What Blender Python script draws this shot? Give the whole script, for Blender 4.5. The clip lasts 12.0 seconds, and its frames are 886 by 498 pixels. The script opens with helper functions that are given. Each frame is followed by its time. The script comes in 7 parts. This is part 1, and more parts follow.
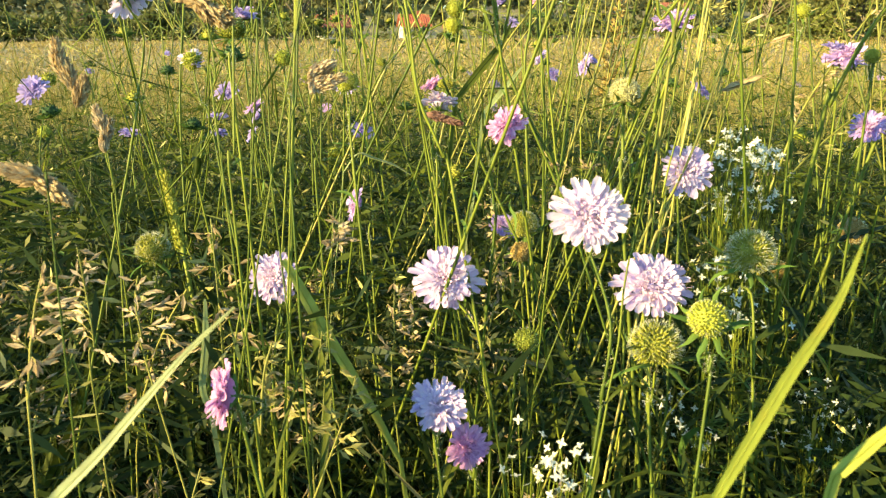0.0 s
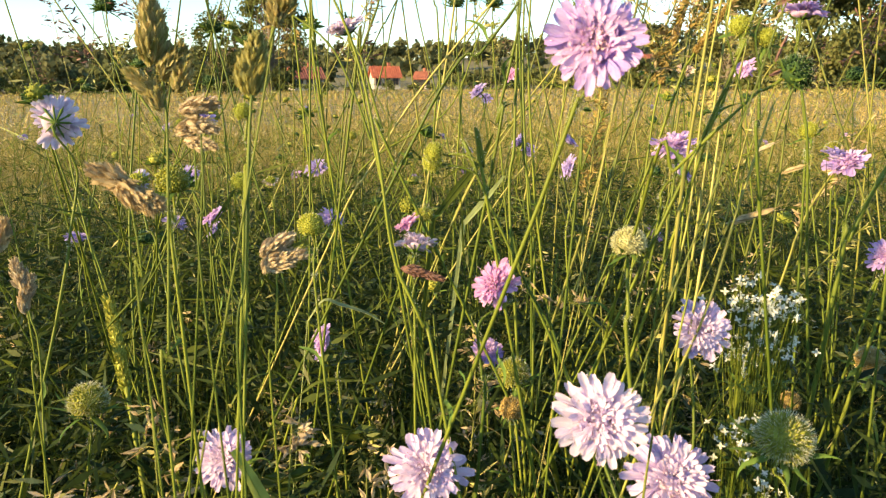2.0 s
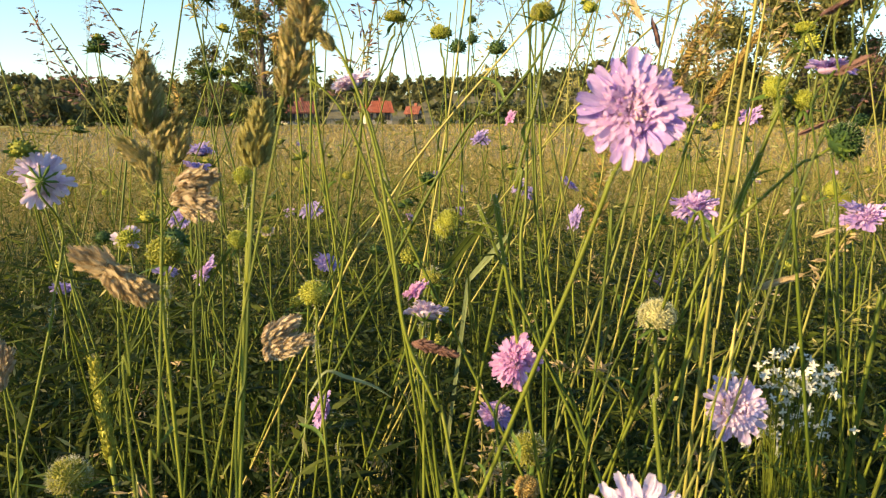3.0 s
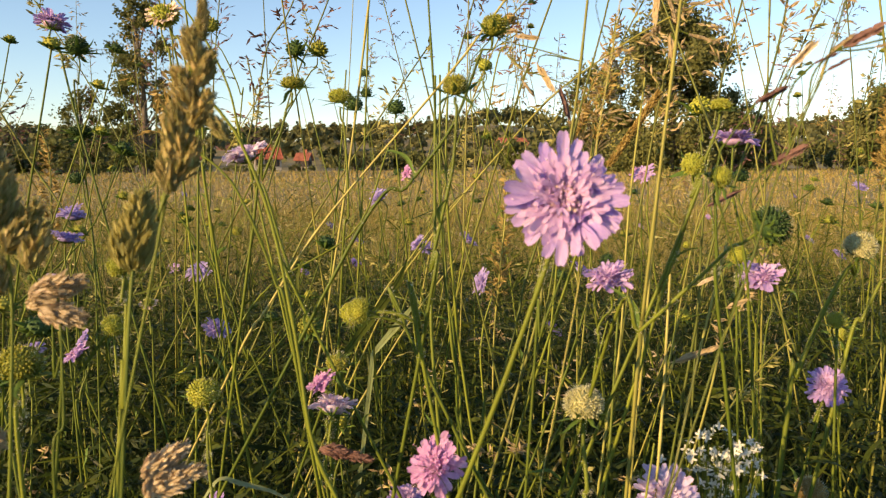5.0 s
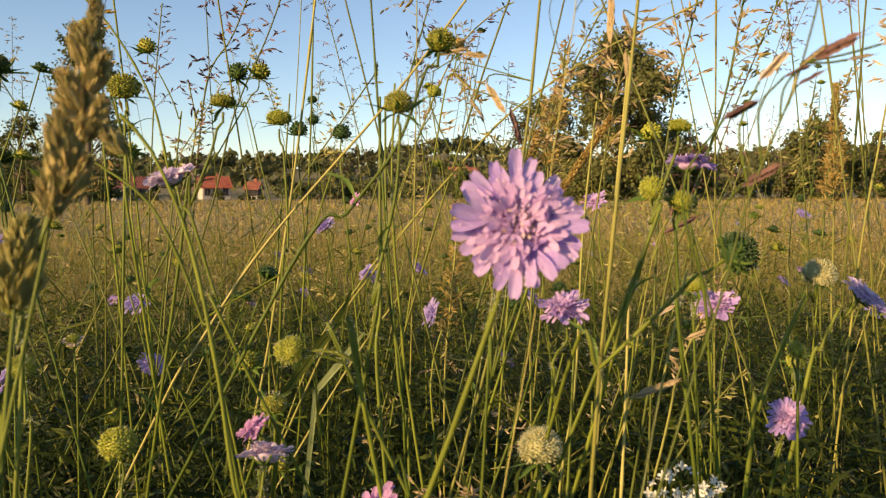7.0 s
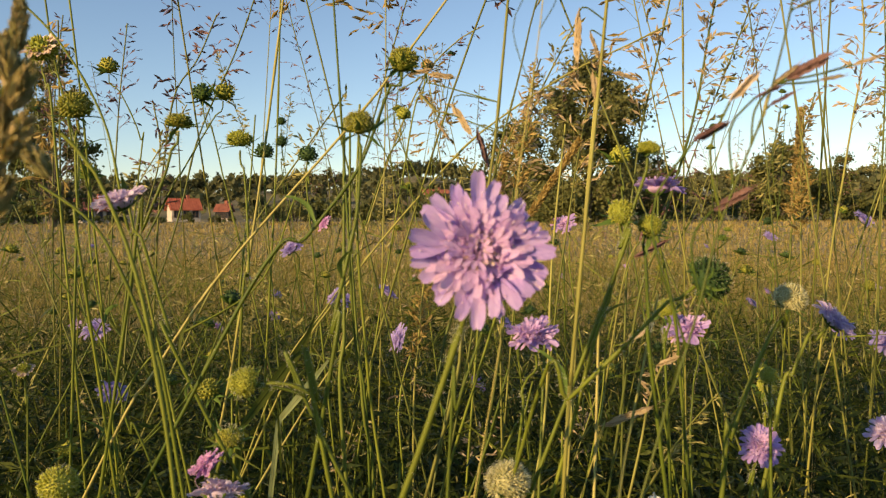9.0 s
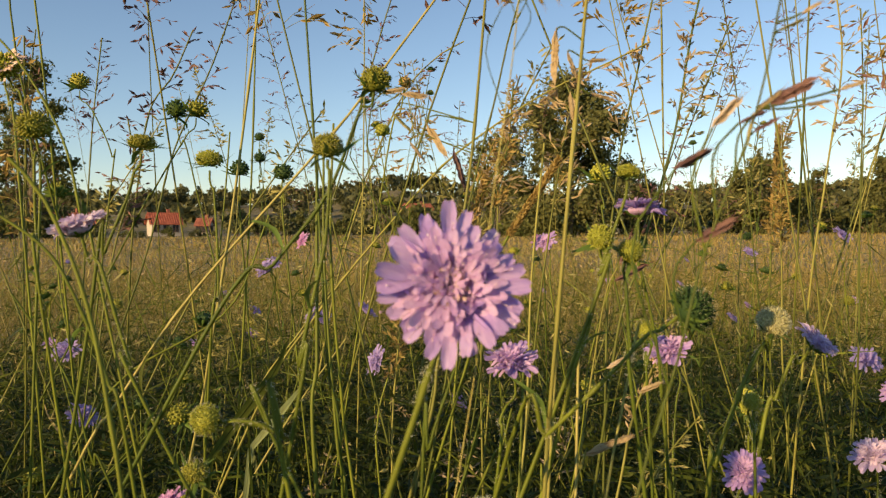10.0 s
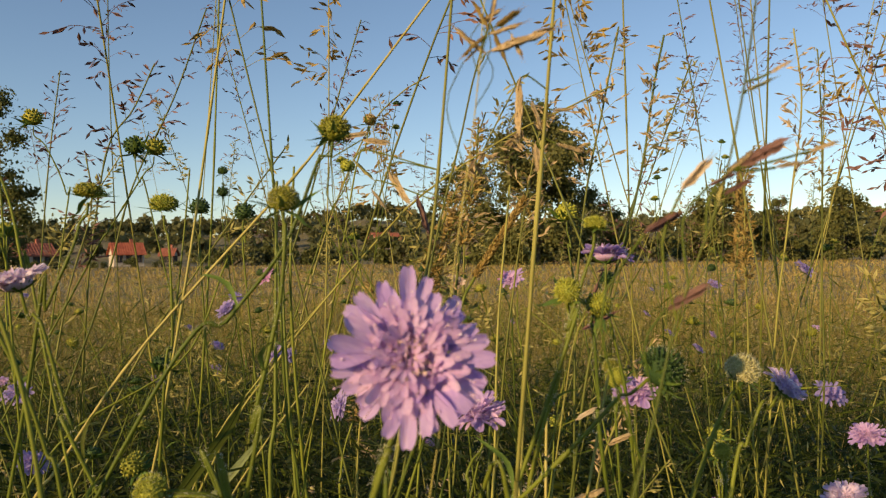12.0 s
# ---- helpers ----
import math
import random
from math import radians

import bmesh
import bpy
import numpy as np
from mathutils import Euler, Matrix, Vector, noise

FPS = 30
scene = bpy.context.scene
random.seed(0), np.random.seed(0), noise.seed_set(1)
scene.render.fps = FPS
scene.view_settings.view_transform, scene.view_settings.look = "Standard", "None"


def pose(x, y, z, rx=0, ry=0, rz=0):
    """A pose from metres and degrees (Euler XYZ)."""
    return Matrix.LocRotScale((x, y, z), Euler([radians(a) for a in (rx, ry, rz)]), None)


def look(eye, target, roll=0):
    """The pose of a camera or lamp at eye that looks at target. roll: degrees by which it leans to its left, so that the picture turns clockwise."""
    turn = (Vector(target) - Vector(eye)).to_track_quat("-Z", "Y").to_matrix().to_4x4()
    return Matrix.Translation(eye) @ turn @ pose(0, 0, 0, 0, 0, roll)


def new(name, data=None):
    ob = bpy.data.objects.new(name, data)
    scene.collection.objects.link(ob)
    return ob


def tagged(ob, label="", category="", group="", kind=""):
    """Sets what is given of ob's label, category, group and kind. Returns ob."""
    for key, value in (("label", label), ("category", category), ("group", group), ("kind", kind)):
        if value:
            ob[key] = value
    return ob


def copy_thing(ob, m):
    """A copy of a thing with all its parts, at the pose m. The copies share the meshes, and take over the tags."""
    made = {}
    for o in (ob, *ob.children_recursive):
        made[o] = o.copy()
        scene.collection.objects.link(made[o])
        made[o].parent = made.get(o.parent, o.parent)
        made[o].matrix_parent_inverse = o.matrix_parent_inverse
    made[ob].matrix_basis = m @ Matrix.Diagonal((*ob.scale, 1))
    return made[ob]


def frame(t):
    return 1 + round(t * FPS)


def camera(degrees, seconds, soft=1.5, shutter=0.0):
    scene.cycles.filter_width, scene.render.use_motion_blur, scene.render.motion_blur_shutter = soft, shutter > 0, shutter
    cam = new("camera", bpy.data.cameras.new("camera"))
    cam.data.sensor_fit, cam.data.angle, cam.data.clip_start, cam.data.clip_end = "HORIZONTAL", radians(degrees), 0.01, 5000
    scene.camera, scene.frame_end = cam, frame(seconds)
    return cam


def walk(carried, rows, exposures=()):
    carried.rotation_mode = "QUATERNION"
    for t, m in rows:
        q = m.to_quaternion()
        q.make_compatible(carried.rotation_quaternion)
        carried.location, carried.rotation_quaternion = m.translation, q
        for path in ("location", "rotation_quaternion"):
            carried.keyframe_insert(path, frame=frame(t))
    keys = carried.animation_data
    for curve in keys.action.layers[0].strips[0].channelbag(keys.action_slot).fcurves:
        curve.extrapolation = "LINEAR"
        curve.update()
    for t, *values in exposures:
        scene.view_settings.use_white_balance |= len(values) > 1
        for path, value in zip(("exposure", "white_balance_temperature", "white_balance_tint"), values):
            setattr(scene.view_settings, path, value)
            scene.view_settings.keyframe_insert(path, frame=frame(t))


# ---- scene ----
cam = camera(61.9, 12.0, 1.25)
cam.data.dof.use_dof, cam.data.dof.focus_distance, cam.data.dof.aperture_fstop = True, 0.50, 44.0
# seconds, place in metres, yaw, pitch and roll in degrees
ROWS = [
    (0.0, 0.0001, 0.0000, 0.5601, 0.01, -16.15, -0.25),
    (0.5, 0.0018, 0.0084, 0.5680, -0.53, -15.00, -0.18),
    (1.0, 0.0002, 0.0220, 0.5772, -1.24, -14.29, -0.32),
    (1.5, -0.0016, 0.0373, 0.5853, -2.04, -13.49, -0.44),
    (2.0, -0.0018, 0.0510, 0.5921, -2.20, -12.46, -0.45),
    (2.5, -0.0054, 0.0631, 0.5953, -2.45, -11.10, -0.21),
    (3.0, -0.0086, 0.0719, 0.6010, -2.94, -9.88, -0.18),
    (3.5, -0.0053, 0.0765, 0.6095, -3.73, -8.88, -0.45),
    (3.7, -0.0072, 0.0780, 0.6120, -4.41, -8.61, -0.57),
    (5.3, -0.0119, 0.0975, 0.6105, -12.40, -5.93, -0.31),
    (5.5, -0.0118, 0.0982, 0.6116, -12.83, -5.67, -0.32),
    (6.0, -0.0123, 0.1014, 0.6122, -13.34, -5.16, -0.31),
    (6.5, -0.0078, 0.1070, 0.6116, -14.26, -4.67, -0.34),
    (7.0, -0.0060, 0.1121, 0.6092, -15.05, -4.19, -0.35),
    (9.0, -0.0015, 0.1192, 0.6096, -17.21, -2.48, -0.33),
    (9.5, 0.0008, 0.1221, 0.6116, -17.84, -1.96, -0.34),
    (10.0, 0.0032, 0.1262, 0.6128, -18.59, -1.42, -0.44),
    (10.5, 0.0048, 0.1318, 0.6132, -19.28, -1.01, -0.52),
    (11.0, 0.0040, 0.1342, 0.6135, -19.65, -0.51, -0.55),
    (11.5, 0.0053, 0.1328, 0.6176, -20.30, 0.27, -0.61),
    (12.0, 0.0071, 0.1328, 0.6193, -21.10, 0.80, -0.71),
]
# the clip's own brightness and white balance: seconds, stops, kelvin, tint
EXPOSURES = [(0.0, 2.00, 6850, -10), (1.0, 1.90, 6900, -4), (2.0, 1.64, 6800, 3), (3.0, 1.36, 6800, 8), (5.0, 0.99, 7150, 16), (7.0, 0.78, 7200, 17), (9.0, 0.63, 7130, 15), (12.0, 0.37, 7050, 14)]
walk(cam, [(t, pose(x, y, z, 0, 0, yaw) @ pose(0, 0, 0, 90 + pitch) @ pose(0, 0, 0, 0, 0, roll)) for t, x, y, z, yaw, pitch, roll in ROWS], EXPOSURES)

# ---- light ----
SUN_AZIMUTH, SUN_HEIGHT = 245.0, 16.5      # degrees clockwise from north (+y), and above the horizon
world = bpy.data.worlds.new("evening_sky")
scene.world = world
world.use_nodes = True
sky = world.node_tree.nodes.new("ShaderNodeTexSky")
sky.sky_type, sky.sun_disc = "NISHITA", False
sky.sun_elevation, sky.sun_rotation = radians(SUN_HEIGHT), radians(SUN_AZIMUTH)
sky.air_density, sky.dust_density, sky.ozone_density = 1.0, 0.02, 2.8
background = world.node_tree.nodes["Background"]
background.inputs["Strength"].default_value = 0.110
world.node_tree.links.new(sky.outputs["Color"], background.inputs["Color"])

sun_way = Vector((math.sin(radians(SUN_AZIMUTH)) * math.cos(radians(SUN_HEIGHT)),
                  math.cos(radians(SUN_AZIMUTH)) * math.cos(radians(SUN_HEIGHT)), math.sin(radians(SUN_HEIGHT))))
sun = new("sun", bpy.data.lights.new("sun", "SUN"))
sun.data.energy, sun.data.angle, sun.data.color = 5.0, radians(0.6), (1.0, 0.71, 0.36)
sun.matrix_world = look(sun_way * 50, (0, 0, 0))


# ---- materials ----
def plant(name, low, high, rough=0.55, glow=0.3, grain=180.0, stretch=(1, 1, 0.25), bump=0.25, spots=None):
    """A leaf, stem or petal: two tones that change from piece to piece, fine streaks, blotches and some light let through."""
    m = bpy.data.materials.new(name)
    m.use_nodes = True
    t = m.node_tree
    n, link = t.nodes, t.links.new
    shader, out = n["Principled BSDF"], n["Material Output"]
    place, stretched = n.new("ShaderNodeTexCoord"), n.new("ShaderNodeMapping")
    stretched.inputs["Scale"].default_value = stretch
    link(place.outputs["Object"], stretched.inputs["Vector"])
    fine, broad = n.new("ShaderNodeTexNoise"), n.new("ShaderNodeTexNoise")
    fine.inputs["Scale"].default_value, fine.inputs["Detail"].default_value = grain * 4, 3
    broad.inputs["Scale"].default_value = grain * 0.35
    link(stretched.outputs["Vector"], fine.inputs["Vector"])
    link(place.outputs["Object"], broad.inputs["Vector"])
    piece, whole = n.new("ShaderNodeNewGeometry"), n.new("ShaderNodeObjectInfo")
    total = n.new("ShaderNodeMath")
    total.operation = "ADD"
    link(piece.outputs["Random Per Island"], total.inputs[0])
    link(whole.outputs["Random"], total.inputs[1])
    part_of = n.new("ShaderNodeMath")
    part_of.operation = "FRACT"
    link(total.outputs[0], part_of.inputs[0])
    blend = n.new("ShaderNodeMath")
    blend.operation = "MULTIPLY_ADD"
    link(broad.outputs["Fac"], blend.inputs[0])
    blend.inputs[1].default_value = 0.7
    link(part_of.outputs[0], blend.inputs[2])
    half = n.new("ShaderNodeMapRange")
    half.inputs["From Min"].default_value, half.inputs["From Max"].default_value = 0.2, 1.5
    link(blend.outputs[0], half.inputs["Value"])
    tone = n.new("ShaderNodeMix")
    tone.data_type = "RGBA"
    tone.inputs[6].default_value, tone.inputs[7].default_value = (*low, 1), (*high, 1)
    link(half.outputs[0], tone.inputs[0])
    streak = n.new("ShaderNodeMix")
    streak.data_type, streak.blend_type = "RGBA", "OVERLAY"
    streak.inputs[0].default_value = 0.45
    link(tone.outputs[2], streak.inputs[6])
    link(fine.outputs["Fac"], streak.inputs[7])
    colour = streak.outputs[2]
    if spots:
        dot, edge, stain = n.new("ShaderNodeTexNoise"), n.new("ShaderNodeMapRange"), n.new("ShaderNodeMix")
        dot.inputs["Scale"].default_value = grain * 0.8
        edge.inputs["From Min"].default_value, edge.inputs["From Max"].default_value = 0.56, 0.7
        link(place.outputs["Object"], dot.inputs["Vector"])
        link(dot.outputs["Fac"], edge.inputs["Value"])
        stain.data_type = "RGBA"
        stain.inputs[7].default_value = (*spots, 1)
        link(edge.outputs[0], stain.inputs[0])
        link(colour, stain.inputs[6])
        colour = stain.outputs[2]
    link(colour, shader.inputs["Base Color"])
    shader.inputs["Roughness"].default_value = rough
    shader.inputs["Specular IOR Level"].default_value = 0.16
    if bump:
        relief = n.new("ShaderNodeBump")
        relief.inputs["Strength"].default_value, relief.inputs["Distance"].default_value = bump, 0.0006
        link(fine.outputs["Fac"], relief.inputs["Height"])
        link(relief.outputs["Normal"], shader.inputs["Normal"])
    if glow:
        thin, mixed = n.new("ShaderNodeBsdfTranslucent"), n.new("ShaderNodeMixShader")
        link(colour, thin.inputs["Color"])
        mixed.inputs[0].default_value = glow
        link(shader.outputs[0], mixed.inputs[1])
        link(thin.outputs[0], mixed.inputs[2])
        link(mixed.outputs[0], out.inputs["Surface"])
    return m


def plain(name, low, high, rough=0.8, scale=4.0, bump=0.3, depth=0.01, third=None):
    """A wall, roof, bark or soil: two tones in broad and fine noise, with relief."""
    m = bpy.data.materials.new(name)
    m.use_nodes = True
    t = m.node_tree
    n, link = t.nodes, t.links.new
    shader = n["Principled BSDF"]
    place, fine, broad = n.new("ShaderNodeTexCoord"), n.new("ShaderNodeTexNoise"), n.new("ShaderNodeTexNoise")
    fine.inputs["Scale"].default_value, fine.inputs["Detail"].default_value = scale * 9, 6
    broad.inputs["Scale"].default_value, broad.inputs["Detail"].default_value = scale, 4
    for one in (fine, broad):
        link(place.outputs["Object"], one.inputs["Vector"])
    spread, tone = n.new("ShaderNodeMapRange"), n.new("ShaderNodeMix")
    spread.inputs["From Min"].default_value, spread.inputs["From Max"].default_value = 0.35, 0.65
    link(broad.outputs["Fac"], spread.inputs["Value"])
    tone.data_type = "RGBA"
    tone.inputs[6].default_value, tone.inputs[7].default_value = (*low, 1), (*high, 1)
    link(spread.outputs[0], tone.inputs[0])
    colour = tone.outputs[2]
    if third:
        edge, extra = n.new("ShaderNodeMapRange"), n.new("ShaderNodeMix")
        edge.inputs["From Min"].default_value, edge.inputs["From Max"].default_value = 0.48, 0.62
        link(fine.outputs["Fac"], edge.inputs["Value"])
        extra.data_type = "RGBA"
        extra.inputs[7].default_value = (*third, 1)
        link(edge.outputs[0], extra.inputs[0])
        link(colour, extra.inputs[6])
        colour = extra.outputs[2]
    link(colour, shader.inputs["Base Color"])
    shader.inputs["Roughness"].default_value = rough
    relief = n.new("ShaderNodeBump")
    relief.inputs["Strength"].default_value, relief.inputs["Distance"].default_value = bump, depth
    link(fine.outputs["Fac"], relief.inputs["Height"])
    link(relief.outputs["Normal"], shader.inputs["Normal"])
    return m


STEM = plant("green_stem", (0.050, 0.085, 0.012), (0.205, 0.235, 0.032), 0.45, 0.12, 60, (1, 1, 0.1))
STRAW_STEM = plant("straw_stem", (0.24, 0.25, 0.05), (0.48, 0.41, 0.14), 0.45, 0.12, 60, (1, 1, 0.1))
CULM = plant("grass_culm", (0.065, 0.095, 0.018), (0.32, 0.30, 0.075), 0.45, 0.12, 60, (1, 1, 0.1))
BLADE = plant("grass_blade", (0.030, 0.052, 0.008), (0.112, 0.136, 0.020), 0.5, 0.4, 60, (1, 1, 0.08))
# leaf green made very dark: shade low between the stems is in the colour
LUSH_SHADED = plant("shade_dark_leaf", (0.014, 0.026, 0.008), (0.046, 0.070, 0.017), 0.5, 0.35, 60)
DRY_BLADE = plant("dry_blade", (0.22, 0.19, 0.07), (0.46, 0.38, 0.17), 0.6, 0.35, 60, (1, 1, 0.08))
FIELD = plant("field_grass", (0.205, 0.158, 0.044), (0.48, 0.360, 0.125), 0.65, 0.3, 20, (1, 1, 0.2), 0)
FIELD_GREEN = plant("field_green_grass", (0.10, 0.095, 0.022), (0.31, 0.265, 0.070), 0.6, 0.35, 20, (1, 1, 0.2), 0)
YELLOW_BLADE = plant("yellow_blade", (0.27, 0.32, 0.045), (0.45, 0.46, 0.09), 0.45, 0.4, 60, (1, 1, 0.08), spots=(0.40, 0.34, 0.05))
PALE_BLADE = plant("pale_blade", (0.22, 0.28, 0.11), (0.40, 0.43, 0.22), 0.5, 0.35, 60, (1, 1, 0.08))
LILAC = plant("lilac_petal", (0.45, 0.31, 0.68), (0.64, 0.46, 0.80), 0.55, 0.48, 7, (0.2, 1.6, 1), 0.25)
PINK = plant("pink_petal", (0.58, 0.30, 0.60), (0.74, 0.46, 0.70), 0.55, 0.48, 7, (0.2, 1.6, 1), 0.25)
BLUE = plant("blue_petal", (0.40, 0.33, 0.66), (0.57, 0.46, 0.77), 0.55, 0.48, 7, (0.2, 1.6, 1), 0.25)
PALE = plant("pale_petal", (0.62, 0.52, 0.72), (0.84, 0.73, 0.84), 0.55, 0.48, 7, (0.2, 1.6, 1), 0.25)
# lilac and its disc florets made paler, sunlight put into the colour
LILAC_LIT = plant("lit_lilac_petal", (0.54, 0.43, 0.72), (0.76, 0.63, 0.85), 0.55, 0.48, 7, (0.2, 1.6, 1), 0.25)
DISC_PALE = plant("pale_disc_floret", (0.68, 0.54, 0.74), (0.86, 0.74, 0.86), 0.6, 0.45, 10, (1, 1, 1), 0.2)
DISC = plant("disc_floret", (0.56, 0.37, 0.66), (0.74, 0.54, 0.78), 0.6, 0.45, 10, (1, 1, 1), 0.2)
ANTHER = plant("anther", (0.60, 0.36, 0.56), (0.88, 0.78, 0.84), 0.5, 0.1, 10, (1, 1, 1), 0)
WITHERED = plant("withered_petal", (0.60, 0.43, 0.33), (0.84, 0.70, 0.57), 0.7, 0.3, 7, (0.2, 1.6, 1), 0.25)
BRACT = plant("green_bract", (0.07, 0.14, 0.03), (0.17, 0.25, 0.05), 0.55, 0.3, 150)
SEED = plant("seed_head", (0.19, 0.22, 0.03), (0.44, 0.42, 0.075), 0.55, 0.2, 12, (1, 1, 1))
SEED_YELLOW = plant("yellow_seed_head", (0.28, 0.33, 0.045), (0.52, 0.52, 0.09), 0.55, 0.25, 12, (1, 1, 1))
# dark green, also standing for shade on the head seen from behind
SEED_DARK = plant("dark_seed_head", (0.028, 0.065, 0.022), (0.075, 0.13, 0.04), 0.55, 0.2, 12, (1, 1, 1))
SEED_BROWN = plant("brown_seed_head", (0.34, 0.22, 0.07), (0.56, 0.42, 0.15), 0.6, 0.2, 12, (1, 1, 1))
SEED_PALE = plant("pale_seed_head", (0.42, 0.42, 0.17), (0.72, 0.67, 0.38), 0.6, 0.25, 12, (1, 1, 1))
HUSK_MIX = plant("straw_green_husk", (0.19, 0.21, 0.05), (0.64, 0.51, 0.25), 0.6, 0.35, 160, (1, 1, 0.2))
HAIR = plant("pale_bristle", (0.46, 0.48, 0.30), (0.74, 0.72, 0.56), 0.6, 0.4, 100, (1, 1, 1), 0)
HUSK = plant("tan_husk", (0.36, 0.27, 0.14), (0.66, 0.52, 0.31), 0.6, 0.35, 160, (1, 1, 0.2))
HUSK_GOLD = plant("golden_husk", (0.24, 0.17, 0.045), (0.54, 0.40, 0.15), 0.6, 0.35, 160, (1, 1, 0.2))
HUSK_PINK = plant("rosy_husk", (0.34, 0.26, 0.15), (0.76, 0.63, 0.45), 0.6, 0.3, 160, (1, 1, 0.2))
HUSK_GREEN = plant("green_husk", (0.28, 0.28, 0.09), (0.52, 0.46, 0.18), 0.6, 0.35, 160, (1, 1, 0.2))
HUSK_PURPLE = plant("purple_husk", (0.11, 0.06, 0.06), (0.30, 0.17, 0.13), 0.55, 0.2, 160, (1, 1, 0.2))
WHITE = plant("white_petal", (0.62, 0.62, 0.50), (0.85, 0.84, 0.76), 0.6, 0.35, 200, (1, 1, 1), 0.1)
CANOPY = plant("tree_leaf", (0.055, 0.072, 0.022), (0.15, 0.155, 0.05), 0.6, 0.35, 2, (1, 1, 1), 0)
CANOPY_WARM = plant("warm_tree_leaf", (0.070, 0.088, 0.028), (0.185, 0.185, 0.064), 0.6, 0.35, 2, (1, 1, 1), 0)
CANOPY_FAR = plant("far_wood_leaf", (0.062, 0.076, 0.036), (0.150, 0.146, 0.060), 0.7, 0.3, 0.4, (1, 1, 1), 0)
BARK = plain("bark", (0.07, 0.055, 0.04), (0.16, 0.13, 0.09), 0.9, 3, 0.8, 0.03)
SOIL = plain("meadow_ground", (0.09, 0.076, 0.030), (0.24, 0.195, 0.080), 0.95, 0.35, 0.6, 0.03, (0.08, 0.085, 0.03))
PLASTER = plain("plaster", (0.36, 0.32, 0.26), (0.5, 0.45, 0.38), 0.85, 0.8, 0.2, 0.01)
ROOF_TILE = plain("red_roof_tile", (0.30, 0.075, 0.04), (0.44, 0.13, 0.065), 0.8, 1.2, 0.5, 0.03)
ROOF_BROWN = plain("brown_roof_tile", (0.22, 0.07, 0.045), (0.34, 0.12, 0.07), 0.8, 1.2, 0.5, 0.03)
DARK_WOOD = plain("dark_wood", (0.06, 0.04, 0.03), (0.12, 0.08, 0.05), 0.7, 2, 0.4, 0.01)
PANE = plain("window_pane", (0.03, 0.035, 0.045), (0.05, 0.055, 0.065), 0.08, 1, 0.0, 0.001)


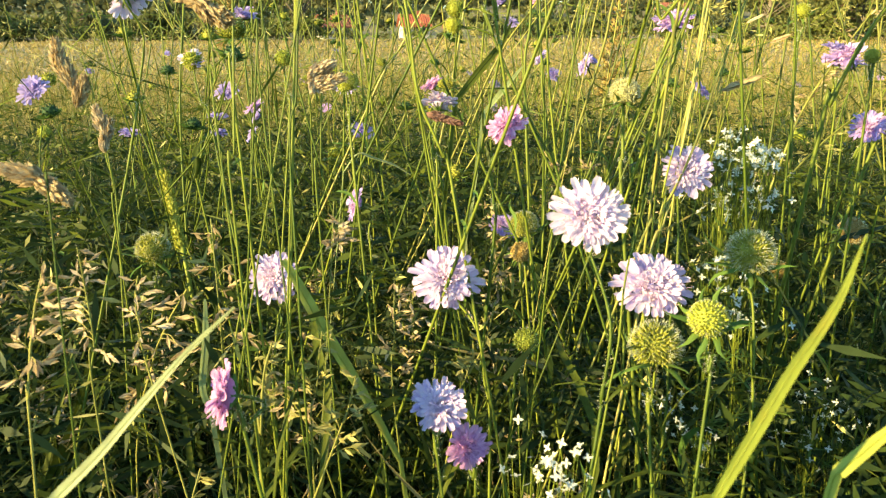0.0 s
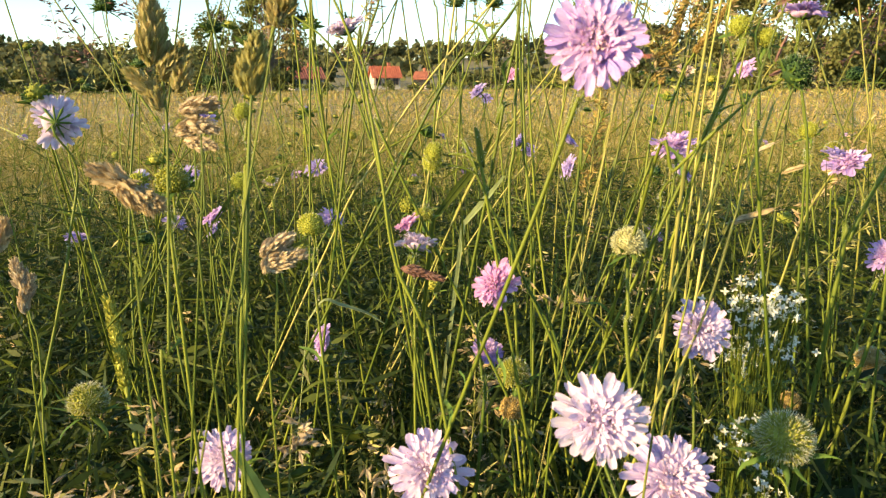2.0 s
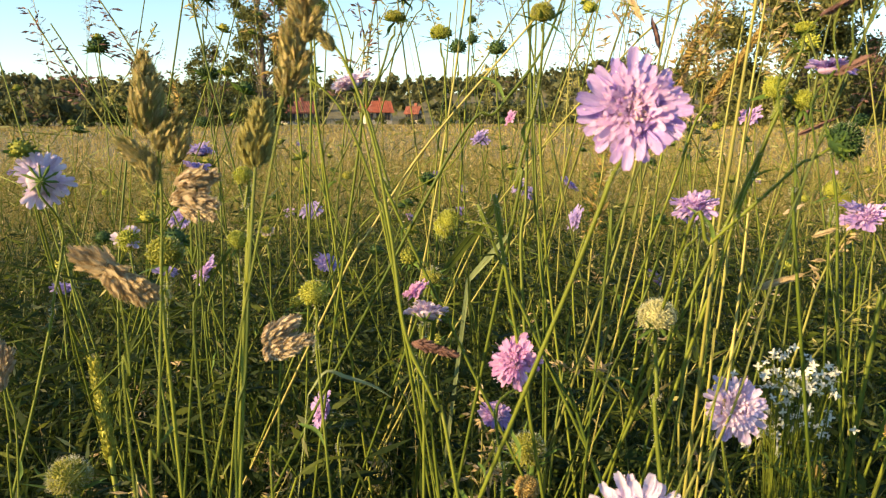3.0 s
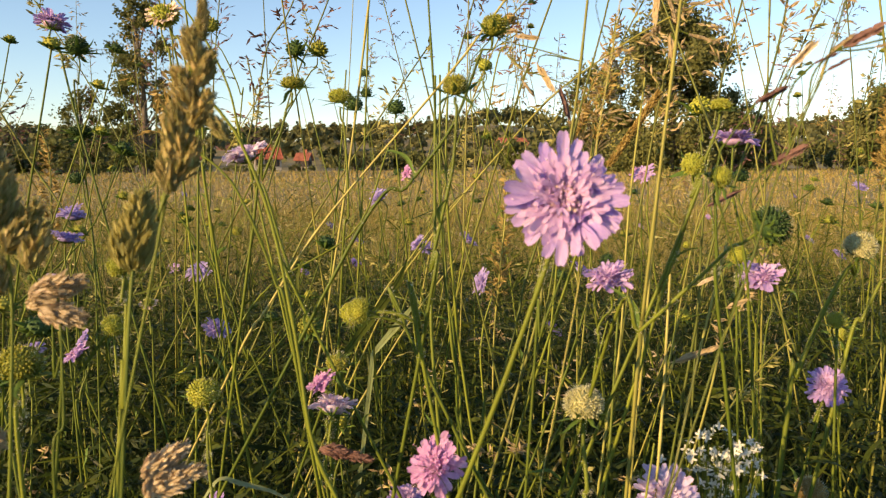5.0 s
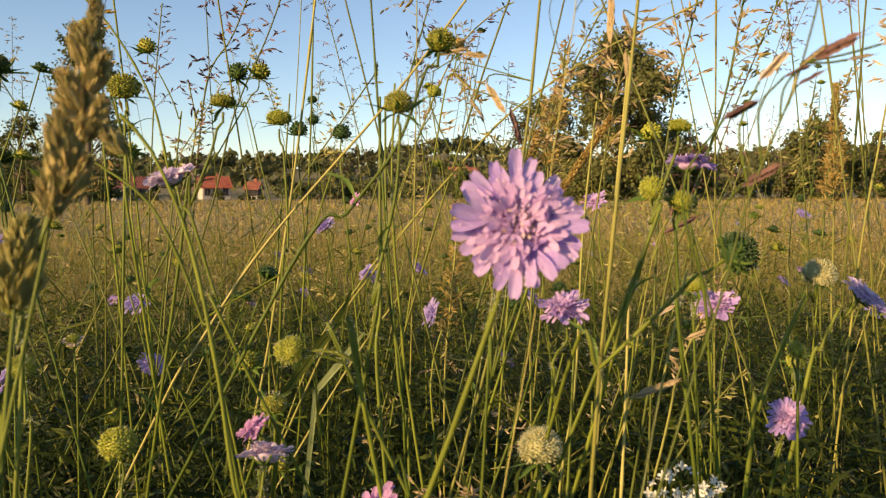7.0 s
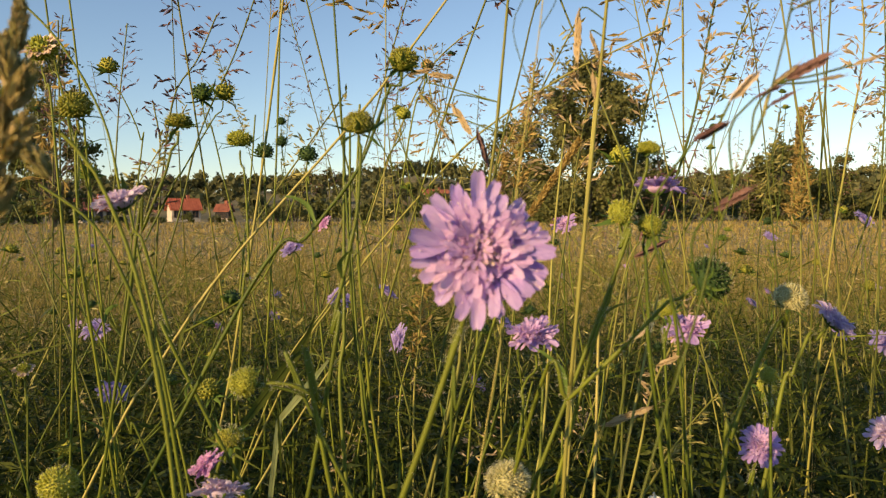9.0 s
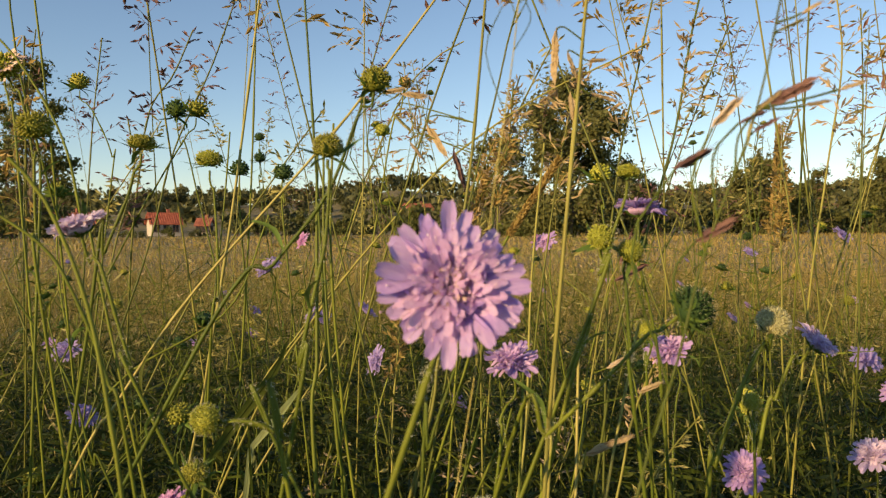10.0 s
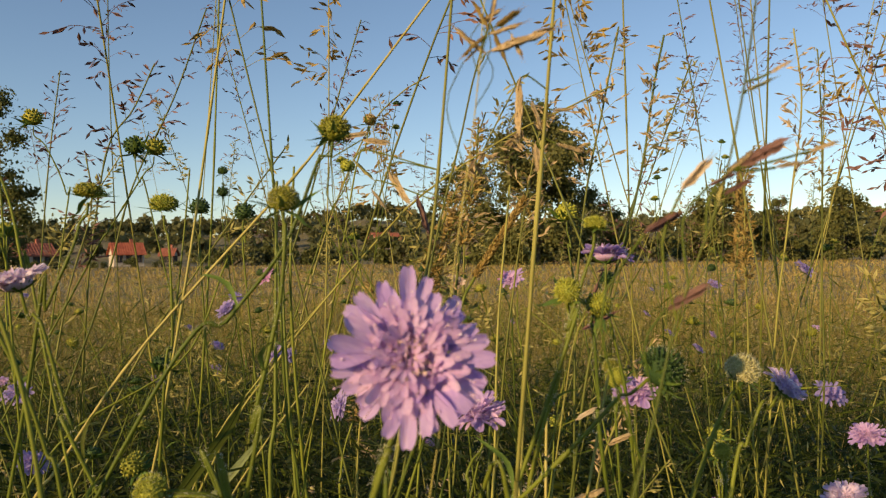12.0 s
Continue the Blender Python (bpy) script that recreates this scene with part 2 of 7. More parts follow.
# ---- mesh helpers ----
class Shape:
    """Gathers points and faces of one mesh."""

    def __init__(self):
        self.points, self.faces, self.count = [], {3: [], 4: []}, 0

    def add(self, points, *faces):
        points = np.asarray(points, float).reshape(-1, 3)
        for some in faces:
            some = np.asarray(some, int)
            self.faces[some.shape[1]].append(some + self.count)
        self.points.append(points)
        self.count += len(points)
        return self

    def mesh(self, name, *materials, smooth=True):
        data = bpy.data.meshes.new(name)
        points = np.concatenate(self.points)
        kinds = [(size, np.concatenate(some)) for size, some in self.faces.items() if some]
        loops = np.concatenate([some.ravel() for _, some in kinds])
        totals = np.concatenate([np.full(len(some), size) for size, some in kinds])
        data.vertices.add(len(points))
        data.vertices.foreach_set("co", points.ravel())
        data.loops.add(len(loops))
        data.loops.foreach_set("vertex_index", loops)
        data.polygons.add(len(totals))
        data.polygons.foreach_set("loop_start", np.concatenate([[0], np.cumsum(totals)[:-1]]))
        data.polygons.foreach_set("loop_total", totals)
        data.polygons.foreach_set("use_smooth", np.full(len(totals), smooth))
        for one in materials:
            data.materials.append(one)
        data.update(calc_edges=True)
        data.validate()
        return data

    # -- single pieces --
    def tube(self, path, radii, sides=6):
        path, radii = np.asarray(path, float), np.broadcast_to(radii, len(path))
        ways = np.gradient(path, axis=0)
        ways /= np.linalg.norm(ways, axis=1, keepdims=True) + 1e-12
        bad = np.abs(ways).sum(1) < 0.5
        ways[bad] = (0, 0, -1)
        ref = np.array([0.36, 0.93, 0.05]) if abs(ways[0, 2]) > 0.6 else np.array([0.1, 0.1, 1.0])
        u = np.cross(ways, ref)
        u /= np.linalg.norm(u, axis=1, keepdims=True) + 1e-12
        v = np.cross(ways, u)
        a = np.arange(sides) * 2 * np.pi / sides
        ring = path[:, None] + radii[:, None, None] * (np.cos(a)[None, :, None] * u[:, None] + np.sin(a)[None, :, None] * v[:, None])
        k, s = np.meshgrid(np.arange(len(path) - 1), np.arange(sides), indexing="ij")
        k, s = k.ravel(), s.ravel()
        n = (s + 1) % sides
        return self.add(ring, np.stack([k * sides + s, k * sides + n, (k + 1) * sides + n, (k + 1) * sides + s], 1))

    def ribbon(self, path, widths, normal, fold=0.0, thick=0.0):
        """A leaf blade along a path, creased along its middle."""
        path, widths = np.asarray(path, float), np.broadcast_to(widths, len(path))
        ways = np.gradient(path, axis=0)
        ways /= np.linalg.norm(ways, axis=1, keepdims=True) + 1e-12
        side = np.cross(ways, np.asarray(normal, float))
        side /= np.linalg.norm(side, axis=1, keepdims=True) + 1e-12
        up = np.cross(side, ways)
        w = widths[:, None] / 2
        rows = np.stack([path - side * w + up * w * fold, path, path + side * w + up * w * fold], 1)
        k = np.arange(len(path) - 1)[:, None] * 3
        quads = np.concatenate([k + [0, 1, 4, 3], k + [1, 2, 5, 4]])
        return self.add(rows, quads)

    def ball(self, centre, radii, turn=None, rings=5, sides=8):
        v = np.linspace(0, np.pi, rings + 1)[1:-1]
        a = np.arange(sides) * 2 * np.pi / sides
        p = np.stack([np.outer(np.sin(v), np.cos(a)), np.outer(np.sin(v), np.sin(a)), np.outer(np.cos(v), np.ones(sides))], -1).reshape(-1, 3)
        p = np.concatenate([p, [[0, 0, 1], [0, 0, -1]]]) * radii
        if turn is not None:
            p = p @ np.asarray(turn, float).T
        k, s = np.meshgrid(np.arange(rings - 2), np.arange(sides), indexing="ij")
        k, s = k.ravel(), s.ravel()
        n = (s + 1) % sides
        quads = np.stack([k * sides + s, (k + 1) * sides + s, (k + 1) * sides + n, k * sides + n], 1)
        s, top = np.arange(sides), (rings - 1) * sides
        n = (s + 1) % sides
        caps = np.concatenate([np.stack([s, n, np.full(sides, top)], 1), np.stack([top - sides + n, top - sides + s, np.full(sides, top + 1)], 1)])
        return self.add(p + np.asarray(centre, float), quads, caps)

    # -- many pieces at once --
    def blades(self, feet, heights, widths, ways, bends, rng, steps=4, crease=0.25):
        """Many grass blades that rise from their feet and bend over towards their ways (angles)."""
        n = len(feet)
        s = np.linspace(0, 1, steps + 1)
        flat = np.stack([np.cos(ways), np.sin(ways), 0 * ways], 1)
        lean = np.abs(rng.normal(0, 0.2, n)) * heights
        up = heights[:, None] * (s - 0.45 * np.minimum(bends, 1.2)[:, None] * s**2)
        out = (heights * bends)[:, None] * s**2 + lean[:, None] * s
        path = feet[:, None] + out[..., None] * flat[:, None] + up[..., None] * np.array([0, 0, 1.0])
        twist = ways + np.pi / 2 + rng.normal(0, 0.6, n)
        side = np.stack([np.cos(twist), np.sin(twist), 0 * twist], 1)[:, None]
        w = (widths[:, None] * np.clip(1 - s, 0.04, 1) ** 0.6 * np.minimum(1, 0.6 + 2 * s) / 2)[..., None]
        rows = np.stack([path - side * w, path + side * w], 2).reshape(n, -1, 3)
        k = np.arange(steps)[:, None] * 2 + np.array([0, 1, 3, 2])
        quads = (np.arange(n)[:, None, None] * 2 * (steps + 1) + k).reshape(-1, 4)
        return self.add(rows, quads)

    def leaves(self, centres, lengths, widths, rng, ways=None, flatness=0.5):
        """Many small pointed leaves in all directions, or along the given ways."""
        n = len(centres)
        along = rng.normal(0, 1, (n, 3)) if ways is None else ways + rng.normal(0, 0.25, (n, 3))
        along /= np.linalg.norm(along, axis=1, keepdims=True)
        across = np.cross(along, rng.normal(0, 1, (n, 3)) * [1, 1, 1 - flatness] + [0, 0, flatness])
        across /= np.linalg.norm(across, axis=1, keepdims=True) + 1e-9
        a, b = along * lengths[:, None] / 2, across * widths[:, None] / 2
        rows = np.stack([centres - a, centres + b, centres + a, centres - b], 1)
        return self.add(rows, np.arange(4 * n).reshape(-1, 4))


def smooth_path(points, count):
    """A smooth line through the points, in that many even steps."""
    p = np.asarray(points, float)
    if len(p) == 2:
        return p[0] + (p[1] - p[0]) * np.linspace(0, 1, count)[:, None]
    q = np.concatenate([[2 * p[0] - p[1]], p, [2 * p[-1] - p[-2]]])
    far = np.concatenate([[0], np.cumsum(np.linalg.norm(np.diff(p, axis=0), axis=1))])
    out = []
    for d in np.linspace(0, far[-1], count):
        i = min(int(np.searchsorted(far, d, "right")) - 1, len(p) - 2)
        s = (d - far[i]) / max(far[i + 1] - far[i], 1e-9)
        a, b, c, e = q[i : i + 4]
        out.append(0.5 * (2 * b + (c - a) * s + (2 * a - 5 * b + 4 * c - e) * s**2 + (3 * b - a - 3 * c + e) * s**3))
    return np.array(out)


def facing(way):
    """A turn whose z axis looks along way."""
    return Vector(way).normalized().to_track_quat("Z", "Y").to_matrix()


def part(name, shape, material, parent, label="", at=None):
    """One mesh object under a thing or a part. shape: a Shape, or mesh data to share; at: its pose under the parent."""
    data = shape.mesh(name, *(material if isinstance(material, (list, tuple)) else (material,))) if isinstance(shape, Shape) else shape
    ob = new(name, data)
    ob.parent = parent
    if at is not None:
        ob.matrix_basis = at
    return tagged(ob, label) if label else ob


def root(name, at, label, category, group=""):
    """The Empty at a thing's foot that carries its parts."""
    ob = new(name)
    ob.empty_display_size = 0.02
    ob.location = at
    return tagged(ob, label, category, group)


def stem_line(points, lean=0.25, foot=True, fine=24, coarse=7):
    """A smooth line through the points, finer above, and on down to the soil."""
    full = down_to_ground(points, lean) if foot else [np.asarray(p, float) for p in points]
    line = smooth_path(full, 400)
    k = len(full) - len(points)
    if not k:
        return line[np.linspace(0, 399, fine + coarse).astype(int)]
    cut = int(np.argmin(np.linalg.norm(line - np.asarray(points[-1]), axis=1)))
    return line[np.unique(np.concatenate([np.linspace(0, cut, fine, endpoint=False), np.linspace(cut, 399, coarse)]).astype(int))]


def down_to_ground(points, lean=0.25):
    """Carries a stem's line on from its lowest known point to the soil."""
    p = [np.asarray(q, float) for q in points]
    way = p[-1] - p[-2]
    flat = way[:2] / max(abs(way[2]), 1e-3)
    size = np.linalg.norm(flat)
    flat = flat * min(1.0, 0.45 / max(size, 1e-6)) if size else flat
    z = p[-1][2]
    turn = math.sin(p[-1][0] * 9931 + p[-1][1] * 5779) * 20
    sway = np.array([math.cos(turn), math.sin(turn)]) * z
    if z > 0.02:
        p.append(np.array([*(p[-1][:2] + flat * z * 0.5 * 0.9 + sway * 0.05), z * 0.5]))
        p.append(np.array([*(p[-1][:2] + flat * z * 0.5 * lean + sway * 0.10), -0.01]))
    return p


# ---- the ground, the far hills and the sky line ----
def land(x, y):
    """The height of the ground: a level meadow, then wooded rises in the distance."""
    x, y = np.asarray(x, float), np.asarray(y, float)
    r = np.hypot(x, y)
    rise = np.clip((r - 170) / 260, 0, 1)
    ridge = 13.5 + 2.0 * np.sin(np.arctan2(x, y) * 9 + 0.6) + 10.5 * np.exp(-((np.degrees(np.arctan2(x, y)) - 16.0) / 4.6) ** 2)
    bumps = 0.012 * np.sin(x * 3.1) * np.sin(y * 2.3) * np.clip(1 - r / 30, 0, 1)
    return rise * rise * (3 - 2 * rise) * ridge + bumps


def ground():
    rings = np.concatenate([np.arange(0, 3, 0.15), np.geomspace(3, 2600, 70)])
    sides = 120
    a = np.arange(sides) * 2 * np.pi / sides
    x, y = np.outer(rings, np.sin(a)), np.outer(rings, np.cos(a))
    s = Shape()
    k, n = np.meshgrid(np.arange(len(rings) - 1), np.arange(sides), indexing="ij")
    k, n = k.ravel(), n.ravel()
    m = (n + 1) % sides
    s.add(np.stack([x, y, land(x, y)], -1), np.stack([k * sides + n, k * sides + m, (k + 1) * sides + m, (k + 1) * sides + n], 1))
    return tagged(new("ground", s.mesh("ground", SOIL)), "level dry summer meadow running to wooded hills", "ground", kind="structure")


ground()


def polar(degrees, far):
    """A place on the plan: degrees to the right of +y, metres away."""
    return far * math.sin(radians(degrees)), far * math.cos(radians(degrees))


def clump_points(rng, n, lumps, spread):
    """Points on and in the lumps of a crown."""
    which = rng.integers(0, len(lumps), n)
    way = rng.normal(0, 1, (n, 3))
    way /= np.linalg.norm(way, axis=1, keepdims=True)
    far = np.minimum(np.abs(rng.normal(0, 0.55, n)), rng.uniform(0.9, 1.15, n))
    return lumps[which, :3] + way * (lumps[which, 3] * far)[:, None] * spread


def wood():
    """The far woods on the rises, as one mass of leaf clumps."""
    rng, s = np.random.default_rng(5), Shape()
    for ring, count, low, high, start, end, n in ((205, 110, 4.0, 7.5, -62, 62, 80), (270, 140, 6, 10, -62, 62, 100), (340, 190, 7, 11, -62, 62, 100), (410, 240, 8, 12, -62, 62, 60),
                                              (440, 260, 8, 12, -62, 62, 60), (480, 240, 8, 12, -62, 62, 60), (400, 220, 8, 12, 62, 298, 36), (440, 220, 8, 12, 62, 298, 36)):
        angles = np.linspace(start, end, count) + rng.normal(0, 0.5, count)
        for angle in angles:
            x, y = polar(angle, ring + rng.normal(0, 14))
            tall = rng.uniform(low, high)
            k = rng.integers(3, 6)
            lumps = np.stack([rng.normal(0, tall * 0.22, k), rng.normal(0, tall * 0.22, k), rng.uniform(0.25, 0.85, k) * tall, rng.uniform(0.22, 0.36, k) * tall], 1)
            lumps[:, :3] += [x, y, float(land(x, y))]
            s.leaves(clump_points(rng, n, lumps, np.array([1, 1, 0.9])), rng.uniform(1.5, 3.0, n), rng.uniform(1.1, 2.2, n), rng)
    return tagged(new("far_wood", s.mesh("far_wood", CANOPY_FAR, smooth=False)), "dark green mixed wood on the far rises", "wood", kind="stuff")


wood()


def tree(at, tall, wide, seed, leaf, name, label, low=0.22, leaves=9000, size=0.2, column=False, category="tree"):
    """A trunk with limbs and an uneven crown of many leaf clumps with gaps."""
    rng = np.random.default_rng(seed)
    x, y = at
    thing = root(name, (x, y, float(land(x, y))), label, category)
    trunk = Shape()
    path = smooth_path([(0, 0, -0.2), (0.02 * tall, 0, 0.4 * tall), (-0.01 * tall, 0.01 * tall, 0.88 * tall)], 10)
    trunk.tube(path, np.linspace(0.024 * tall, 0.006 * tall, 10), 8)
    lumps = []
    for k in range(46):
        h = rng.uniform(low, 0.95)
        reach = wide * 0.5 * (np.sin(np.pi * min(1, (h - low) / (1.02 - low) * 0.8 + 0.2)) ** 0.7) * rng.uniform(0.35, 1.0)
        a = rng.uniform(0, 2 * np.pi)
        end = np.array([reach * np.cos(a), reach * np.sin(a), h * tall])
        start = np.array([0, 0, max(0.12, h - rng.uniform(0.1, 0.25)) * tall])
        trunk.tube(smooth_path([start, (start + end) / 2 + [0, 0, 0.02 * tall], end], 6), np.linspace(0.006 * tall, 0.0015 * tall, 6), 5)
        lumps.append([*end, wide * rng.uniform(0.12, 0.24)])
    part("trunk", trunk, BARK, thing)
    lumps = np.array(lumps)
    crown = Shape()
    pts = clump_points(rng, leaves, lumps, np.array([1, 1, 0.85]))
    crown.leaves(pts, rng.uniform(0.6, 1.4, leaves) * size, rng.uniform(0.5, 0.9, leaves) * size, rng)
    part("crown", crown, leaf, thing)
    return thing


tree(polar(28.2, 66), 14.3, 11.0, 11, CANOPY_WARM, "broadleaf_tree", "tall broadleaf tree at the field's edge in evening sun", 0.03, 36000, 0.33)
tree(polar(22.8, 70), 9.6, 8.5, 12, CANOPY_WARM, "broadleaf_tree", "lower leafy tree beside the tall one", 0.03, 15000, 0.29)
tree(polar(32.6, 74), 7.4, 6.5, 18, CANOPY_WARM, "broadleaf_tree", "low spreading tree beside the tall one", 0.03, 11000, 0.30)
tree(polar(-10.6, 60), 13.2, 5.6, 13, CANOPY, "poplar_tree", "slender tall tree with thin airy crown", 0.06, 12000, 0.26)
tree(polar(-14.5, 66), 7.5, 4.5, 14, CANOPY, "broadleaf_tree", "small dark tree at the field's edge", 0.05, 4000, 0.24)
tree(polar(41.8, 78), 7.4, 7.0, 15, CANOPY_WARM, "broadleaf_tree", "rounded tree in the far hedge", 0.03, 9000, 0.34)
tree(polar(45.4, 80), 6.4, 4.4, 16, CANOPY, "broadleaf_tree", "narrow dark tree in the far hedge", 0.03, 4000, 0.26)
tree(polar(49.5, 82), 7.4, 6.0, 17, CANOPY_WARM, "broadleaf_tree", "leafy tree in the far hedge", 0.03, 9000, 0.30)


def bush(seed, leaf):
    rng = np.random.default_rng(seed)
    thing = root("hedge_bush", (0, 0, 0), "leafy hedge bush along the far edge of the meadow", "bush", "hedge at the field's edge")
    k = 9
    lumps = np.stack([rng.normal(0, 1.5, k), rng.normal(0, 0.9, k), rng.uniform(0.5, 2.2, k), rng.uniform(0.7, 1.25, k)], 1)
    limbs = Shape()
    for lump in lumps:
        limbs.tube(smooth_path([(lump[0] * 0.2, lump[1] * 0.2, -0.1), (lump[0] * 0.6, lump[1] * 0.6, lump[2] * 0.5), lump[:3]], 5), np.linspace(0.07, 0.015, 5), 5)
    part("branch_work", limbs, BARK, thing)
    n = 900
    crown = Shape()
    pts = clump_points(rng, n, lumps, np.array([1.1, 1, 0.9]))
    pts[:, 2] = np.maximum(pts[:, 2], 0.05)
    crown.leaves(pts, rng.uniform(0.34, 0.7, n), rng.uniform(0.25, 0.48, n), rng)
    part("crown", crown, leaf, thing)
    return thing


hedge = [bush(21, CANOPY), bush(22, CANOPY_WARM), bush(23, CANOPY), bush(24, CANOPY_FAR)]
rng = np.random.default_rng(31)
for k in range(62):
    angle = -42 + k * 1.55 + rng.normal(0, 0.35)
    x, y = polar(angle, 96 + rng.uniform(-9, 12) + (14 if 1 < angle < 16 else 0))
    size = rng.uniform(0.75, 1.5) * (0.42 if -5 < angle < 2.2 or -10 < angle < -6 else 1.0)
    m = Matrix.LocRotScale((x, y, float(land(x, y))), Euler((0, 0, rng.uniform(0, 6.28))), None)
    one = hedge[k % 4] if k < 4 else copy_thing(hedge[k % 4], m)
    one.matrix_basis = m @ Matrix.Scale(size, 4)


def house(at, turn, length, width, eaves, ridge, roof_material, label):
    """A small gabled house: walls, tiled roof, chimney, windows and a door."""
    x, y = at
    thing = root("house", (x, y, float(land(x, y))), label, "house")
    thing.rotation_euler = (0, 0, radians(turn))
    a, b = length / 2, width / 2
    walls = Shape()
    walls.add([(-a, -b, -0.3), (a, -b, -0.3), (a, b, -0.3), (-a, b, -0.3), (-a, -b, eaves), (a, -b, eaves), (a, b, eaves), (-a, b, eaves), (-a, 0, ridge - 0.1), (a, 0, ridge - 0.1)],
              [(0, 1, 5, 4), (2, 3, 7, 6), (1, 2, 6, 5), (3, 0, 4, 7)], [(5, 6, 9), (7, 4, 8)])
    part("wall", walls.mesh("wall", PLASTER, smooth=False), None, thing)
    for side in (-1, 1):
        roof, o, drop = Shape(), 0.45, (ridge - eaves) / b * 0.45
        top = [(-a - o, 0, ridge), (a + o, 0, ridge), (a + o, side * (b + o), eaves - drop), (-a - o, side * (b + o), eaves - drop)]
        low = [(px, py, pz - 0.18) for px, py, pz in top]
        roof.add(top + low, [(0, 1, 2, 3), (7, 6, 5, 4), (0, 3, 7, 4), (1, 5, 6, 2), (3, 2, 6, 7), (0, 4, 5, 1)])
        slope = part("roof", roof.mesh("roof", roof_material, smooth=False), None, thing)
        ribs = Shape()
        for rx in np.arange(-a - o + 0.3, a + o, 0.45):
            ribs.tube([(rx, 0, ridge + 0.03), (rx, side * (b + o), eaves - drop + 0.03)], 0.07, 5)
        part("roof_ribbing", ribs, roof_material, slope)
    stack = Shape()
    cx, c = a * 0.35, 0.3
    stack.add([(cx + sx * c, sy * c + 0.2, z) for z in (ridge - 0.8, ridge + 0.7) for sx, sy in ((-1, -1), (1, -1), (1, 1), (-1, 1))],
              [(0, 1, 5, 4), (1, 2, 6, 5), (2, 3, 7, 6), (3, 0, 4, 7), (4, 5, 6, 7)])
    part("chimney", stack.mesh("chimney", ROOF_BROWN, smooth=False), None, thing)
    pane = Shape().add([(px, py, pz) for py in (-0.03, 0.05) for px, pz in ((-0.5, -0.65), (0.5, -0.65), (0.5, 0.65), (-0.5, 0.65))],
                       [(0, 1, 2, 3), (4, 7, 6, 5), (0, 4, 5, 1), (1, 5, 6, 2), (2, 6, 7, 3), (3, 7, 4, 0)]).mesh("window", PANE, smooth=False)
    bar = Shape()
    for p, q in (((-0.55, -0.7), (0.55, -0.7)), ((0.55, -0.7), (0.55, 0.7)), ((0.55, 0.7), (-0.55, 0.7)), ((-0.55, 0.7), (-0.55, -0.7)), ((0, -0.7), (0, 0.7))):
        bar.tube([(p[0], -0.05, p[1]), (q[0], -0.05, q[1])], 0.06, 4)
    bar = bar.mesh("window_frame", DARK_WOOD)
    for wx in np.linspace(-a * 0.65, a * 0.65, 3):
        window = part("window", pane, None, thing, at=Matrix.Translation((wx, -b - 0.02, eaves * 0.55)))
        part("window_frame", bar, None, window)
    for wy in (-b * 0.4, b * 0.4):
        window = part("window", pane, None, thing, at=pose(a + 0.02, wy, eaves * 0.55, 0, 0, 90))
        part("window_frame", bar, None, window)
    return thing


house(polar(-2.1, 156), 14, 5.4, 4.8, 2.7, 4.6, ROOF_TILE, "pale plastered house with a red tiled roof")
house(polar(0.75, 166), -20, 2.6, 3.0, 2.5, 3.7, ROOF_BROWN, "small pale outbuilding with a dull red roof")
house(polar(-8.0, 142), 25, 5.4, 5.0, 2.4, 4.2, ROOF_BROWN, "low house with a dull brown-red roof behind the field")
house(polar(16.6, 238), 12, 9.0, 7.0, 3.0, 5.4, ROOF_BROWN, "house among trees on the far rise")


# ---- the meadow's mass of grass ----
def grass_mass(name, label, seed, count, near, far, spread, height, width, bend, material, steps=4, thin_out=1.0, centre=8.0):
    """Blades strewn over a fan of the plan between two distances."""
    rng, s = np.random.default_rng(seed), Shape()
    r = near + (far - near) * rng.uniform(0, 1, count) ** thin_out
    a = np.radians(centre) + np.radians(spread) * rng.uniform(-1, 1, count)
    if far < 9:
        stray = rng.exponential(0.16, count) * (rng.uniform(0, 1, count) < 0.3)
        r = near + (r - near) * (1 + 0.14 * np.sin(5 * a + 1) + 0.10 * np.sin(11 * a + 2) + 0.06 * np.sin(23 * a) + stray)
    patch = np.sin(r * np.sin(a) * 5.1 + 1.3) * np.sin(r * np.cos(a) * 4.3) * 0.12 + 1
    feet = np.stack([r * np.sin(a), r * np.cos(a), 0 * r], 1)
    feet[:, 2] = land(feet[:, 0], feet[:, 1]) - 0.005
    tall = rng.uniform(*height, count) * patch
    s.blades(feet, tall, rng.uniform(*width, count), rng.uniform(0, 2 * np.pi, count), rng.gamma(2.0, bend / 2, count), rng, steps)
    return tagged(new(name, s.mesh(name, material)), label, "grass", kind="stuff")


# ---- kinds of plants ----
made = {}


def once(key, build):
    """Mesh data that alike pieces share."""
    if key not in made:
        made[key] = build()
    return made[key]


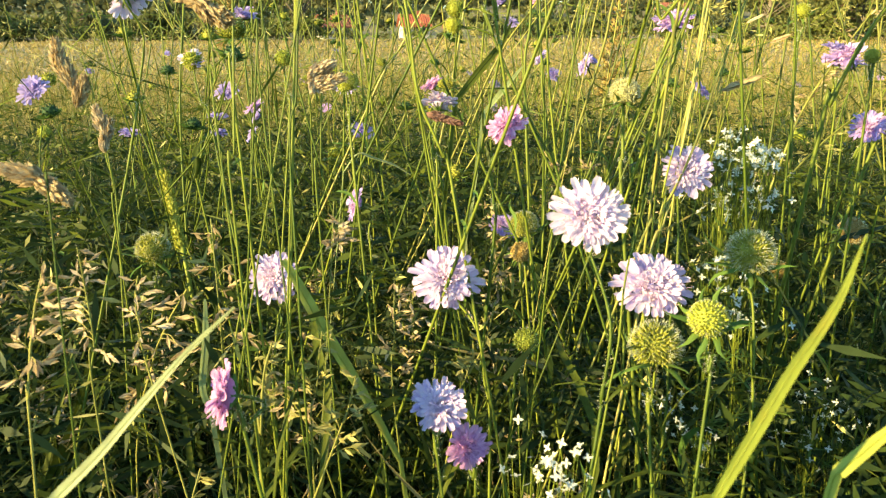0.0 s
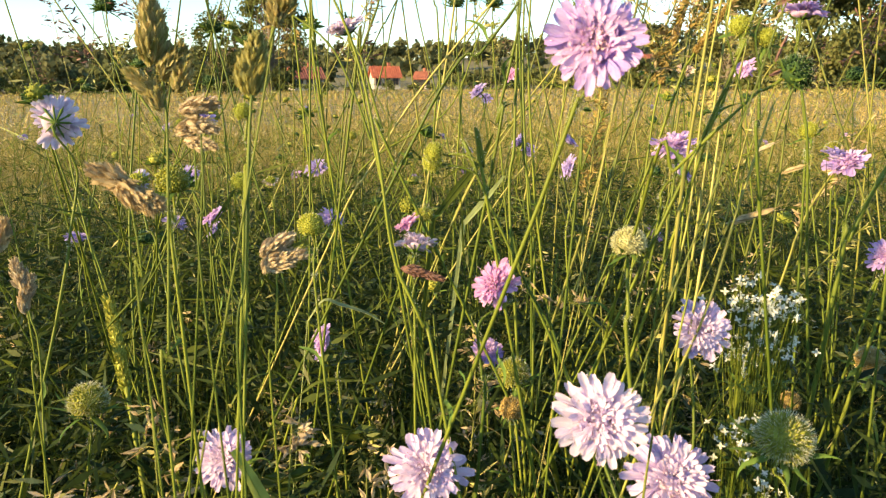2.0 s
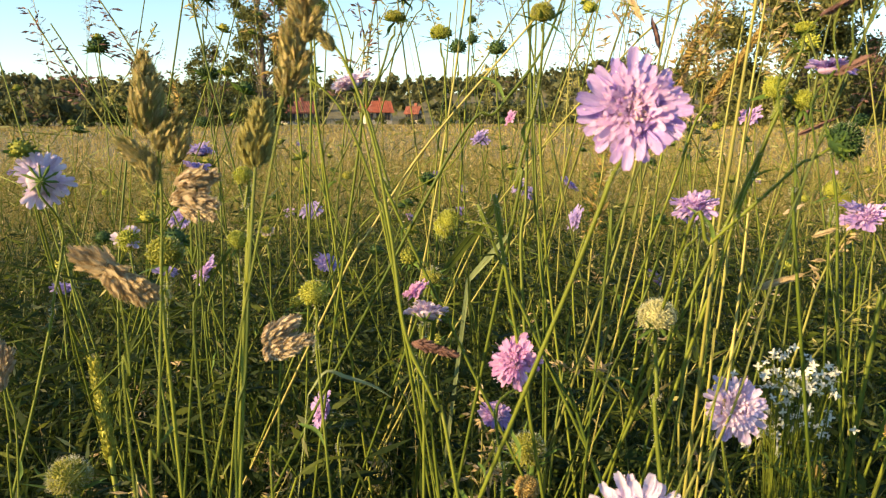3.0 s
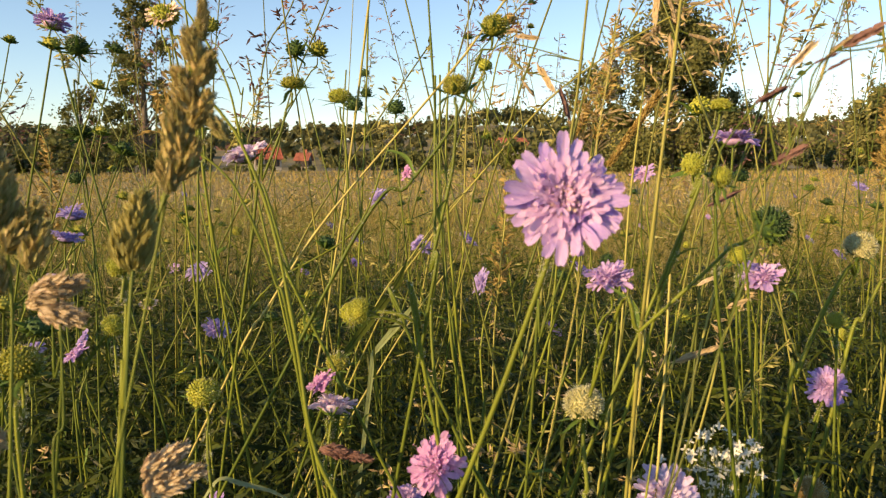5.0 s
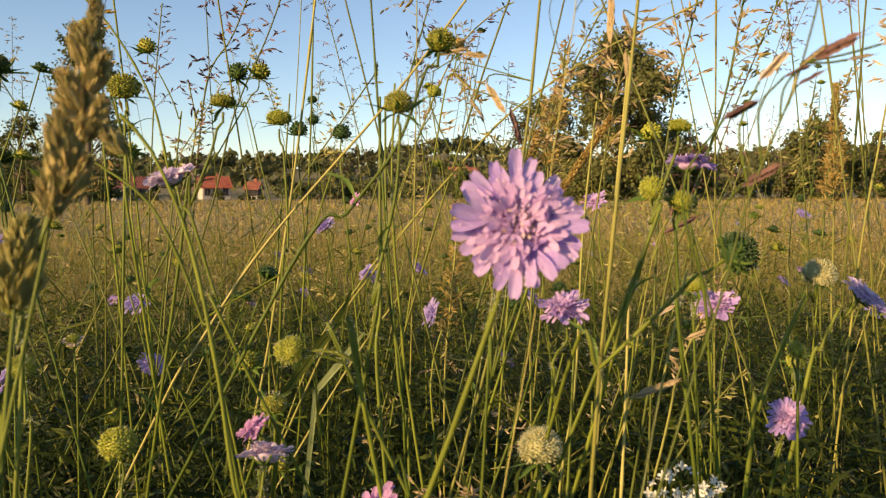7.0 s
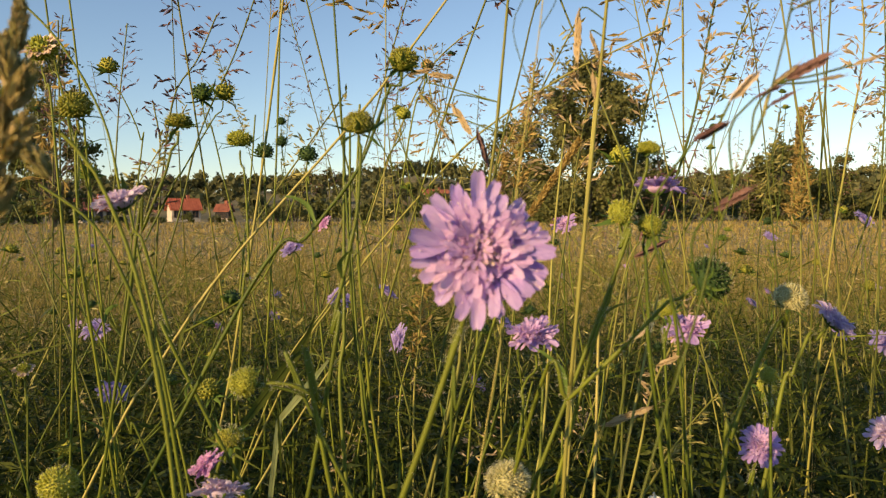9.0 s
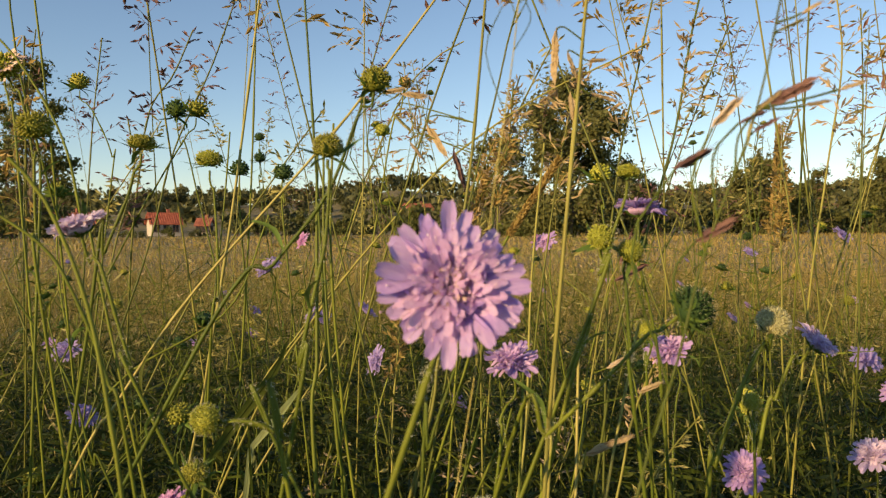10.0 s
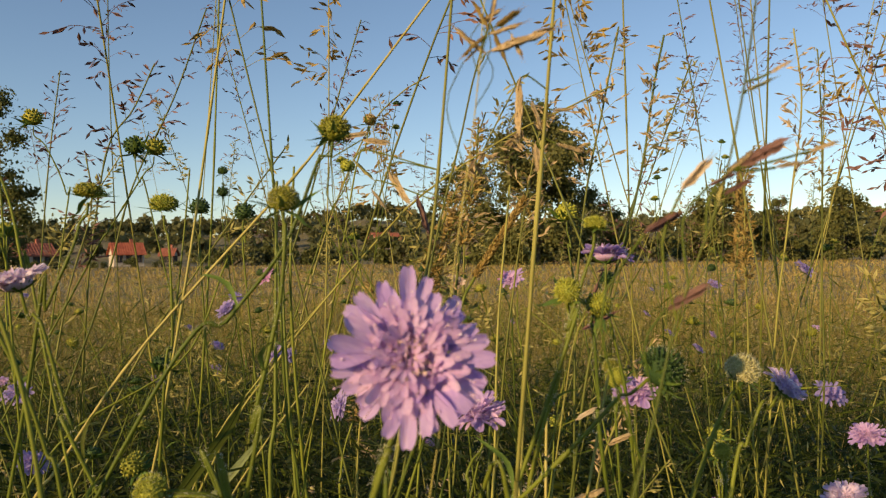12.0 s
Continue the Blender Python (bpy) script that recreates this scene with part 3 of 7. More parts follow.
def lobe(s, at, along, up, long, wide, rng, fine=True):
    """One soft lobe of a floret: narrow at its foot, broad and blunt at its tip, cupped and crinkled."""
    t = np.array([0, 0.22, 0.48, 0.72, 0.88, 0.98]) if fine else np.array([0, 0.5, 0.85, 1.0])
    c = np.linspace(-1, 1, 5 if fine else 3)
    half = wide / 2 * np.where(t < 0.72, 0.36 + 0.64 * np.sin(np.pi / 2 * t / 0.72), np.sqrt(np.clip(1 - ((t - 0.72) / 0.30) ** 2, 0.10, 1)))
    along, up = np.asarray(along, float), np.asarray(up, float)
    along = along / np.linalg.norm(along)
    side = np.cross(up, along)
    side /= np.linalg.norm(side) + 1e-9
    up = np.cross(along, side)
    droop, twist, phase = rng.normal(0.18, 0.16), rng.normal(0, 0.3), rng.uniform(0, 6)
    reach = t[:, None] - 0.07 * (1 - np.abs(c)) * (t[:, None] > 0.9) * rng.uniform(0, 1)
    high = long * (0.10 * t - droop * t**2)[:, None] + half[:, None] * (0.40 * c**2 + twist * c + 0.22 * np.sin(3.1 * c + 6 * t[:, None] + phase))
    rows = np.asarray(at, float) + along * (reach * long)[..., None] + side * (half[:, None] * c)[..., None] + up * high[..., None]
    n = len(c)
    k = (np.arange(len(t) - 1)[:, None] * n + np.arange(n - 1)).ravel()[:, None]
    s.add(rows, k + [0, 1, n + 1, n])


def floret(s, rng, turn, reach, mouth, wide, fine=True):
    """A floret that opens outward along x: a tube, three broad outer lobes and two short inner ones. turn: how it sits on the head."""
    turn = np.asarray(turn.to_3x3(), float)
    s.tube(np.array([(0.16, 0, 0), (mouth * 0.7, 0, 0.05), (mouth, 0, 0.12)]) @ turn.T, [0.02, 0.03, 0.055], 5)
    for a in (-27, 0, 27):
        b = radians(a + rng.normal(0, 4))
        long = (reach - mouth) * (1.0 if a == 0 else 0.9) * rng.uniform(0.84, 1.1)
        lobe(s, turn @ np.array([mouth - 0.03, 0.03 * np.sign(a), 0.12]), turn @ np.array([np.cos(b), np.sin(b), rng.normal(0.06, 0.10)]), turn @ np.array([0, 0, 1.0]), long, wide * rng.uniform(0.85, 1.15), rng, fine)
    for a in (-75, 75):
        b = radians(a + rng.normal(0, 12))
        lobe(s, turn @ np.array([mouth - 0.04, 0.02 * np.sign(a), 0.13]), turn @ np.array([np.cos(b), np.sin(b), 0.8]), turn @ np.array([-0.6, 0, 0.8]), 0.40 * (reach - mouth), wide * 0.7, rng, False)


def ray_floret(v, material, near=True):
    """One of the large outer florets. The flower's radius is 1."""
    def build():
        s = Shape()
        floret(s, np.random.default_rng(100 + v), Matrix.Identity(4), 1.05, 0.45, 0.19, near)
        return s.mesh("ray_floret", material)
    return once(("ray", v, material.name, near), build)


def disc_florets(v, material, count=96):
    """The crowded inner florets in rings that grow outward, round a dome of small four-lobed ones."""
    def build():
        rng, s = np.random.default_rng(200 + v), Shape()
        fine = count > 60
        s.ball((0, 0, 0.0), (0.44, 0.44, 0.17), rings=6, sides=12)
        for number, reach, mouth, wide, tilt in ((14, 0.82, 0.45, 0.115, 14), (14, 0.63, 0.38, 0.082, 30), (12, 0.46, 0.27, 0.06, 48)) if fine else ((9, 0.74, 0.40, 0.17, 16), (7, 0.50, 0.26, 0.15, 36)):
            for k in range(number):
                turn = pose(0, 0, 0, rng.normal(0, 10), 0, k * 360 / number + rng.normal(0, 9)) @ pose(0, 0, 0, 0, -tilt + rng.normal(0, 7))
                floret(s, rng, turn, reach * rng.uniform(0.9, 1.08), mouth, wide, False)
        for k in range(count // 3):
            r = 0.34 * np.sqrt((k + 0.5) / (count // 3))
            a = k * 2.39996 + rng.normal(0, 0.1)
            out = np.array([np.cos(a) * r * 1.6, np.sin(a) * r * 1.6, 0.75])
            out /= np.linalg.norm(out)
            base = np.array([r * np.cos(a), r * np.sin(a), 0.17 * np.sqrt(max(0, 1 - (r / 0.6) ** 2))])
            mouth = base + out * rng.uniform(0.06, 0.13)
            s.tube([base, mouth], [0.016, 0.03], 4)
            for j in range(4):
                b = a + j * np.pi / 2 + rng.normal(0, 0.3)
                lobe(s, mouth, np.array([np.cos(b), np.sin(b), 0]) * 0.8 + out * 0.6, out, 0.06 + 0.08 * r, 0.035 + 0.04 * r, rng, False)
        return s.mesh("disc_floret", material)
    return once(("disc", v, material.name, count), build)


def stamens(v):
    def build():
        rng, s = np.random.default_rng(300 + v), Shape()
        for k in range(40):
            r = 0.66 * np.sqrt((k + 0.5) / 40)
            a = k * 2.39996 + rng.uniform(0, 0.5)
            base = np.array([r * np.cos(a), r * np.sin(a), 0.12])
            tip = base + np.array([np.cos(a) * r * 0.35, np.sin(a) * r * 0.35, 0.22]) * rng.uniform(0.7, 1.2) + rng.normal(0, 0.02, 3)
            s.tube([base, tip], 0.005, 3)
            s.ball(tip, (0.017, 0.017, 0.010), rings=3, sides=5)
        return s.mesh("stamen_tuft", ANTHER)
    return once(("stamen_tuft", v), build)


def calyx(v, material, count=11, length=0.55, flat=0.0):
    """The green cup behind a flower, cut at its rim into pointed bracts."""
    def build():
        rng, s = np.random.default_rng(400 + v), Shape()
        n, rings = count * 4, np.array([0.0, 0.25, 0.5, 0.75, 1.0])
        a = np.arange(n) * 2 * np.pi / n
        tooth = np.tile([0.0, 0.42, 1.0, 0.42], count)
        tips = np.repeat(rng.uniform(0.75, 1.15, count), 4)
        reach = length * (0.42 + 0.58 * tooth) * tips
        r = 0.02 + (reach - 0.02)[:, None] * rings
        lift = -0.24 + (0.20 + flat + np.repeat(rng.normal(0, 0.06, count), 4) * tooth)[:, None] * rings**1.5 + 0.03 * (np.tile([1.0, 0.3, 0, 0.3], count))[:, None] * rings
        k, m = np.meshgrid(np.arange(n), np.arange(4), indexing="ij")
        k, m = k.ravel(), m.ravel()
        after = (k + 1) % n
        s.add(np.stack([r * np.cos(a)[:, None], r * np.sin(a)[:, None], lift], -1), np.stack([k * 5 + m, k * 5 + m + 1, after * 5 + m + 1, after * 5 + m], 1))
        return s.mesh("bract_ruff", material)
    return once(("calyx", v, material.name, count, length, flat), build)


def bract(v):
    """One pointed bract, along x, curving up or down."""
    def build():
        rng = np.random.default_rng(450 + v)
        bend = (-0.45, -0.15, 0.12, 0.35, 0.55)[v]
        path = [(0.12, 0, -0.06), (0.8, 0, bend * 0.2), (1.4, rng.normal(0, 0.08), bend * 0.7), (1.85, rng.normal(0, 0.12), bend * 1.2)]
        return Shape().ribbon(smooth_path(path, 7), np.array([0.16, 0.26, 0.30, 0.26, 0.18, 0.09, 0.01]), (0, rng.normal(0, 0.3), 1), -0.35).mesh("bract", BRACT)
    return once(("bract", v), build)


def stem_part(points, thing, origin, radius=0.0010, material=None, name="stem", hairs=True, lean=0.25, foot=True):
    """A stem from its top through the given points down into the ground, faintly swollen at its joints."""
    path = stem_line(points, lean, foot) - np.asarray(origin)
    radii = radius * np.linspace(0.85, 1.25, len(path))
    radii[[len(path) // 3, len(path) // 2 + 2]] *= 1.3
    s = Shape().tube(path, radii, 6)
    ob = part(name, s, material or STEM, thing)
    rng = np.random.default_rng(abs(int(path[0, 1] * 1e4)) + 11)
    if name == "stem":
        stem_leaves(path, thing, 3, 0.032, rng)
        stem_leaves(path, thing, 3, 0.013, rng, (0, 1, 2), 0.40, max(0.41, path[0, 2] - 0.03))
    elif foot:
        stem_leaves(path, thing, 2, 0.08, rng, (4, 4, 5))
    if hairs:
        rng, h = np.random.default_rng(abs(int(path[0, 0] * 1e4)) + 7), Shape()
        n = 260
        k = rng.uniform(0, 0.8, n) * (len(path) - 1)
        at = np.stack([np.interp(k, np.arange(len(path)), path[:, j]) for j in range(3)], 1)
        way = rng.normal(0, 1, (n, 3)) * [1, 1, 0.35]
        way /= np.linalg.norm(way, axis=1, keepdims=True)
        long = rng.uniform(0.0007, 0.0017, n)
        h.leaves(at + way * (radius + long[:, None] / 2), long, np.full(n, 0.00010), rng, way * 4)
        part("hair_cover", h, HAIR, ob)
    return ob


def lance_leaf(v):
    """A narrow stem leaf, one long, that arches out along x."""
    def build():
        rng = np.random.default_rng(470 + v)
        drop = rng.uniform(-0.1, 0.5)
        path = smooth_path([(0, 0, 0), (0.35, rng.normal(0, 0.04), 0.22), (0.7, rng.normal(0, 0.07), 0.3 - drop * 0.3), (1.0, rng.normal(0, 0.12), 0.28 - drop)], 9)
        w = np.array([0.03, 0.06, 0.085, 0.10, 0.10, 0.085, 0.06, 0.03, 0.004]) * (0.9, 0.7, 0.5, 0.4, 0.28, 0.24)[v]
        return Shape().ribbon(path, w, (rng.normal(0, 0.3), rng.normal(0, 0.4), 1), 0.3).mesh("leaf", (BRACT, BLADE, BLADE, STEM, BLADE, DRY_BLADE)[v])
    return once(("lance", v), build)


def stem_leaves(path, thing, count, size, rng, kinds=(0, 1, 2, 3), low=0.16, top=0.40):
    """Leaves that spring from the lower joints of a stem."""
    high = path[:, 2]
    for _ in range(count):
        z = rng.uniform(low, top)
        at = [float(np.interp(z, high[::-1], path[::-1, j])) for j in range(3)]
        if z > high.max():
            continue
        turn = pose(*at, rng.normal(0, 20), -rng.uniform(5, 60), rng.uniform(0, 360))
        part("leaf", lance_leaf(int(rng.choice(kinds))), None, thing, at=turn @ Matrix.Scale(size * rng.uniform(0.6, 1.4), 4))


flower_count = [0]


def scabious(head, way, size, stem, petal, label, group="field scabious flowers", near=True, missing=(), disc=None, radius=0.00053, stem_material=None):
    """A field scabious: stem, green bracts, a ring of lobed outer florets, crowded inner florets and stamens."""
    flower_count[0] += 1
    v = flower_count[0]
    rng = np.random.default_rng(500 + v)
    foot = down_to_ground([head, *stem])[-1]
    origin = np.array([foot[0], foot[1], 0.0])
    thing = root("field_scabious", origin, label, "flower", group)
    way = np.asarray(Vector(way).normalized())
    head = np.asarray(head)
    back = head - way * size * 0.10
    stem_part([back, back - way * size * 0.35 + np.array([0, 0, -0.12 * size]), *stem], thing, origin, radius, stem_material, hairs=near)
    m = Matrix.Translation(head - origin) @ facing(way).to_4x4() @ Matrix.Scale(size / 2, 4) @ pose(0, 0, 0, 0, 0, rng.uniform(0, 360))
    dome = bumpy_ball(v % 3, SEED_YELLOW, 0.66, 0.6, 140) if disc is SEED_YELLOW else None
    top = part("flower_head", dome or disc_florets(v % 4, disc or {PALE: DISC_PALE, LILAC_LIT: DISC_PALE, LILAC: DISC}.get(petal, petal), 96 if near else 36), None, thing, at=m)
    part("bract_ruff", calyx(v % 3, BRACT), None, top, "pointed green bracts")
    if near:
        part("stamen_tuft", stamens(v % 3), None, top)
    count = 11 if near else 10
    for k in range(count):
        if k in missing:
            continue
        turn = pose(0, 0, 0, rng.normal(0, 9), rng.normal(0, 8), k * 360 / count + rng.normal(0, 5))
        part("ray_floret", ray_floret((v + k) % 5, petal, near), None, top, at=turn @ Matrix.Scale(rng.uniform(0.88, 1.08), 4))
    return thing


def bumpy_ball(v, material, wide=1.0, tall=0.9, count=160):
    """A seed head: a ball of many pointed fruits set in spirals."""
    def build():
        rng, s = np.random.default_rng(600 + v), Shape()
        s.ball((0, 0, 0), (0.78 * wide, 0.78 * wide, 0.78 * tall), rings=7, sides=12)
        n = count
        for k in range(n):
            z = 1 - 1.7 * (k + 0.5) / n
            a = k * 2.39996
            r = np.sqrt(max(0, 1 - z * z))
            out = np.array([r * np.cos(a) * wide, r * np.sin(a) * wide, z * tall]) * (1 + rng.normal(0, 0.06)) + rng.normal(0, 0.025, 3)
            unit = out / np.linalg.norm(out)
            turn = np.array(facing(unit + rng.normal(0, 0.14, 3)))
            long = 0.19 * rng.uniform(0.6, 1.5)
            s.ball(out * 0.86, (0.048, 0.048, long * 0.6) if count > 300 else (0.062, 0.062, long * 0.6) if count > 100 else (0.12, 0.12, long * 0.7), turn, rings=3, sides=5)
            tip = out * 0.82 + turn[:, 2] * long * 0.6
            s.tube([tip, tip + (turn[:, 2] + rng.normal(0, 0.3, 3)) * 0.06], [0.02, 0.004], 3)
        return s.mesh("seed_ball", material)
    return once(("ball", v, material.name, tall, count), build)


def bristles(v, n=330, long=0.42):
    def build():
        rng, s = np.random.default_rng(700 + v), Shape()
        way = rng.normal(0, 1, (n, 3))
        way[:, 2] = np.abs(way[:, 2]) * 0.9 - 0.35
        way /= np.linalg.norm(way, axis=1, keepdims=True)
        size = rng.uniform(0.5, 1.1, n) * long
        s.leaves(way * (0.9 + size[:, None] / 2), size, np.full(n, 0.012), rng, way * 4)
        return s.mesh("bristle_cover", HAIR)
    return once(("bristle_cover", v, n, long), build)


bud_count = [0]


def seed_head(head, way, size, stem, material, label, hairy=0.0, bracts=1.15, tall=0.9, group="scabious seed heads", radius=0.0005, near=True, stem_material=None):
    """A faded scabious: a green ball of fruits with a ruff of bracts on a thin stem."""
    bud_count[0] += 1
    v = bud_count[0]
    rng = np.random.default_rng(800 + v)
    foot = down_to_ground([head, *stem])[-1]
    origin = np.array([foot[0], foot[1], 0.0])
    thing = root("scabious_seed_head", origin, label, "seed head", group)
    way, head = np.asarray(Vector(way).normalized()), np.asarray(head)
    back = head - way * size * 0.40
    stem_part([back, back - way * size * 0.4 + np.array([0, 0, -0.08 * size]), *stem], thing, origin, radius, stem_material, hairs=near)
    m = Matrix.Translation(head - origin) @ facing(way).to_4x4() @ Matrix.Scale(size / 2, 4) @ pose(0, 0, 0, 0, 0, rng.uniform(0, 360))
    ball = part("seed_ball", bumpy_ball(v % 3, material, 1.0, tall, (380 if hairy > 0.2 else 240) if near else 60), None, thing, at=m)
    if bracts:
        for k in range(9 if near else 7):
            turn = pose(0, 0, 0, rng.normal(0, 8), rng.normal(0, 10), k * 40 + rng.normal(0, 9))
            part("bract", bract(int(rng.integers(0, 5))), None, ball, at=Matrix.Translation((0, 0, -0.6 * tall)) @ turn @ Matrix.Scale(bracts * rng.uniform(0.8, 1.15), 4))
    if hairy or near:
        part("bristle_cover", bristles(v % 2, 1500 if hairy else 320, hairy * 0.75 or 0.2), None, ball, "pale bristles")
    return thing


def spikelet(v, material, awn=0.0):
    """A grass spikelet of overlapping husks, one long, along z."""
    def build():
        rng, s = np.random.default_rng(900 + v), Shape()
        for k in range(6):
            side = 1 if k % 2 else -1
            z = 0.11 * k
            long = 0.46 - 0.02 * k
            x = side * 0.024
            path = [(x * 0.4, 0, z), (x + side * 0.025, rng.normal(0, 0.01), z + long * 0.45), (x * 0.7, rng.normal(0, 0.01), z + long)]
            s.ribbon(smooth_path(path, 5), np.array([0.035, 0.095, 0.115, 0.075, 0.008]), (side, 0.3, 0.1), -0.7)
            s.ribbon(smooth_path(path, 4), np.array([0.035, 0.10, 0.085, 0.008]), (side * 0.3, 1, 0.1), 0.5)
            if awn:
                tip = np.array(path[-1])
                s.tube([tip, tip + [side * 0.04, 0, awn]], [0.008, 0.003], 3)
        s.tube([(0, 0, -0.05), (0, 0, 0.75)], 0.012, 4)
        return s.mesh("spikelet", material)
    return once(("spikelet", v, material.name, awn), build)


def place_along(at, way, long, spin=0.0):
    return Matrix.Translation(at) @ facing(way).to_4x4() @ Matrix.Scale(long, 4) @ pose(0, 0, 0, 0, 0, spin)


def grass_stalk(points, radius, label, material=None, group="tall grass stalks", foot=True, blade=True):
    """The culm of a grass with its joints, and a leaf or two."""
    line = down_to_ground(points, 0.4) if foot else points
    origin = np.array([line[-1][0], line[-1][1], 0.0])
    thing = root("grass_stalk", origin, label, "grass", group)
    stem_part(points, thing, origin, radius, material or CULM, "culm", False, 0.4, foot)
    if blade:
        rng = np.random.default_rng(abs(int(points[0][0] * 1e5)) + 3)
        low = np.asarray(line[-2]) - origin
        a = rng.uniform(0, 6.28)
        out = np.array([np.cos(a), np.sin(a), 0])
        leaf = Shape()
        leaf.ribbon(smooth_path([low, low + out * 0.03 + [0, 0, 0.08], low + out * 0.10 + [0, 0, 0.12], low + out * 0.17 + [0, 0, 0.08]], 10), 0.0042 * np.linspace(1, 0.06, 10) ** 0.6, (-out[0] * 0.3, -out[1] * 0.3, 1), 0.3)
        part("leaf", leaf, BLADE, thing)
    return thing, origin


def brome(points, spikelets, radius, label, pedicel=0.00022, **kw):
    """A brome: each spikelet hangs on its own thin stalk. spikelets: where on the culm (0 to 1 from the top), its foot, its tip, husk."""
    thing, origin = grass_stalk(points, radius, label, **kw)
    line = smooth_path(points, 40)
    for k, (where, foot, tip, husk) in enumerate(spikelets):
        foot, tip = np.asarray(foot, float), np.asarray(tip, float)
        gaps = np.linalg.norm(line - foot, axis=1)
        near = int(np.argmin(gaps))
        along = (tip - foot) / np.linalg.norm(tip - foot)
        suits = [(foot - line[j]) @ along / max(gaps[j], 1e-4) - 6 * gaps[j] for j in range(near, 40)]
        start = line[near + int(np.argmax(suits))]
        gap = np.linalg.norm(foot - start)
        mid = (start + foot) * 0.25 + (foot - along * gap * 0.45) * 0.5
        part("pedicel", Shape().tube(smooth_path([start, mid, foot], 8) - origin, pedicel, 4), material=STEM, parent=thing)
        part("spikelet", spikelet(k % 4, husk, 0.25), None, thing, at=place_along(foot - origin, tip - foot, np.linalg.norm(tip - foot) / 0.95, 40 * k))
    return thing


def panicle(points, radius, long, wide, count, size, label, husk, seed, droop=0.2, material=None, awn=0.0, group="tall grass stalks", foot=True, blade=True):
    """A grass with an open, branched head of many small spikelets; long, wide: the head's size."""
    rng = np.random.default_rng(seed)
    thing, origin = grass_stalk(points, radius, label, material, group, foot, blade)
    line = smooth_path(points, 60)
    far = np.concatenate([[0], np.cumsum(np.linalg.norm(np.diff(line, axis=0), axis=1))])
    branches, husks = Shape(), Shape()
    seeds = []
    for k in range(count):
        s = (k + rng.uniform(0, 1)) / count
        at = np.array([np.interp(s * long, far, line[:, j]) for j in range(3)])
        up = line[0] - line[min(8, len(line) - 1)]
        up /= np.linalg.norm(up) + 1e-9
        a = rng.uniform(0, 6.28)
        out = np.array([np.cos(a), np.sin(a), 0.0])
        reach = wide * (0.15 + 0.85 * s) * rng.uniform(0.4, 1.0)
        end = at + out * reach * 0.75 + up * reach * rng.uniform(0.4, 1.0) - np.array([0, 0, droop * reach])
        path = smooth_path([at, at + (end - at) * 0.5 + up * reach * 0.12, end], 6) - origin
        branches.tube(path, 0.00016 + 0.00004 * (size > 0.006), 3)
        for j in np.linspace(0.35, 1, max(2, int(2 + 4 * s))):
            p = np.array([np.interp(j * 5, np.arange(6), path[:, i]) for i in range(3)])
            w = path[-1] - path[-3] + rng.normal(0, 0.5, 3) * np.linalg.norm(path[-1] - path[-3])
            seeds.append((p, w / (np.linalg.norm(w) + 1e-9)))
    feet = np.array([p for p, _ in seeds])
    ways = np.array([w for _, w in seeds])
    n = len(feet)
    lengths = rng.uniform(0.75, 1.25, n) * size
    for _ in range(2):
        husks.leaves(feet + ways * lengths[:, None] * 0.5, lengths, lengths * 0.27, rng, ways * 6, 0.0)
    part("head_branching", branches, HUSK_PURPLE if husk == HUSK_PURPLE else material or STRAW_STEM, thing)
    part("seed_panicle", husks, husk, thing)
    return thing


def cocksfoot(points, clusters, radius, label, husk, seed, material=None):
    """A cocksfoot: dense one-sided tufts of small husks. clusters: where, half length, half width."""
    rng = np.random.default_rng(seed)
    thing, origin = grass_stalk(points, radius, label, material or STEM, "cocksfoot grass")
    for centre, along, half, wide in clusters:
        centre, along = np.asarray(centre, float), np.asarray(Vector(along).normalized())
        n = 300
        s = rng.uniform(-1, 1, n)
        around = rng.normal(0, 1, (n, 3))
        around -= (around @ along)[:, None] * along
        around /= np.linalg.norm(around, axis=1, keepdims=True)
        bulge = wide * np.sqrt(np.clip(1 - s**2, 0.05, 1)) * np.clip(0.72 - 0.32 * s, 0, 1) * rng.uniform(0.3, 1.1, n)
        at = centre + along * (s * half)[:, None] + around * bulge[:, None] - origin
        ways = along * 1.1 + around * 0.42 + rng.normal(0, 0.16, (n, 3))
        ways /= np.linalg.norm(ways, axis=1, keepdims=True)
        tuft = Shape()
        long = 0.0005 + wide * rng.uniform(0.6, 1.35, n)
        for _ in range(2):
            tuft.leaves(at + ways * long[:, None] * 0.3, long, long * 0.30, rng, ways * 7, 0.0)
        tuft.ball(centre - origin, (wide * 0.42, wide * 0.42, half * 0.85), np.array(facing(along)), rings=5, sides=7)
        part("seed_tuft", tuft, husk, thing)
    return thing


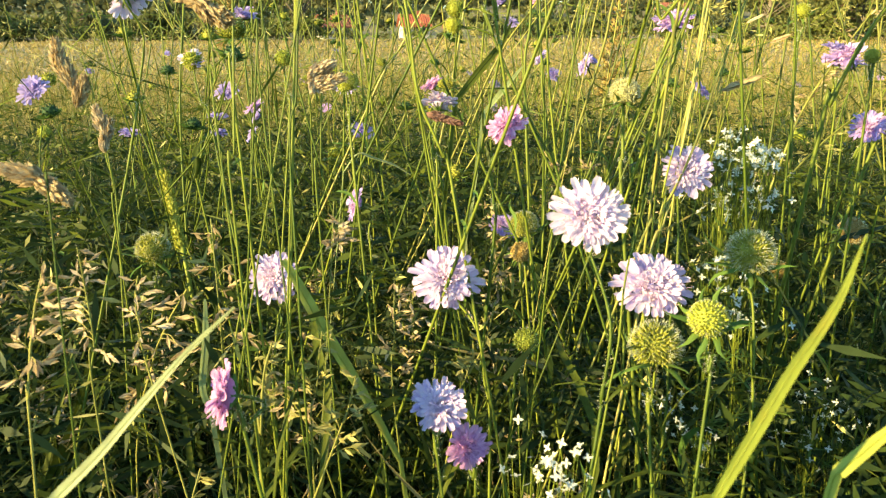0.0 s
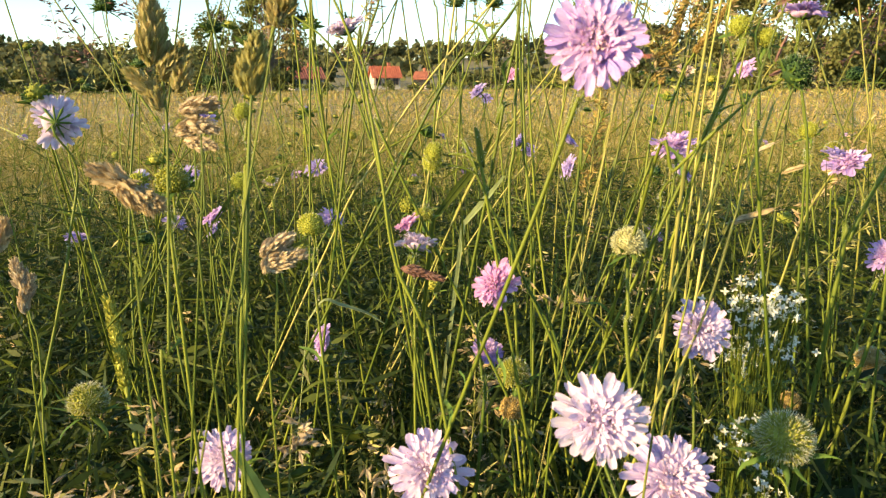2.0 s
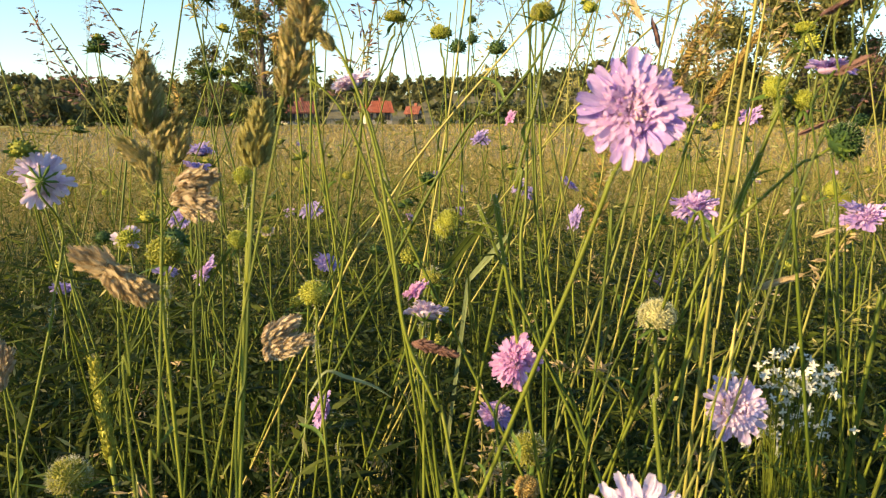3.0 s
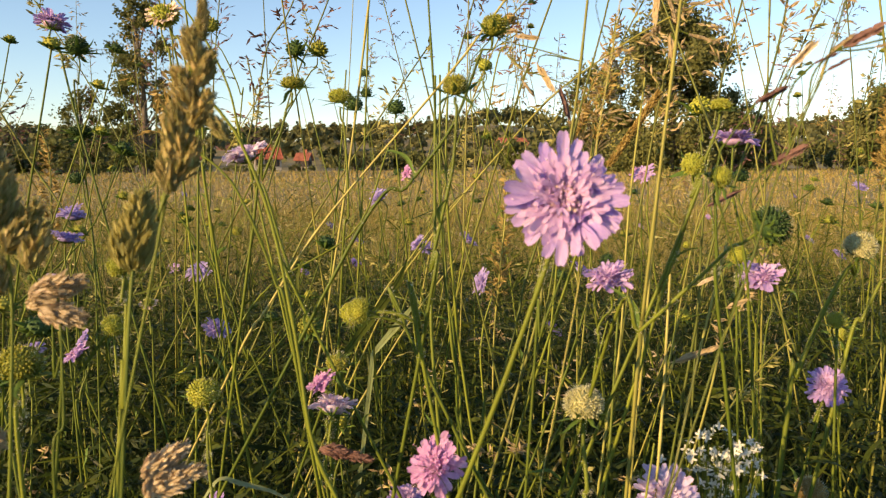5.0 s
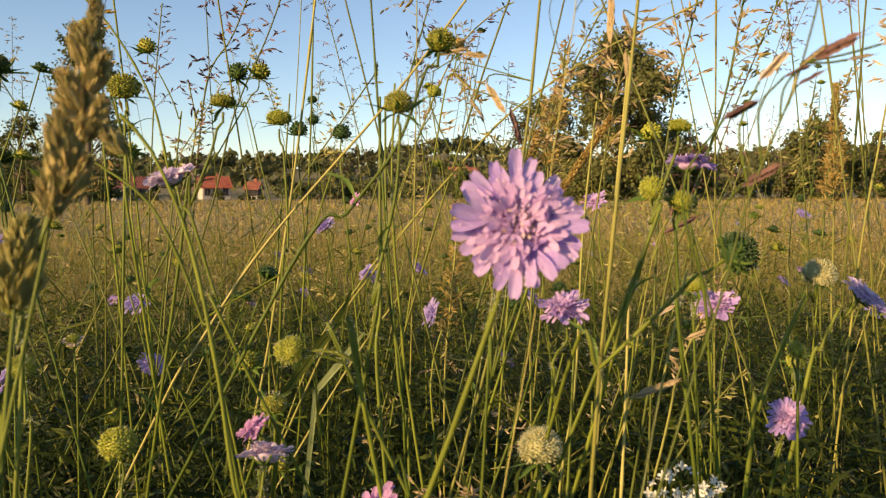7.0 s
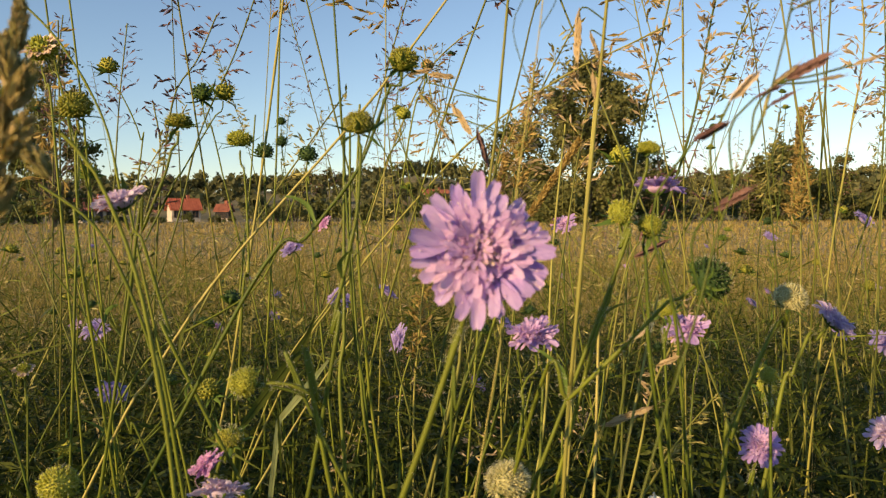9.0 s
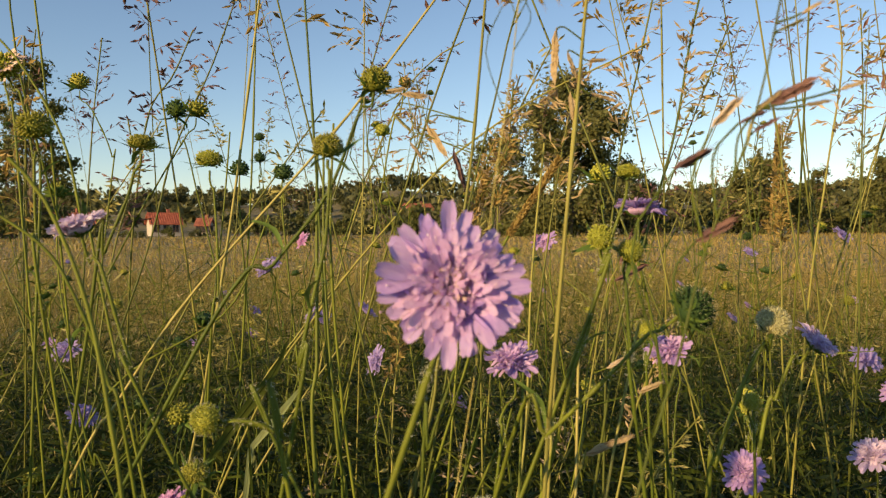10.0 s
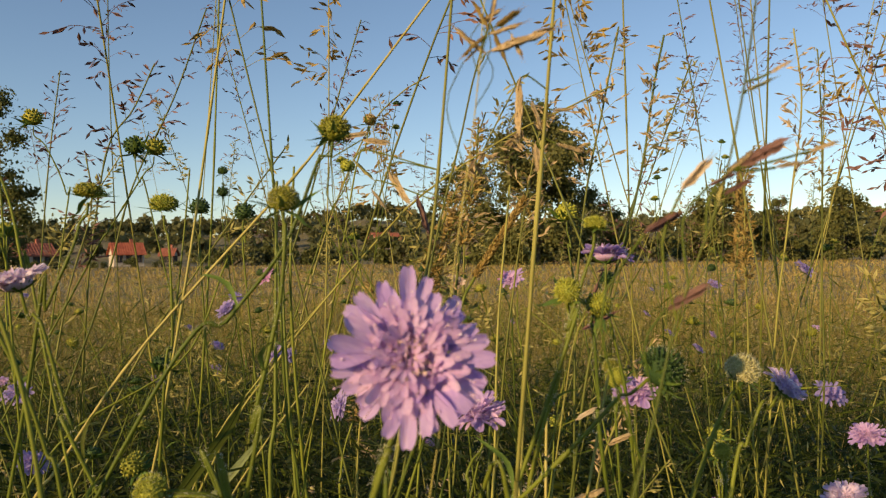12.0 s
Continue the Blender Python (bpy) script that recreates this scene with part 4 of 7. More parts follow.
def spike(top, bottom, wide, stem, label, husk, seed, name="timothy_grass", radius=0.0011):
    """A dense, cylindrical grass spike."""
    rng = np.random.default_rng(seed)
    top, bottom = np.asarray(top, float), np.asarray(bottom, float)
    foot = down_to_ground([bottom, *stem])[-1]
    origin = np.array([foot[0], foot[1], 0.0])
    thing = root(name, origin, label, "grass", "dense grass spikes")
    stem_part([top, bottom, *stem], thing, origin, radius, STEM, "culm", False)
    axis = top - bottom
    long = np.linalg.norm(axis)
    axis /= long
    n = 900
    s = rng.uniform(0, 1, n)
    around = rng.normal(0, 1, (n, 3))
    around -= (around @ axis)[:, None] * axis
    around /= np.linalg.norm(around, axis=1, keepdims=True)
    body = Shape().tube(smooth_path([bottom - origin, top - origin], 8), wide * 0.40 * np.array([0.5, 1, 1, 1, 1, 0.95, 0.85, 0.4]), 8)
    ways = axis * 0.8 + around * 0.7
    body.leaves(bottom - origin + axis * (s * long)[:, None] + around * wide * 0.45, rng.uniform(0.002, 0.0036, n), np.full(n, 0.0012), rng, ways * 5, 0.0)
    part("seed_spike", body, husk, thing)
    return thing


def blade_leaf(points, widths, normal, material, label, fold=0.25, foot=True):
    """One broad grass blade that stands out from the rest."""
    line = [np.asarray(p, float) for p in points]
    if foot and line[-1][2] > 0.02:
        z = line[-1][2]
        way = line[-1] - line[-2]
        line.append(np.array([*(line[-1][:2] + way[:2] / max(1e-3, np.linalg.norm(way)) * 0.05), z * 0.45]))
        line.append(np.array([*(line[-1][:2]), -0.01]))
    origin = np.array([line[-1][0], line[-1][1], 0.0])
    shown = smooth_path(points, 18)
    rest = smooth_path(line[len(points) - 1 :], 8)[1:] if len(line) > len(points) else np.zeros((0, 3))
    path = np.concatenate([shown, rest]) - origin
    w = np.concatenate([np.interp(np.linspace(0, 1, 18), np.linspace(0, 1, len(widths)), widths), np.full(len(rest), widths[-1] * 0.8)])
    shape = Shape().ribbon(path, w, normal, fold)
    shape.tube(path - 0.0001, np.maximum(w * 0.05, 0.0001), 5)
    ob = new("broad_leaf_grass", shape.mesh("grass_blade", material))
    ob.location = origin
    return tagged(ob, label, "grass", "broad grass blades")


def bedstraw(tops, seed, label, spread=0.0105, flowers=30):
    """A white bedstraw: thin branched stems with whorls of narrow leaves and clouds of tiny four-petalled flowers."""
    rng = np.random.default_rng(seed)
    tops = [np.asarray(t, float) for t in tops]
    base = np.mean(tops, axis=0)
    origin = np.array([base[0] + 0.01, base[1] + 0.02, 0.0])
    thing = root("white_bedstraw", origin, label, "wildflower", "white bedstraw")
    for top in tops:
        bloom = Shape()
        main = smooth_path([top - origin, (top - origin) * [0.7, 0.7, 0.6] + rng.normal(0, 0.004, 3), (0, 0, -0.01)], 16)
        stem = part("stem", Shape().tube(main, np.linspace(0.0003, 0.0007, 16), 5), STEM, thing)
        for k in range(1, 12):
            p, leaf = main[k], Shape()
            for a in np.linspace(0, 6.28, 7)[:-1] + rng.uniform(0, 1):
                c = np.array([np.cos(a), np.sin(a), rng.normal(0.1, 0.15)])
                leaf.ribbon([p, p + c * 0.004, p + c * 0.0085], [0.0006, 0.0016, 0.0002], (0, 0.1, 1), 0.2)
            part("leaf_whorl", leaf, BRACT, stem)
        for k in range(flowers):
            start = main[rng.integers(0, 4)]
            end = top - origin + rng.normal(0, 1, 3) * spread * [0.55, 0.55, 0.42]
            part("flower_stalk", Shape().tube(smooth_path([start, (start + end) / 2 - [0, 0, 0.002], end], 4), 0.00014, 3), STEM, stem)
            turn = np.array(facing(rng.normal(0, 0.6, 3) + [-0.1, -0.5, 0.6]))
            for j in range(4):
                a = j * np.pi / 2
                c = turn @ np.array([np.cos(a), np.sin(a), 0.15])
                bloom.ribbon([end, end + c * 0.0009, end + c * 0.0017], [0.0004, 0.0010, 0.0003], turn[:, 2], 0.15)
        part("flower_cloud", bloom, WHITE, thing, "tiny white four-petalled flowers")
    return thing


# ---- the single plants ----

# field scabious in flower
large_flower = scabious((0.0463, 0.2499, 0.6029), (-0.35, -0.92, 0.15), 0.0282, [(0.0406, 0.2510, 0.5832), (0.0333, 0.2526, 0.5612)], LILAC, "large open lilac scabious flower on a hairy green stem")


def spent_florets(head):
    """Spent, cream-brown tubes in the middle of the large flower."""
    rng, s = np.random.default_rng(77), Shape()
    for k in range(20):
        r, a = 0.17 * np.sqrt((k + 0.5) / 20), k * 2.39996
        base = np.array([r * np.cos(a), r * np.sin(a), 0.16])
        tip = base + np.array([np.cos(a) * 0.05, np.sin(a) * 0.05, 0.11]) * rng.uniform(0.7, 1.4)
        s.tube([base, tip], [0.016, 0.026], 5)
        for j in range(3):
            b = a + j * 2.1
            lobe(s, tip, np.array([np.cos(b), np.sin(b), 0.9]), (0, 0, 1), 0.06, 0.035, rng, False)
    part("spent_floret_tuft", s, WITHERED, head, "cream-brown spent florets")


spent_florets(next(ob for ob in large_flower.children if ob.name.startswith("flower_head")))
scabious((0.0478, 0.2363, 0.5026), (-0.10, -0.86, 0.49), 0.0276, [(0.0550, 0.2271, 0.4698), (0.0521, 0.2201, 0.4449), (0.0483, 0.2131, 0.4198)], PALE, "large pale lilac scabious flower in low sun")
scabious((0.0794, 0.2648, 0.4676), (-0.00, -0.69, 0.72), 0.0302, [(0.0781, 0.2556, 0.4349), (0.0790, 0.2451, 0.3977)], LILAC_LIT, "open lilac scabious flower beside a hairy seed head")
scabious((0.0008, 0.2743, 0.4681), (-0.15, -0.86, 0.49), 0.0289, [(0.0127, 0.2692, 0.4501), (0.0159, 0.2639, 0.4311), (0.0179, 0.2531, 0.3927)], LILAC_LIT, "round lilac scabious flower facing the light")
scabious((-0.0016, 0.2191, 0.4428), (-0.05, -0.69, 0.72), 0.0206, [(-0.0023, 0.2149, 0.4277), (-0.0014, 0.2128, 0.4203)], LILAC_LIT, "lilac scabious flower touching a pink one")
scabious((0.0078, 0.2247, 0.4240), (0.27, -0.79, 0.55), 0.0173, [(0.0100, 0.2219, 0.4140), (0.0109, 0.2194, 0.4051)], PINK, "small pink scabious flower low among the stems")
scabious((0.0999, 0.3008, 0.5059), (-0.05, -0.89, 0.45), 0.0240, [(0.0967, 0.2915, 0.4725), (0.0931, 0.2828, 0.4414), (0.0882, 0.2664, 0.3831)], LILAC_LIT, "round lilac scabious flower crossed by thin stems")
scabious((0.0262, 0.2940, 0.5254), (-0.67, -0.53, 0.52), 0.0207, [(0.0198, 0.2918, 0.5128), (0.0203, 0.2883, 0.4947), (0.0192, 0.2833, 0.4690)], PINK, "bright pink scabious flower seen half from the side")
scabious((-0.0711, 0.2984, 0.4612), (-0.10, -0.84, 0.53), 0.0233, [(-0.0713, 0.2907, 0.4337), (-0.0710, 0.2804, 0.3971)], LILAC_LIT, "lilac scabious flower behind a broad green blade")
scabious((-0.0455, 0.3887, 0.4724), (-0.90, -0.27, 0.33), 0.0204, [(-0.0399, 0.3857, 0.4583), (-0.0377, 0.3791, 0.4250)], LILAC, "half-closed lilac scabious flower seen from the side")
scabious((-0.0014, 0.3390, 0.5293), (0.20, 0.55, 0.81), 0.0182, [(-0.0045, 0.3348, 0.5070), (-0.0027, 0.3297, 0.4814)], PALE, "pale scabious flower seen from below")
scabious((0.0374, 0.4401, 0.4464), (0.08, -0.62, 0.78), 0.0202, [(0.0380, 0.4342, 0.4164), (0.0385, 0.4283, 0.3864)], LILAC, "small lilac scabious flower deep in the grass")
scabious((0.1113, 0.3706, 0.5645), (-0.25, -0.28, 0.93), 0.0229, [(0.1070, 0.3712, 0.5442), (0.1035, 0.3711, 0.5105)], LILAC, "pale-centred scabious flower seen from its edge")
scabious((0.1563, 0.3581, 0.6193), (0.10, 0.11, 0.99), 0.0200, [(0.1549, 0.3581, 0.6062), (0.1618, 0.3545, 0.5688), (0.1658, 0.3511, 0.5101)], LILAC, "flat lilac scabious flower seen edge on")
scabious((0.2460, 0.4637, 0.5456), (-0.50, -0.04, 0.87), 0.0290, [(0.2440, 0.4572, 0.5122), (0.2370, 0.4460, 0.4533)], LILAC, "lilac scabious flower in profile among brown grass")
scabious((0.2397, 0.3596, 0.5661), (0.46, -0.52, 0.72), 0.0202, [(0.2313, 0.3621, 0.5616), (0.2245, 0.3637, 0.5456), (0.2152, 0.3656, 0.5134)], LILAC_LIT, "lilac scabious flower nodding on a curved stem", radius=0.0008)
scabious((0.2090, 0.3648, 0.5155), (-0.29, -0.59, 0.75), 0.0196, [(0.2044, 0.3657, 0.5003), (0.2019, 0.3659, 0.4825)], LILAC, "bluish lilac scabious flower in the shade")
scabious((0.1021, 0.5394, 0.5381), (-0.89, -0.18, 0.42), 0.0184, [(0.1016, 0.5383, 0.5052), (0.1024, 0.5364, 0.4592)], BLUE, "small blue-lilac scabious flower")
scabious((0.0509, 0.6520, 0.5871), (-0.66, -0.23, 0.72), 0.0196, [(0.0490, 0.6438, 0.5448), (0.0493, 0.6335, 0.4924)], BLUE, "small blue-lilac scabious flower far in the grass", near=False)
scabious((-0.0278, 0.3574, 0.6140), (-0.33, -0.02, 0.94), 0.0178, [(-0.0225, 0.3553, 0.6049), (-0.0143, 0.3516, 0.5753), (-0.0053, 0.3479, 0.5523)], PALE, "pale lilac scabious flower on a long slanting stem")
scabious((-0.0042, 0.3398, 0.5382), (-0.60, -0.10, 0.79), 0.0124, [(-0.0016, 0.3377, 0.5208), (-0.0012, 0.3359, 0.5014)], PINK, "pink-lilac scabious flower half hidden in grass")
scabious((-0.0623, 0.1947, 0.4599), (-0.95, -0.26, 0.18), 0.0224, [(-0.0570, 0.1919, 0.4502), (-0.0546, 0.1883, 0.4374)], PINK, "pink scabious flower seen exactly edge on")
scabious((-0.3223, 0.5946, 0.5191), (-0.10, -0.77, 0.64), 0.0302, [(-0.3181, 0.5802, 0.4679), (-0.3139, 0.5646, 0.4123)], BLUE, "blue-lilac scabious flower behind the seed grasses", near=False)
scabious((-0.2457, 0.5838, 0.4857), (0.11, -0.07, 0.99), 0.0204, [(-0.2423, 0.5728, 0.4464), (-0.2381, 0.5608, 0.4038)], BLUE, "small blue scabious flower seen edge on", near=False)
scabious((-0.1456, 0.3588, 0.5791), (-0.31, 0.95, 0.07), 0.0246, [(-0.1377, 0.3547, 0.5602), (-0.1413, 0.3498, 0.5343), (-0.1483, 0.3429, 0.4977)], PALE, "pale ragged scabious flower seen from behind", missing=(2, 3, 8))
scabious((-0.1708, 0.5680, 0.5003), (0.12, -0.08, 0.99), 0.0180, [(-0.1692, 0.5617, 0.4778), (-0.1676, 0.5534, 0.4484)], BLUE, "small violet scabious flower in the grass", near=False)
scabious((-0.1341, 0.5258, 0.5725), (0.12, 0.03, 0.99), 0.0199, [(-0.1327, 0.5188, 0.5476), (-0.1313, 0.5097, 0.5151)], BLUE, "small violet scabious flower in the grass", near=False)
scabious((-0.1550, 0.6287, 0.4948), (-0.82, -0.28, 0.51), 0.0161, [(-0.1532, 0.6230, 0.4746), (-0.1514, 0.6156, 0.4482)], BLUE, "small violet scabious flower in the grass", near=False)
scabious((0.2444, 0.4725, 0.5503), (0.10, -0.06, 0.99), 0.0212, [(0.2449, 0.4701, 0.5228), (0.2452, 0.4670, 0.4869)], BLUE, "shaded lilac scabious flower by a straw stem", near=False)
scabious((-0.1752, 0.6849, 0.5767), (-0.43, 0.07, 0.90), 0.0239, [(-0.1744, 0.6821, 0.5457), (-0.1739, 0.6786, 0.5053)], BLUE, "small violet scabious flower at the edge of the stand", near=False)
scabious((0.2614, 0.6447, 0.6025), (-0.63, -0.34, 0.70), 0.0213, [(0.2629, 0.6393, 0.5753), (0.2642, 0.6322, 0.5398)], LILAC, "small lilac scabious flower further off", near=False)
scabious((0.2959, 0.3808, 0.5081), (-0.40, -0.19, 0.90), 0.0234, [(0.2964, 0.3796, 0.4776), (0.2968, 0.3780, 0.4379)], LILAC_LIT, "pale lilac scabious flower in deep grass")
scabious((0.3022, 0.3739, 0.5373), (-0.30, -0.23, 0.93), 0.0182, [(0.3030, 0.3740, 0.5136), (0.3037, 0.3741, 0.4827)], LILAC, "small lilac scabious flower in deep grass")
scabious((-0.1732, 0.6787, 0.4734), (-0.74, -0.35, 0.57), 0.0190, [(-0.1716, 0.6739, 0.4492), (-0.1701, 0.6676, 0.4176)], BLUE, "small violet scabious flower in the grass", near=False)
scabious((-0.2177, 0.7207, 0.4696), (0.11, -0.17, 0.98), 0.0192, [(-0.2160, 0.7158, 0.4451), (-0.2144, 0.7094, 0.4131)], BLUE, "small violet scabious flower in the grass", near=False)
scabious((0.2770, 0.6846, 0.6021), (0.17, -0.66, 0.74), 0.0199, [(0.2784, 0.6832, 0.5763), (0.2796, 0.6816, 0.5424)], PINK, "small pink scabious flower further off", near=False)
scabious((0.1138, 0.9263, 0.6028), (-0.83, -0.22, 0.51), 0.0220, [(0.1156, 0.9247, 0.5741), (0.1174, 0.9228, 0.5367)], PINK, "small pink scabious flower further off", near=False)
scabious((0.0934, 1.0370, 0.5757), (0.17, -0.66, 0.74), 0.0206, [(0.0956, 1.0354, 0.5489), (0.0977, 1.0334, 0.5138)], BLUE, "tiny violet scabious flower further off", near=False)
scabious((0.1480, 1.0170, 0.5080), (0.17, -0.66, 0.74), 0.0234, [(0.1501, 1.0153, 0.4775), (0.1521, 1.0132, 0.4378)], BLUE, "tiny violet scabious flower further off", near=False)
scabious((0.1047, 0.8014, 0.5353), (-0.72, -0.21, 0.66), 0.0204, [(0.1066, 0.7962, 0.5093), (0.1085, 0.7894, 0.4753)], BLUE, "small violet scabious flower in the grass", near=False)
scabious((0.1674, 0.8592, 0.5314), (0.59, -0.24, 0.77), 0.0245, [(0.1694, 0.8529, 0.5002), (0.1714, 0.8448, 0.4594)], BLUE, "small violet scabious flower in the grass", near=False)
scabious((0.6271, 0.7087, 0.6041), (0.27, -0.66, 0.70), 0.0252, [(0.6287, 0.7070, 0.5713), (0.6302, 0.7049, 0.5284)], BLUE, "small blue scabious flower further off", near=False)
scabious((0.7154, 0.9421, 0.5794), (0.06, -0.58, 0.81), 0.0229, [(0.7178, 0.9403, 0.5496), (0.7201, 0.9382, 0.5106)], BLUE, "tiny blue scabious flower further off", near=False)
scabious((0.2706, 0.5057, 0.5389), (-0.22, -0.01, 0.97), 0.0241, [(0.2714, 0.5043, 0.5076), (0.2721, 0.5026, 0.4667)], BLUE, "lilac scabious flower seen edge on in the shade", near=False)
scabious((-0.1626, 0.6444, 0.5775), (0.08, -0.14, 0.99), 0.0245, [(-0.1620, 0.6410, 0.5458), (-0.1617, 0.6367, 0.5044)], BLUE, "violet scabious flower on the far side of a stem", near=False)
scabious((-0.1262, 0.5059, 0.5134), (-0.59, -0.12, 0.80), 0.0174, [(-0.1257, 0.5035, 0.4908), (-0.1253, 0.5004, 0.4613)], LILAC, "lilac scabious flower low at the edge", near=False)
scabious((-0.0675, 0.4619, 0.6794), (-0.29, -0.56, 0.78), 0.0185, [(-0.0618, 0.4597, 0.6690), (-0.0572, 0.4573, 0.6438), (-0.0556, 0.4554, 0.6071)], WITHERED, "fading scabious with withered pale petals and yellow centre", disc=SEED_YELLOW)
scabious((-0.0765, 0.5035, 0.6873), (0.07, -0.67, 0.74), 0.0185, [(-0.0743, 0.5016, 0.6714), (-0.0699, 0.4973, 0.6329)], WITHERED, "fading scabious with withered pale petals and yellow centre", disc=SEED_YELLOW, missing=(1, 4, 5))
scabious((-0.1363, 0.4148, 0.5472), (0.15, -0.76, 0.63), 0.0153, [(-0.1318, 0.4090, 0.5266), (-0.1213, 0.3991, 0.4912)], PALE, "half-fallen white scabious with yellow centre", disc=SEED_YELLOW, missing=(0, 3, 6, 7, 10))
scabious((-0.1354, 0.5296, 0.6860), (0.18, 0.30, 0.93), 0.0209, [(-0.1302, 0.5268, 0.6692), (-0.1227, 0.5215, 0.6315)], LILAC, "lilac scabious seen from below against the sky")
scabious((0.2131, 0.6431, 0.6020), (0.01, -0.62, 0.78), 0.0168, [(0.2146, 0.6429, 0.5801), (0.2160, 0.6428, 0.5515)], WITHERED, "small reddish withered scabious", near=False)
scabious((-0.1010, 0.5639, 0.5280), (-0.01, -0.36, 0.93), 0.0130, [(-0.0996, 0.5606, 0.5114), (-0.0984, 0.5563, 0.4897)], WITHERED, "small withered scabious among the stems", near=False, disc=SEED_YELLOW)

# faded scabious and their seed heads
seed_head((0.0735, 0.3033, 0.5374), (0.01, 0.04, 1.00), 0.0122, [(0.0732, 0.2986, 0.5134), (0.0742, 0.2919, 0.4796)], SEED_PALE, "pale bristly seed head on an upright stem", hairy=0.3, bracts=1.0, radius=0.0007)
seed_head((0.1078, 0.2637, 0.5951), (0.90, -0.05, 0.42), 0.0108, [(0.0991, 0.2663, 0.5903), (0.0904, 0.2687, 0.5811), (0.0799, 0.2790, 0.5657), (0.0748, 0.2958, 0.5499)], SEED_DARK, "green seed head seen from behind, coloured dark for its shaded side", bracts=0.7, tall=0.85)
seed_head((-0.0414, 0.3300, 0.5405), (-0.11, -0.22, 0.97), 0.0104, [(-0.0406, 0.3266, 0.5232), (-0.0379, 0.3201, 0.4907)], SEED_YELLOW, "yellow-green seed head on thin stem", bracts=0.8)
seed_head((-0.1372, 0.5789, 0.6323), (0.01, 0.19, 0.98), 0.0143, [(-0.1357, 0.5720, 0.5975), (-0.1290, 0.5587, 0.5309)], SEED_DARK, "dark flat-topped seed head", bracts=1.2, tall=0.6)
seed_head((0.0052, 0.3280, 0.5642), (0.07, -0.67, 0.74), 0.0081, [(0.0072, 0.3278, 0.5632), (0.0214, 0.3265, 0.5598), (0.0264, 0.3240, 0.5482)], SEED_YELLOW, "narrow yellow bud on an arched stalk", bracts=0.6)
seed_head((0.0391, 0.3469, 0.4714), (-0.05, -0.11, 0.99), 0.0144, [(0.0403, 0.3436, 0.4548), (0.0412, 0.3399, 0.4361)], SEED, "bristly round seed head", hairy=0.3)
seed_head((0.0367, 0.3328, 0.4621), (-0.13, -0.81, 0.57), 0.0103, [(0.0372, 0.3303, 0.4494), (0.0373, 0.3281, 0.4385)], SEED_BROWN, "yellow-brown seed head under a bristly one", bracts=0.8)
seed_head((0.1062, 0.2999, 0.6107), (-0.26, -0.51, 0.82), 0.0077, [(0.1066, 0.2995, 0.6030), (0.1023, 0.3003, 0.5861), (0.0918, 0.3024, 0.5492)], SEED_YELLOW, "yellow-green budding head beside another")
seed_head((0.1154, 0.2999, 0.6069), (0.02, -0.65, 0.76), 0.0072, [(0.1139, 0.3000, 0.5982), (0.1147, 0.2991, 0.5794), (0.1169, 0.2973, 0.5482)], SEED_YELLOW, "yellow-green budding head beside another")
seed_head((0.0051, 0.3027, 0.5700), (-0.99, -0.04, 0.16), 0.0075, [(0.0099, 0.3011, 0.5697), (0.0162, 0.2991, 0.5690), (0.0215, 0.2972, 0.5653), (0.0224, 0.2966, 0.5553)], SEED_YELLOW, "nodding yellow-green seed head on a side branch", bracts=0.75)
seed_head((-0.0594, 0.3078, 0.5841), (-0.42, -0.23, 0.88), 0.0066, [(-0.0588, 0.3059, 0.5747), (-0.0583, 0.3017, 0.5531)], SEED_YELLOW, "small yellow oval bud", bracts=0.5)
seed_head((-0.0793, 0.2903, 0.5628), (0.00, -0.01, 1.00), 0.0107, [(-0.0786, 0.2878, 0.5506), (-0.0780, 0.2828, 0.5251)], SEED, "round green seed head with flat bracts", bracts=1.1)
seed_head((-0.0839, 0.4029, 0.5485), (0.08, -0.44, 0.90), 0.0098, [(-0.0828, 0.3993, 0.5306), (-0.0827, 0.3933, 0.5001)], SEED_YELLOW, "yellow-green seed head on thin stem", bracts=0.7)
seed_head((0.1978, 0.3371, 0.5792), (0.05, -0.20, 0.98), 0.0118, [(0.1942, 0.3380, 0.5715), (0.1852, 0.3402, 0.5533), (0.1770, 0.3420, 0.5289), (0.1739, 0.3424, 0.5123)], SEED_PALE, "pale bristly seed head on a curved stem", hairy=0.28, bracts=0.9, radius=0.0009)
seed_head((-0.1503, 0.3677, 0.4544), (-0.00, -0.11, 0.99), 0.0171, [(-0.1505, 0.3641, 0.4362), (-0.1519, 0.3609, 0.4194)], SEED, "bristly green seed head in the shade", hairy=0.35)
seed_head((0.1143, 0.2629, 0.4818), (0.00, -0.36, 0.93), 0.0171, [(0.1148, 0.2583, 0.4654), (0.1151, 0.2504, 0.4373), (0.1118, 0.2402, 0.4008)], SEED, "large bristly seed head", hairy=0.4)
seed_head((0.0858, 0.2232, 0.4716), (-0.15, -0.48, 0.86), 0.0134, [(0.0857, 0.2187, 0.4556), (0.0838, 0.2133, 0.4364)], SEED_YELLOW, "bright yellow-green seed head", hairy=0.15)
seed_head((0.0736, 0.2359, 0.4566), (0.00, 0.07, 1.00), 0.0178, [(0.0721, 0.2309, 0.4389), (0.0716, 0.2235, 0.4125)], SEED, "large fluffy seed head with withered tip", hairy=0.35)
seed_head((0.0334, 0.2759, 0.4418), (-0.10, -0.60, 0.79), 0.0104, [(0.0304, 0.2724, 0.4292), (0.0276, 0.2681, 0.4139)], SEED_YELLOW, "small yellow-green bud in the grass", bracts=0.9)
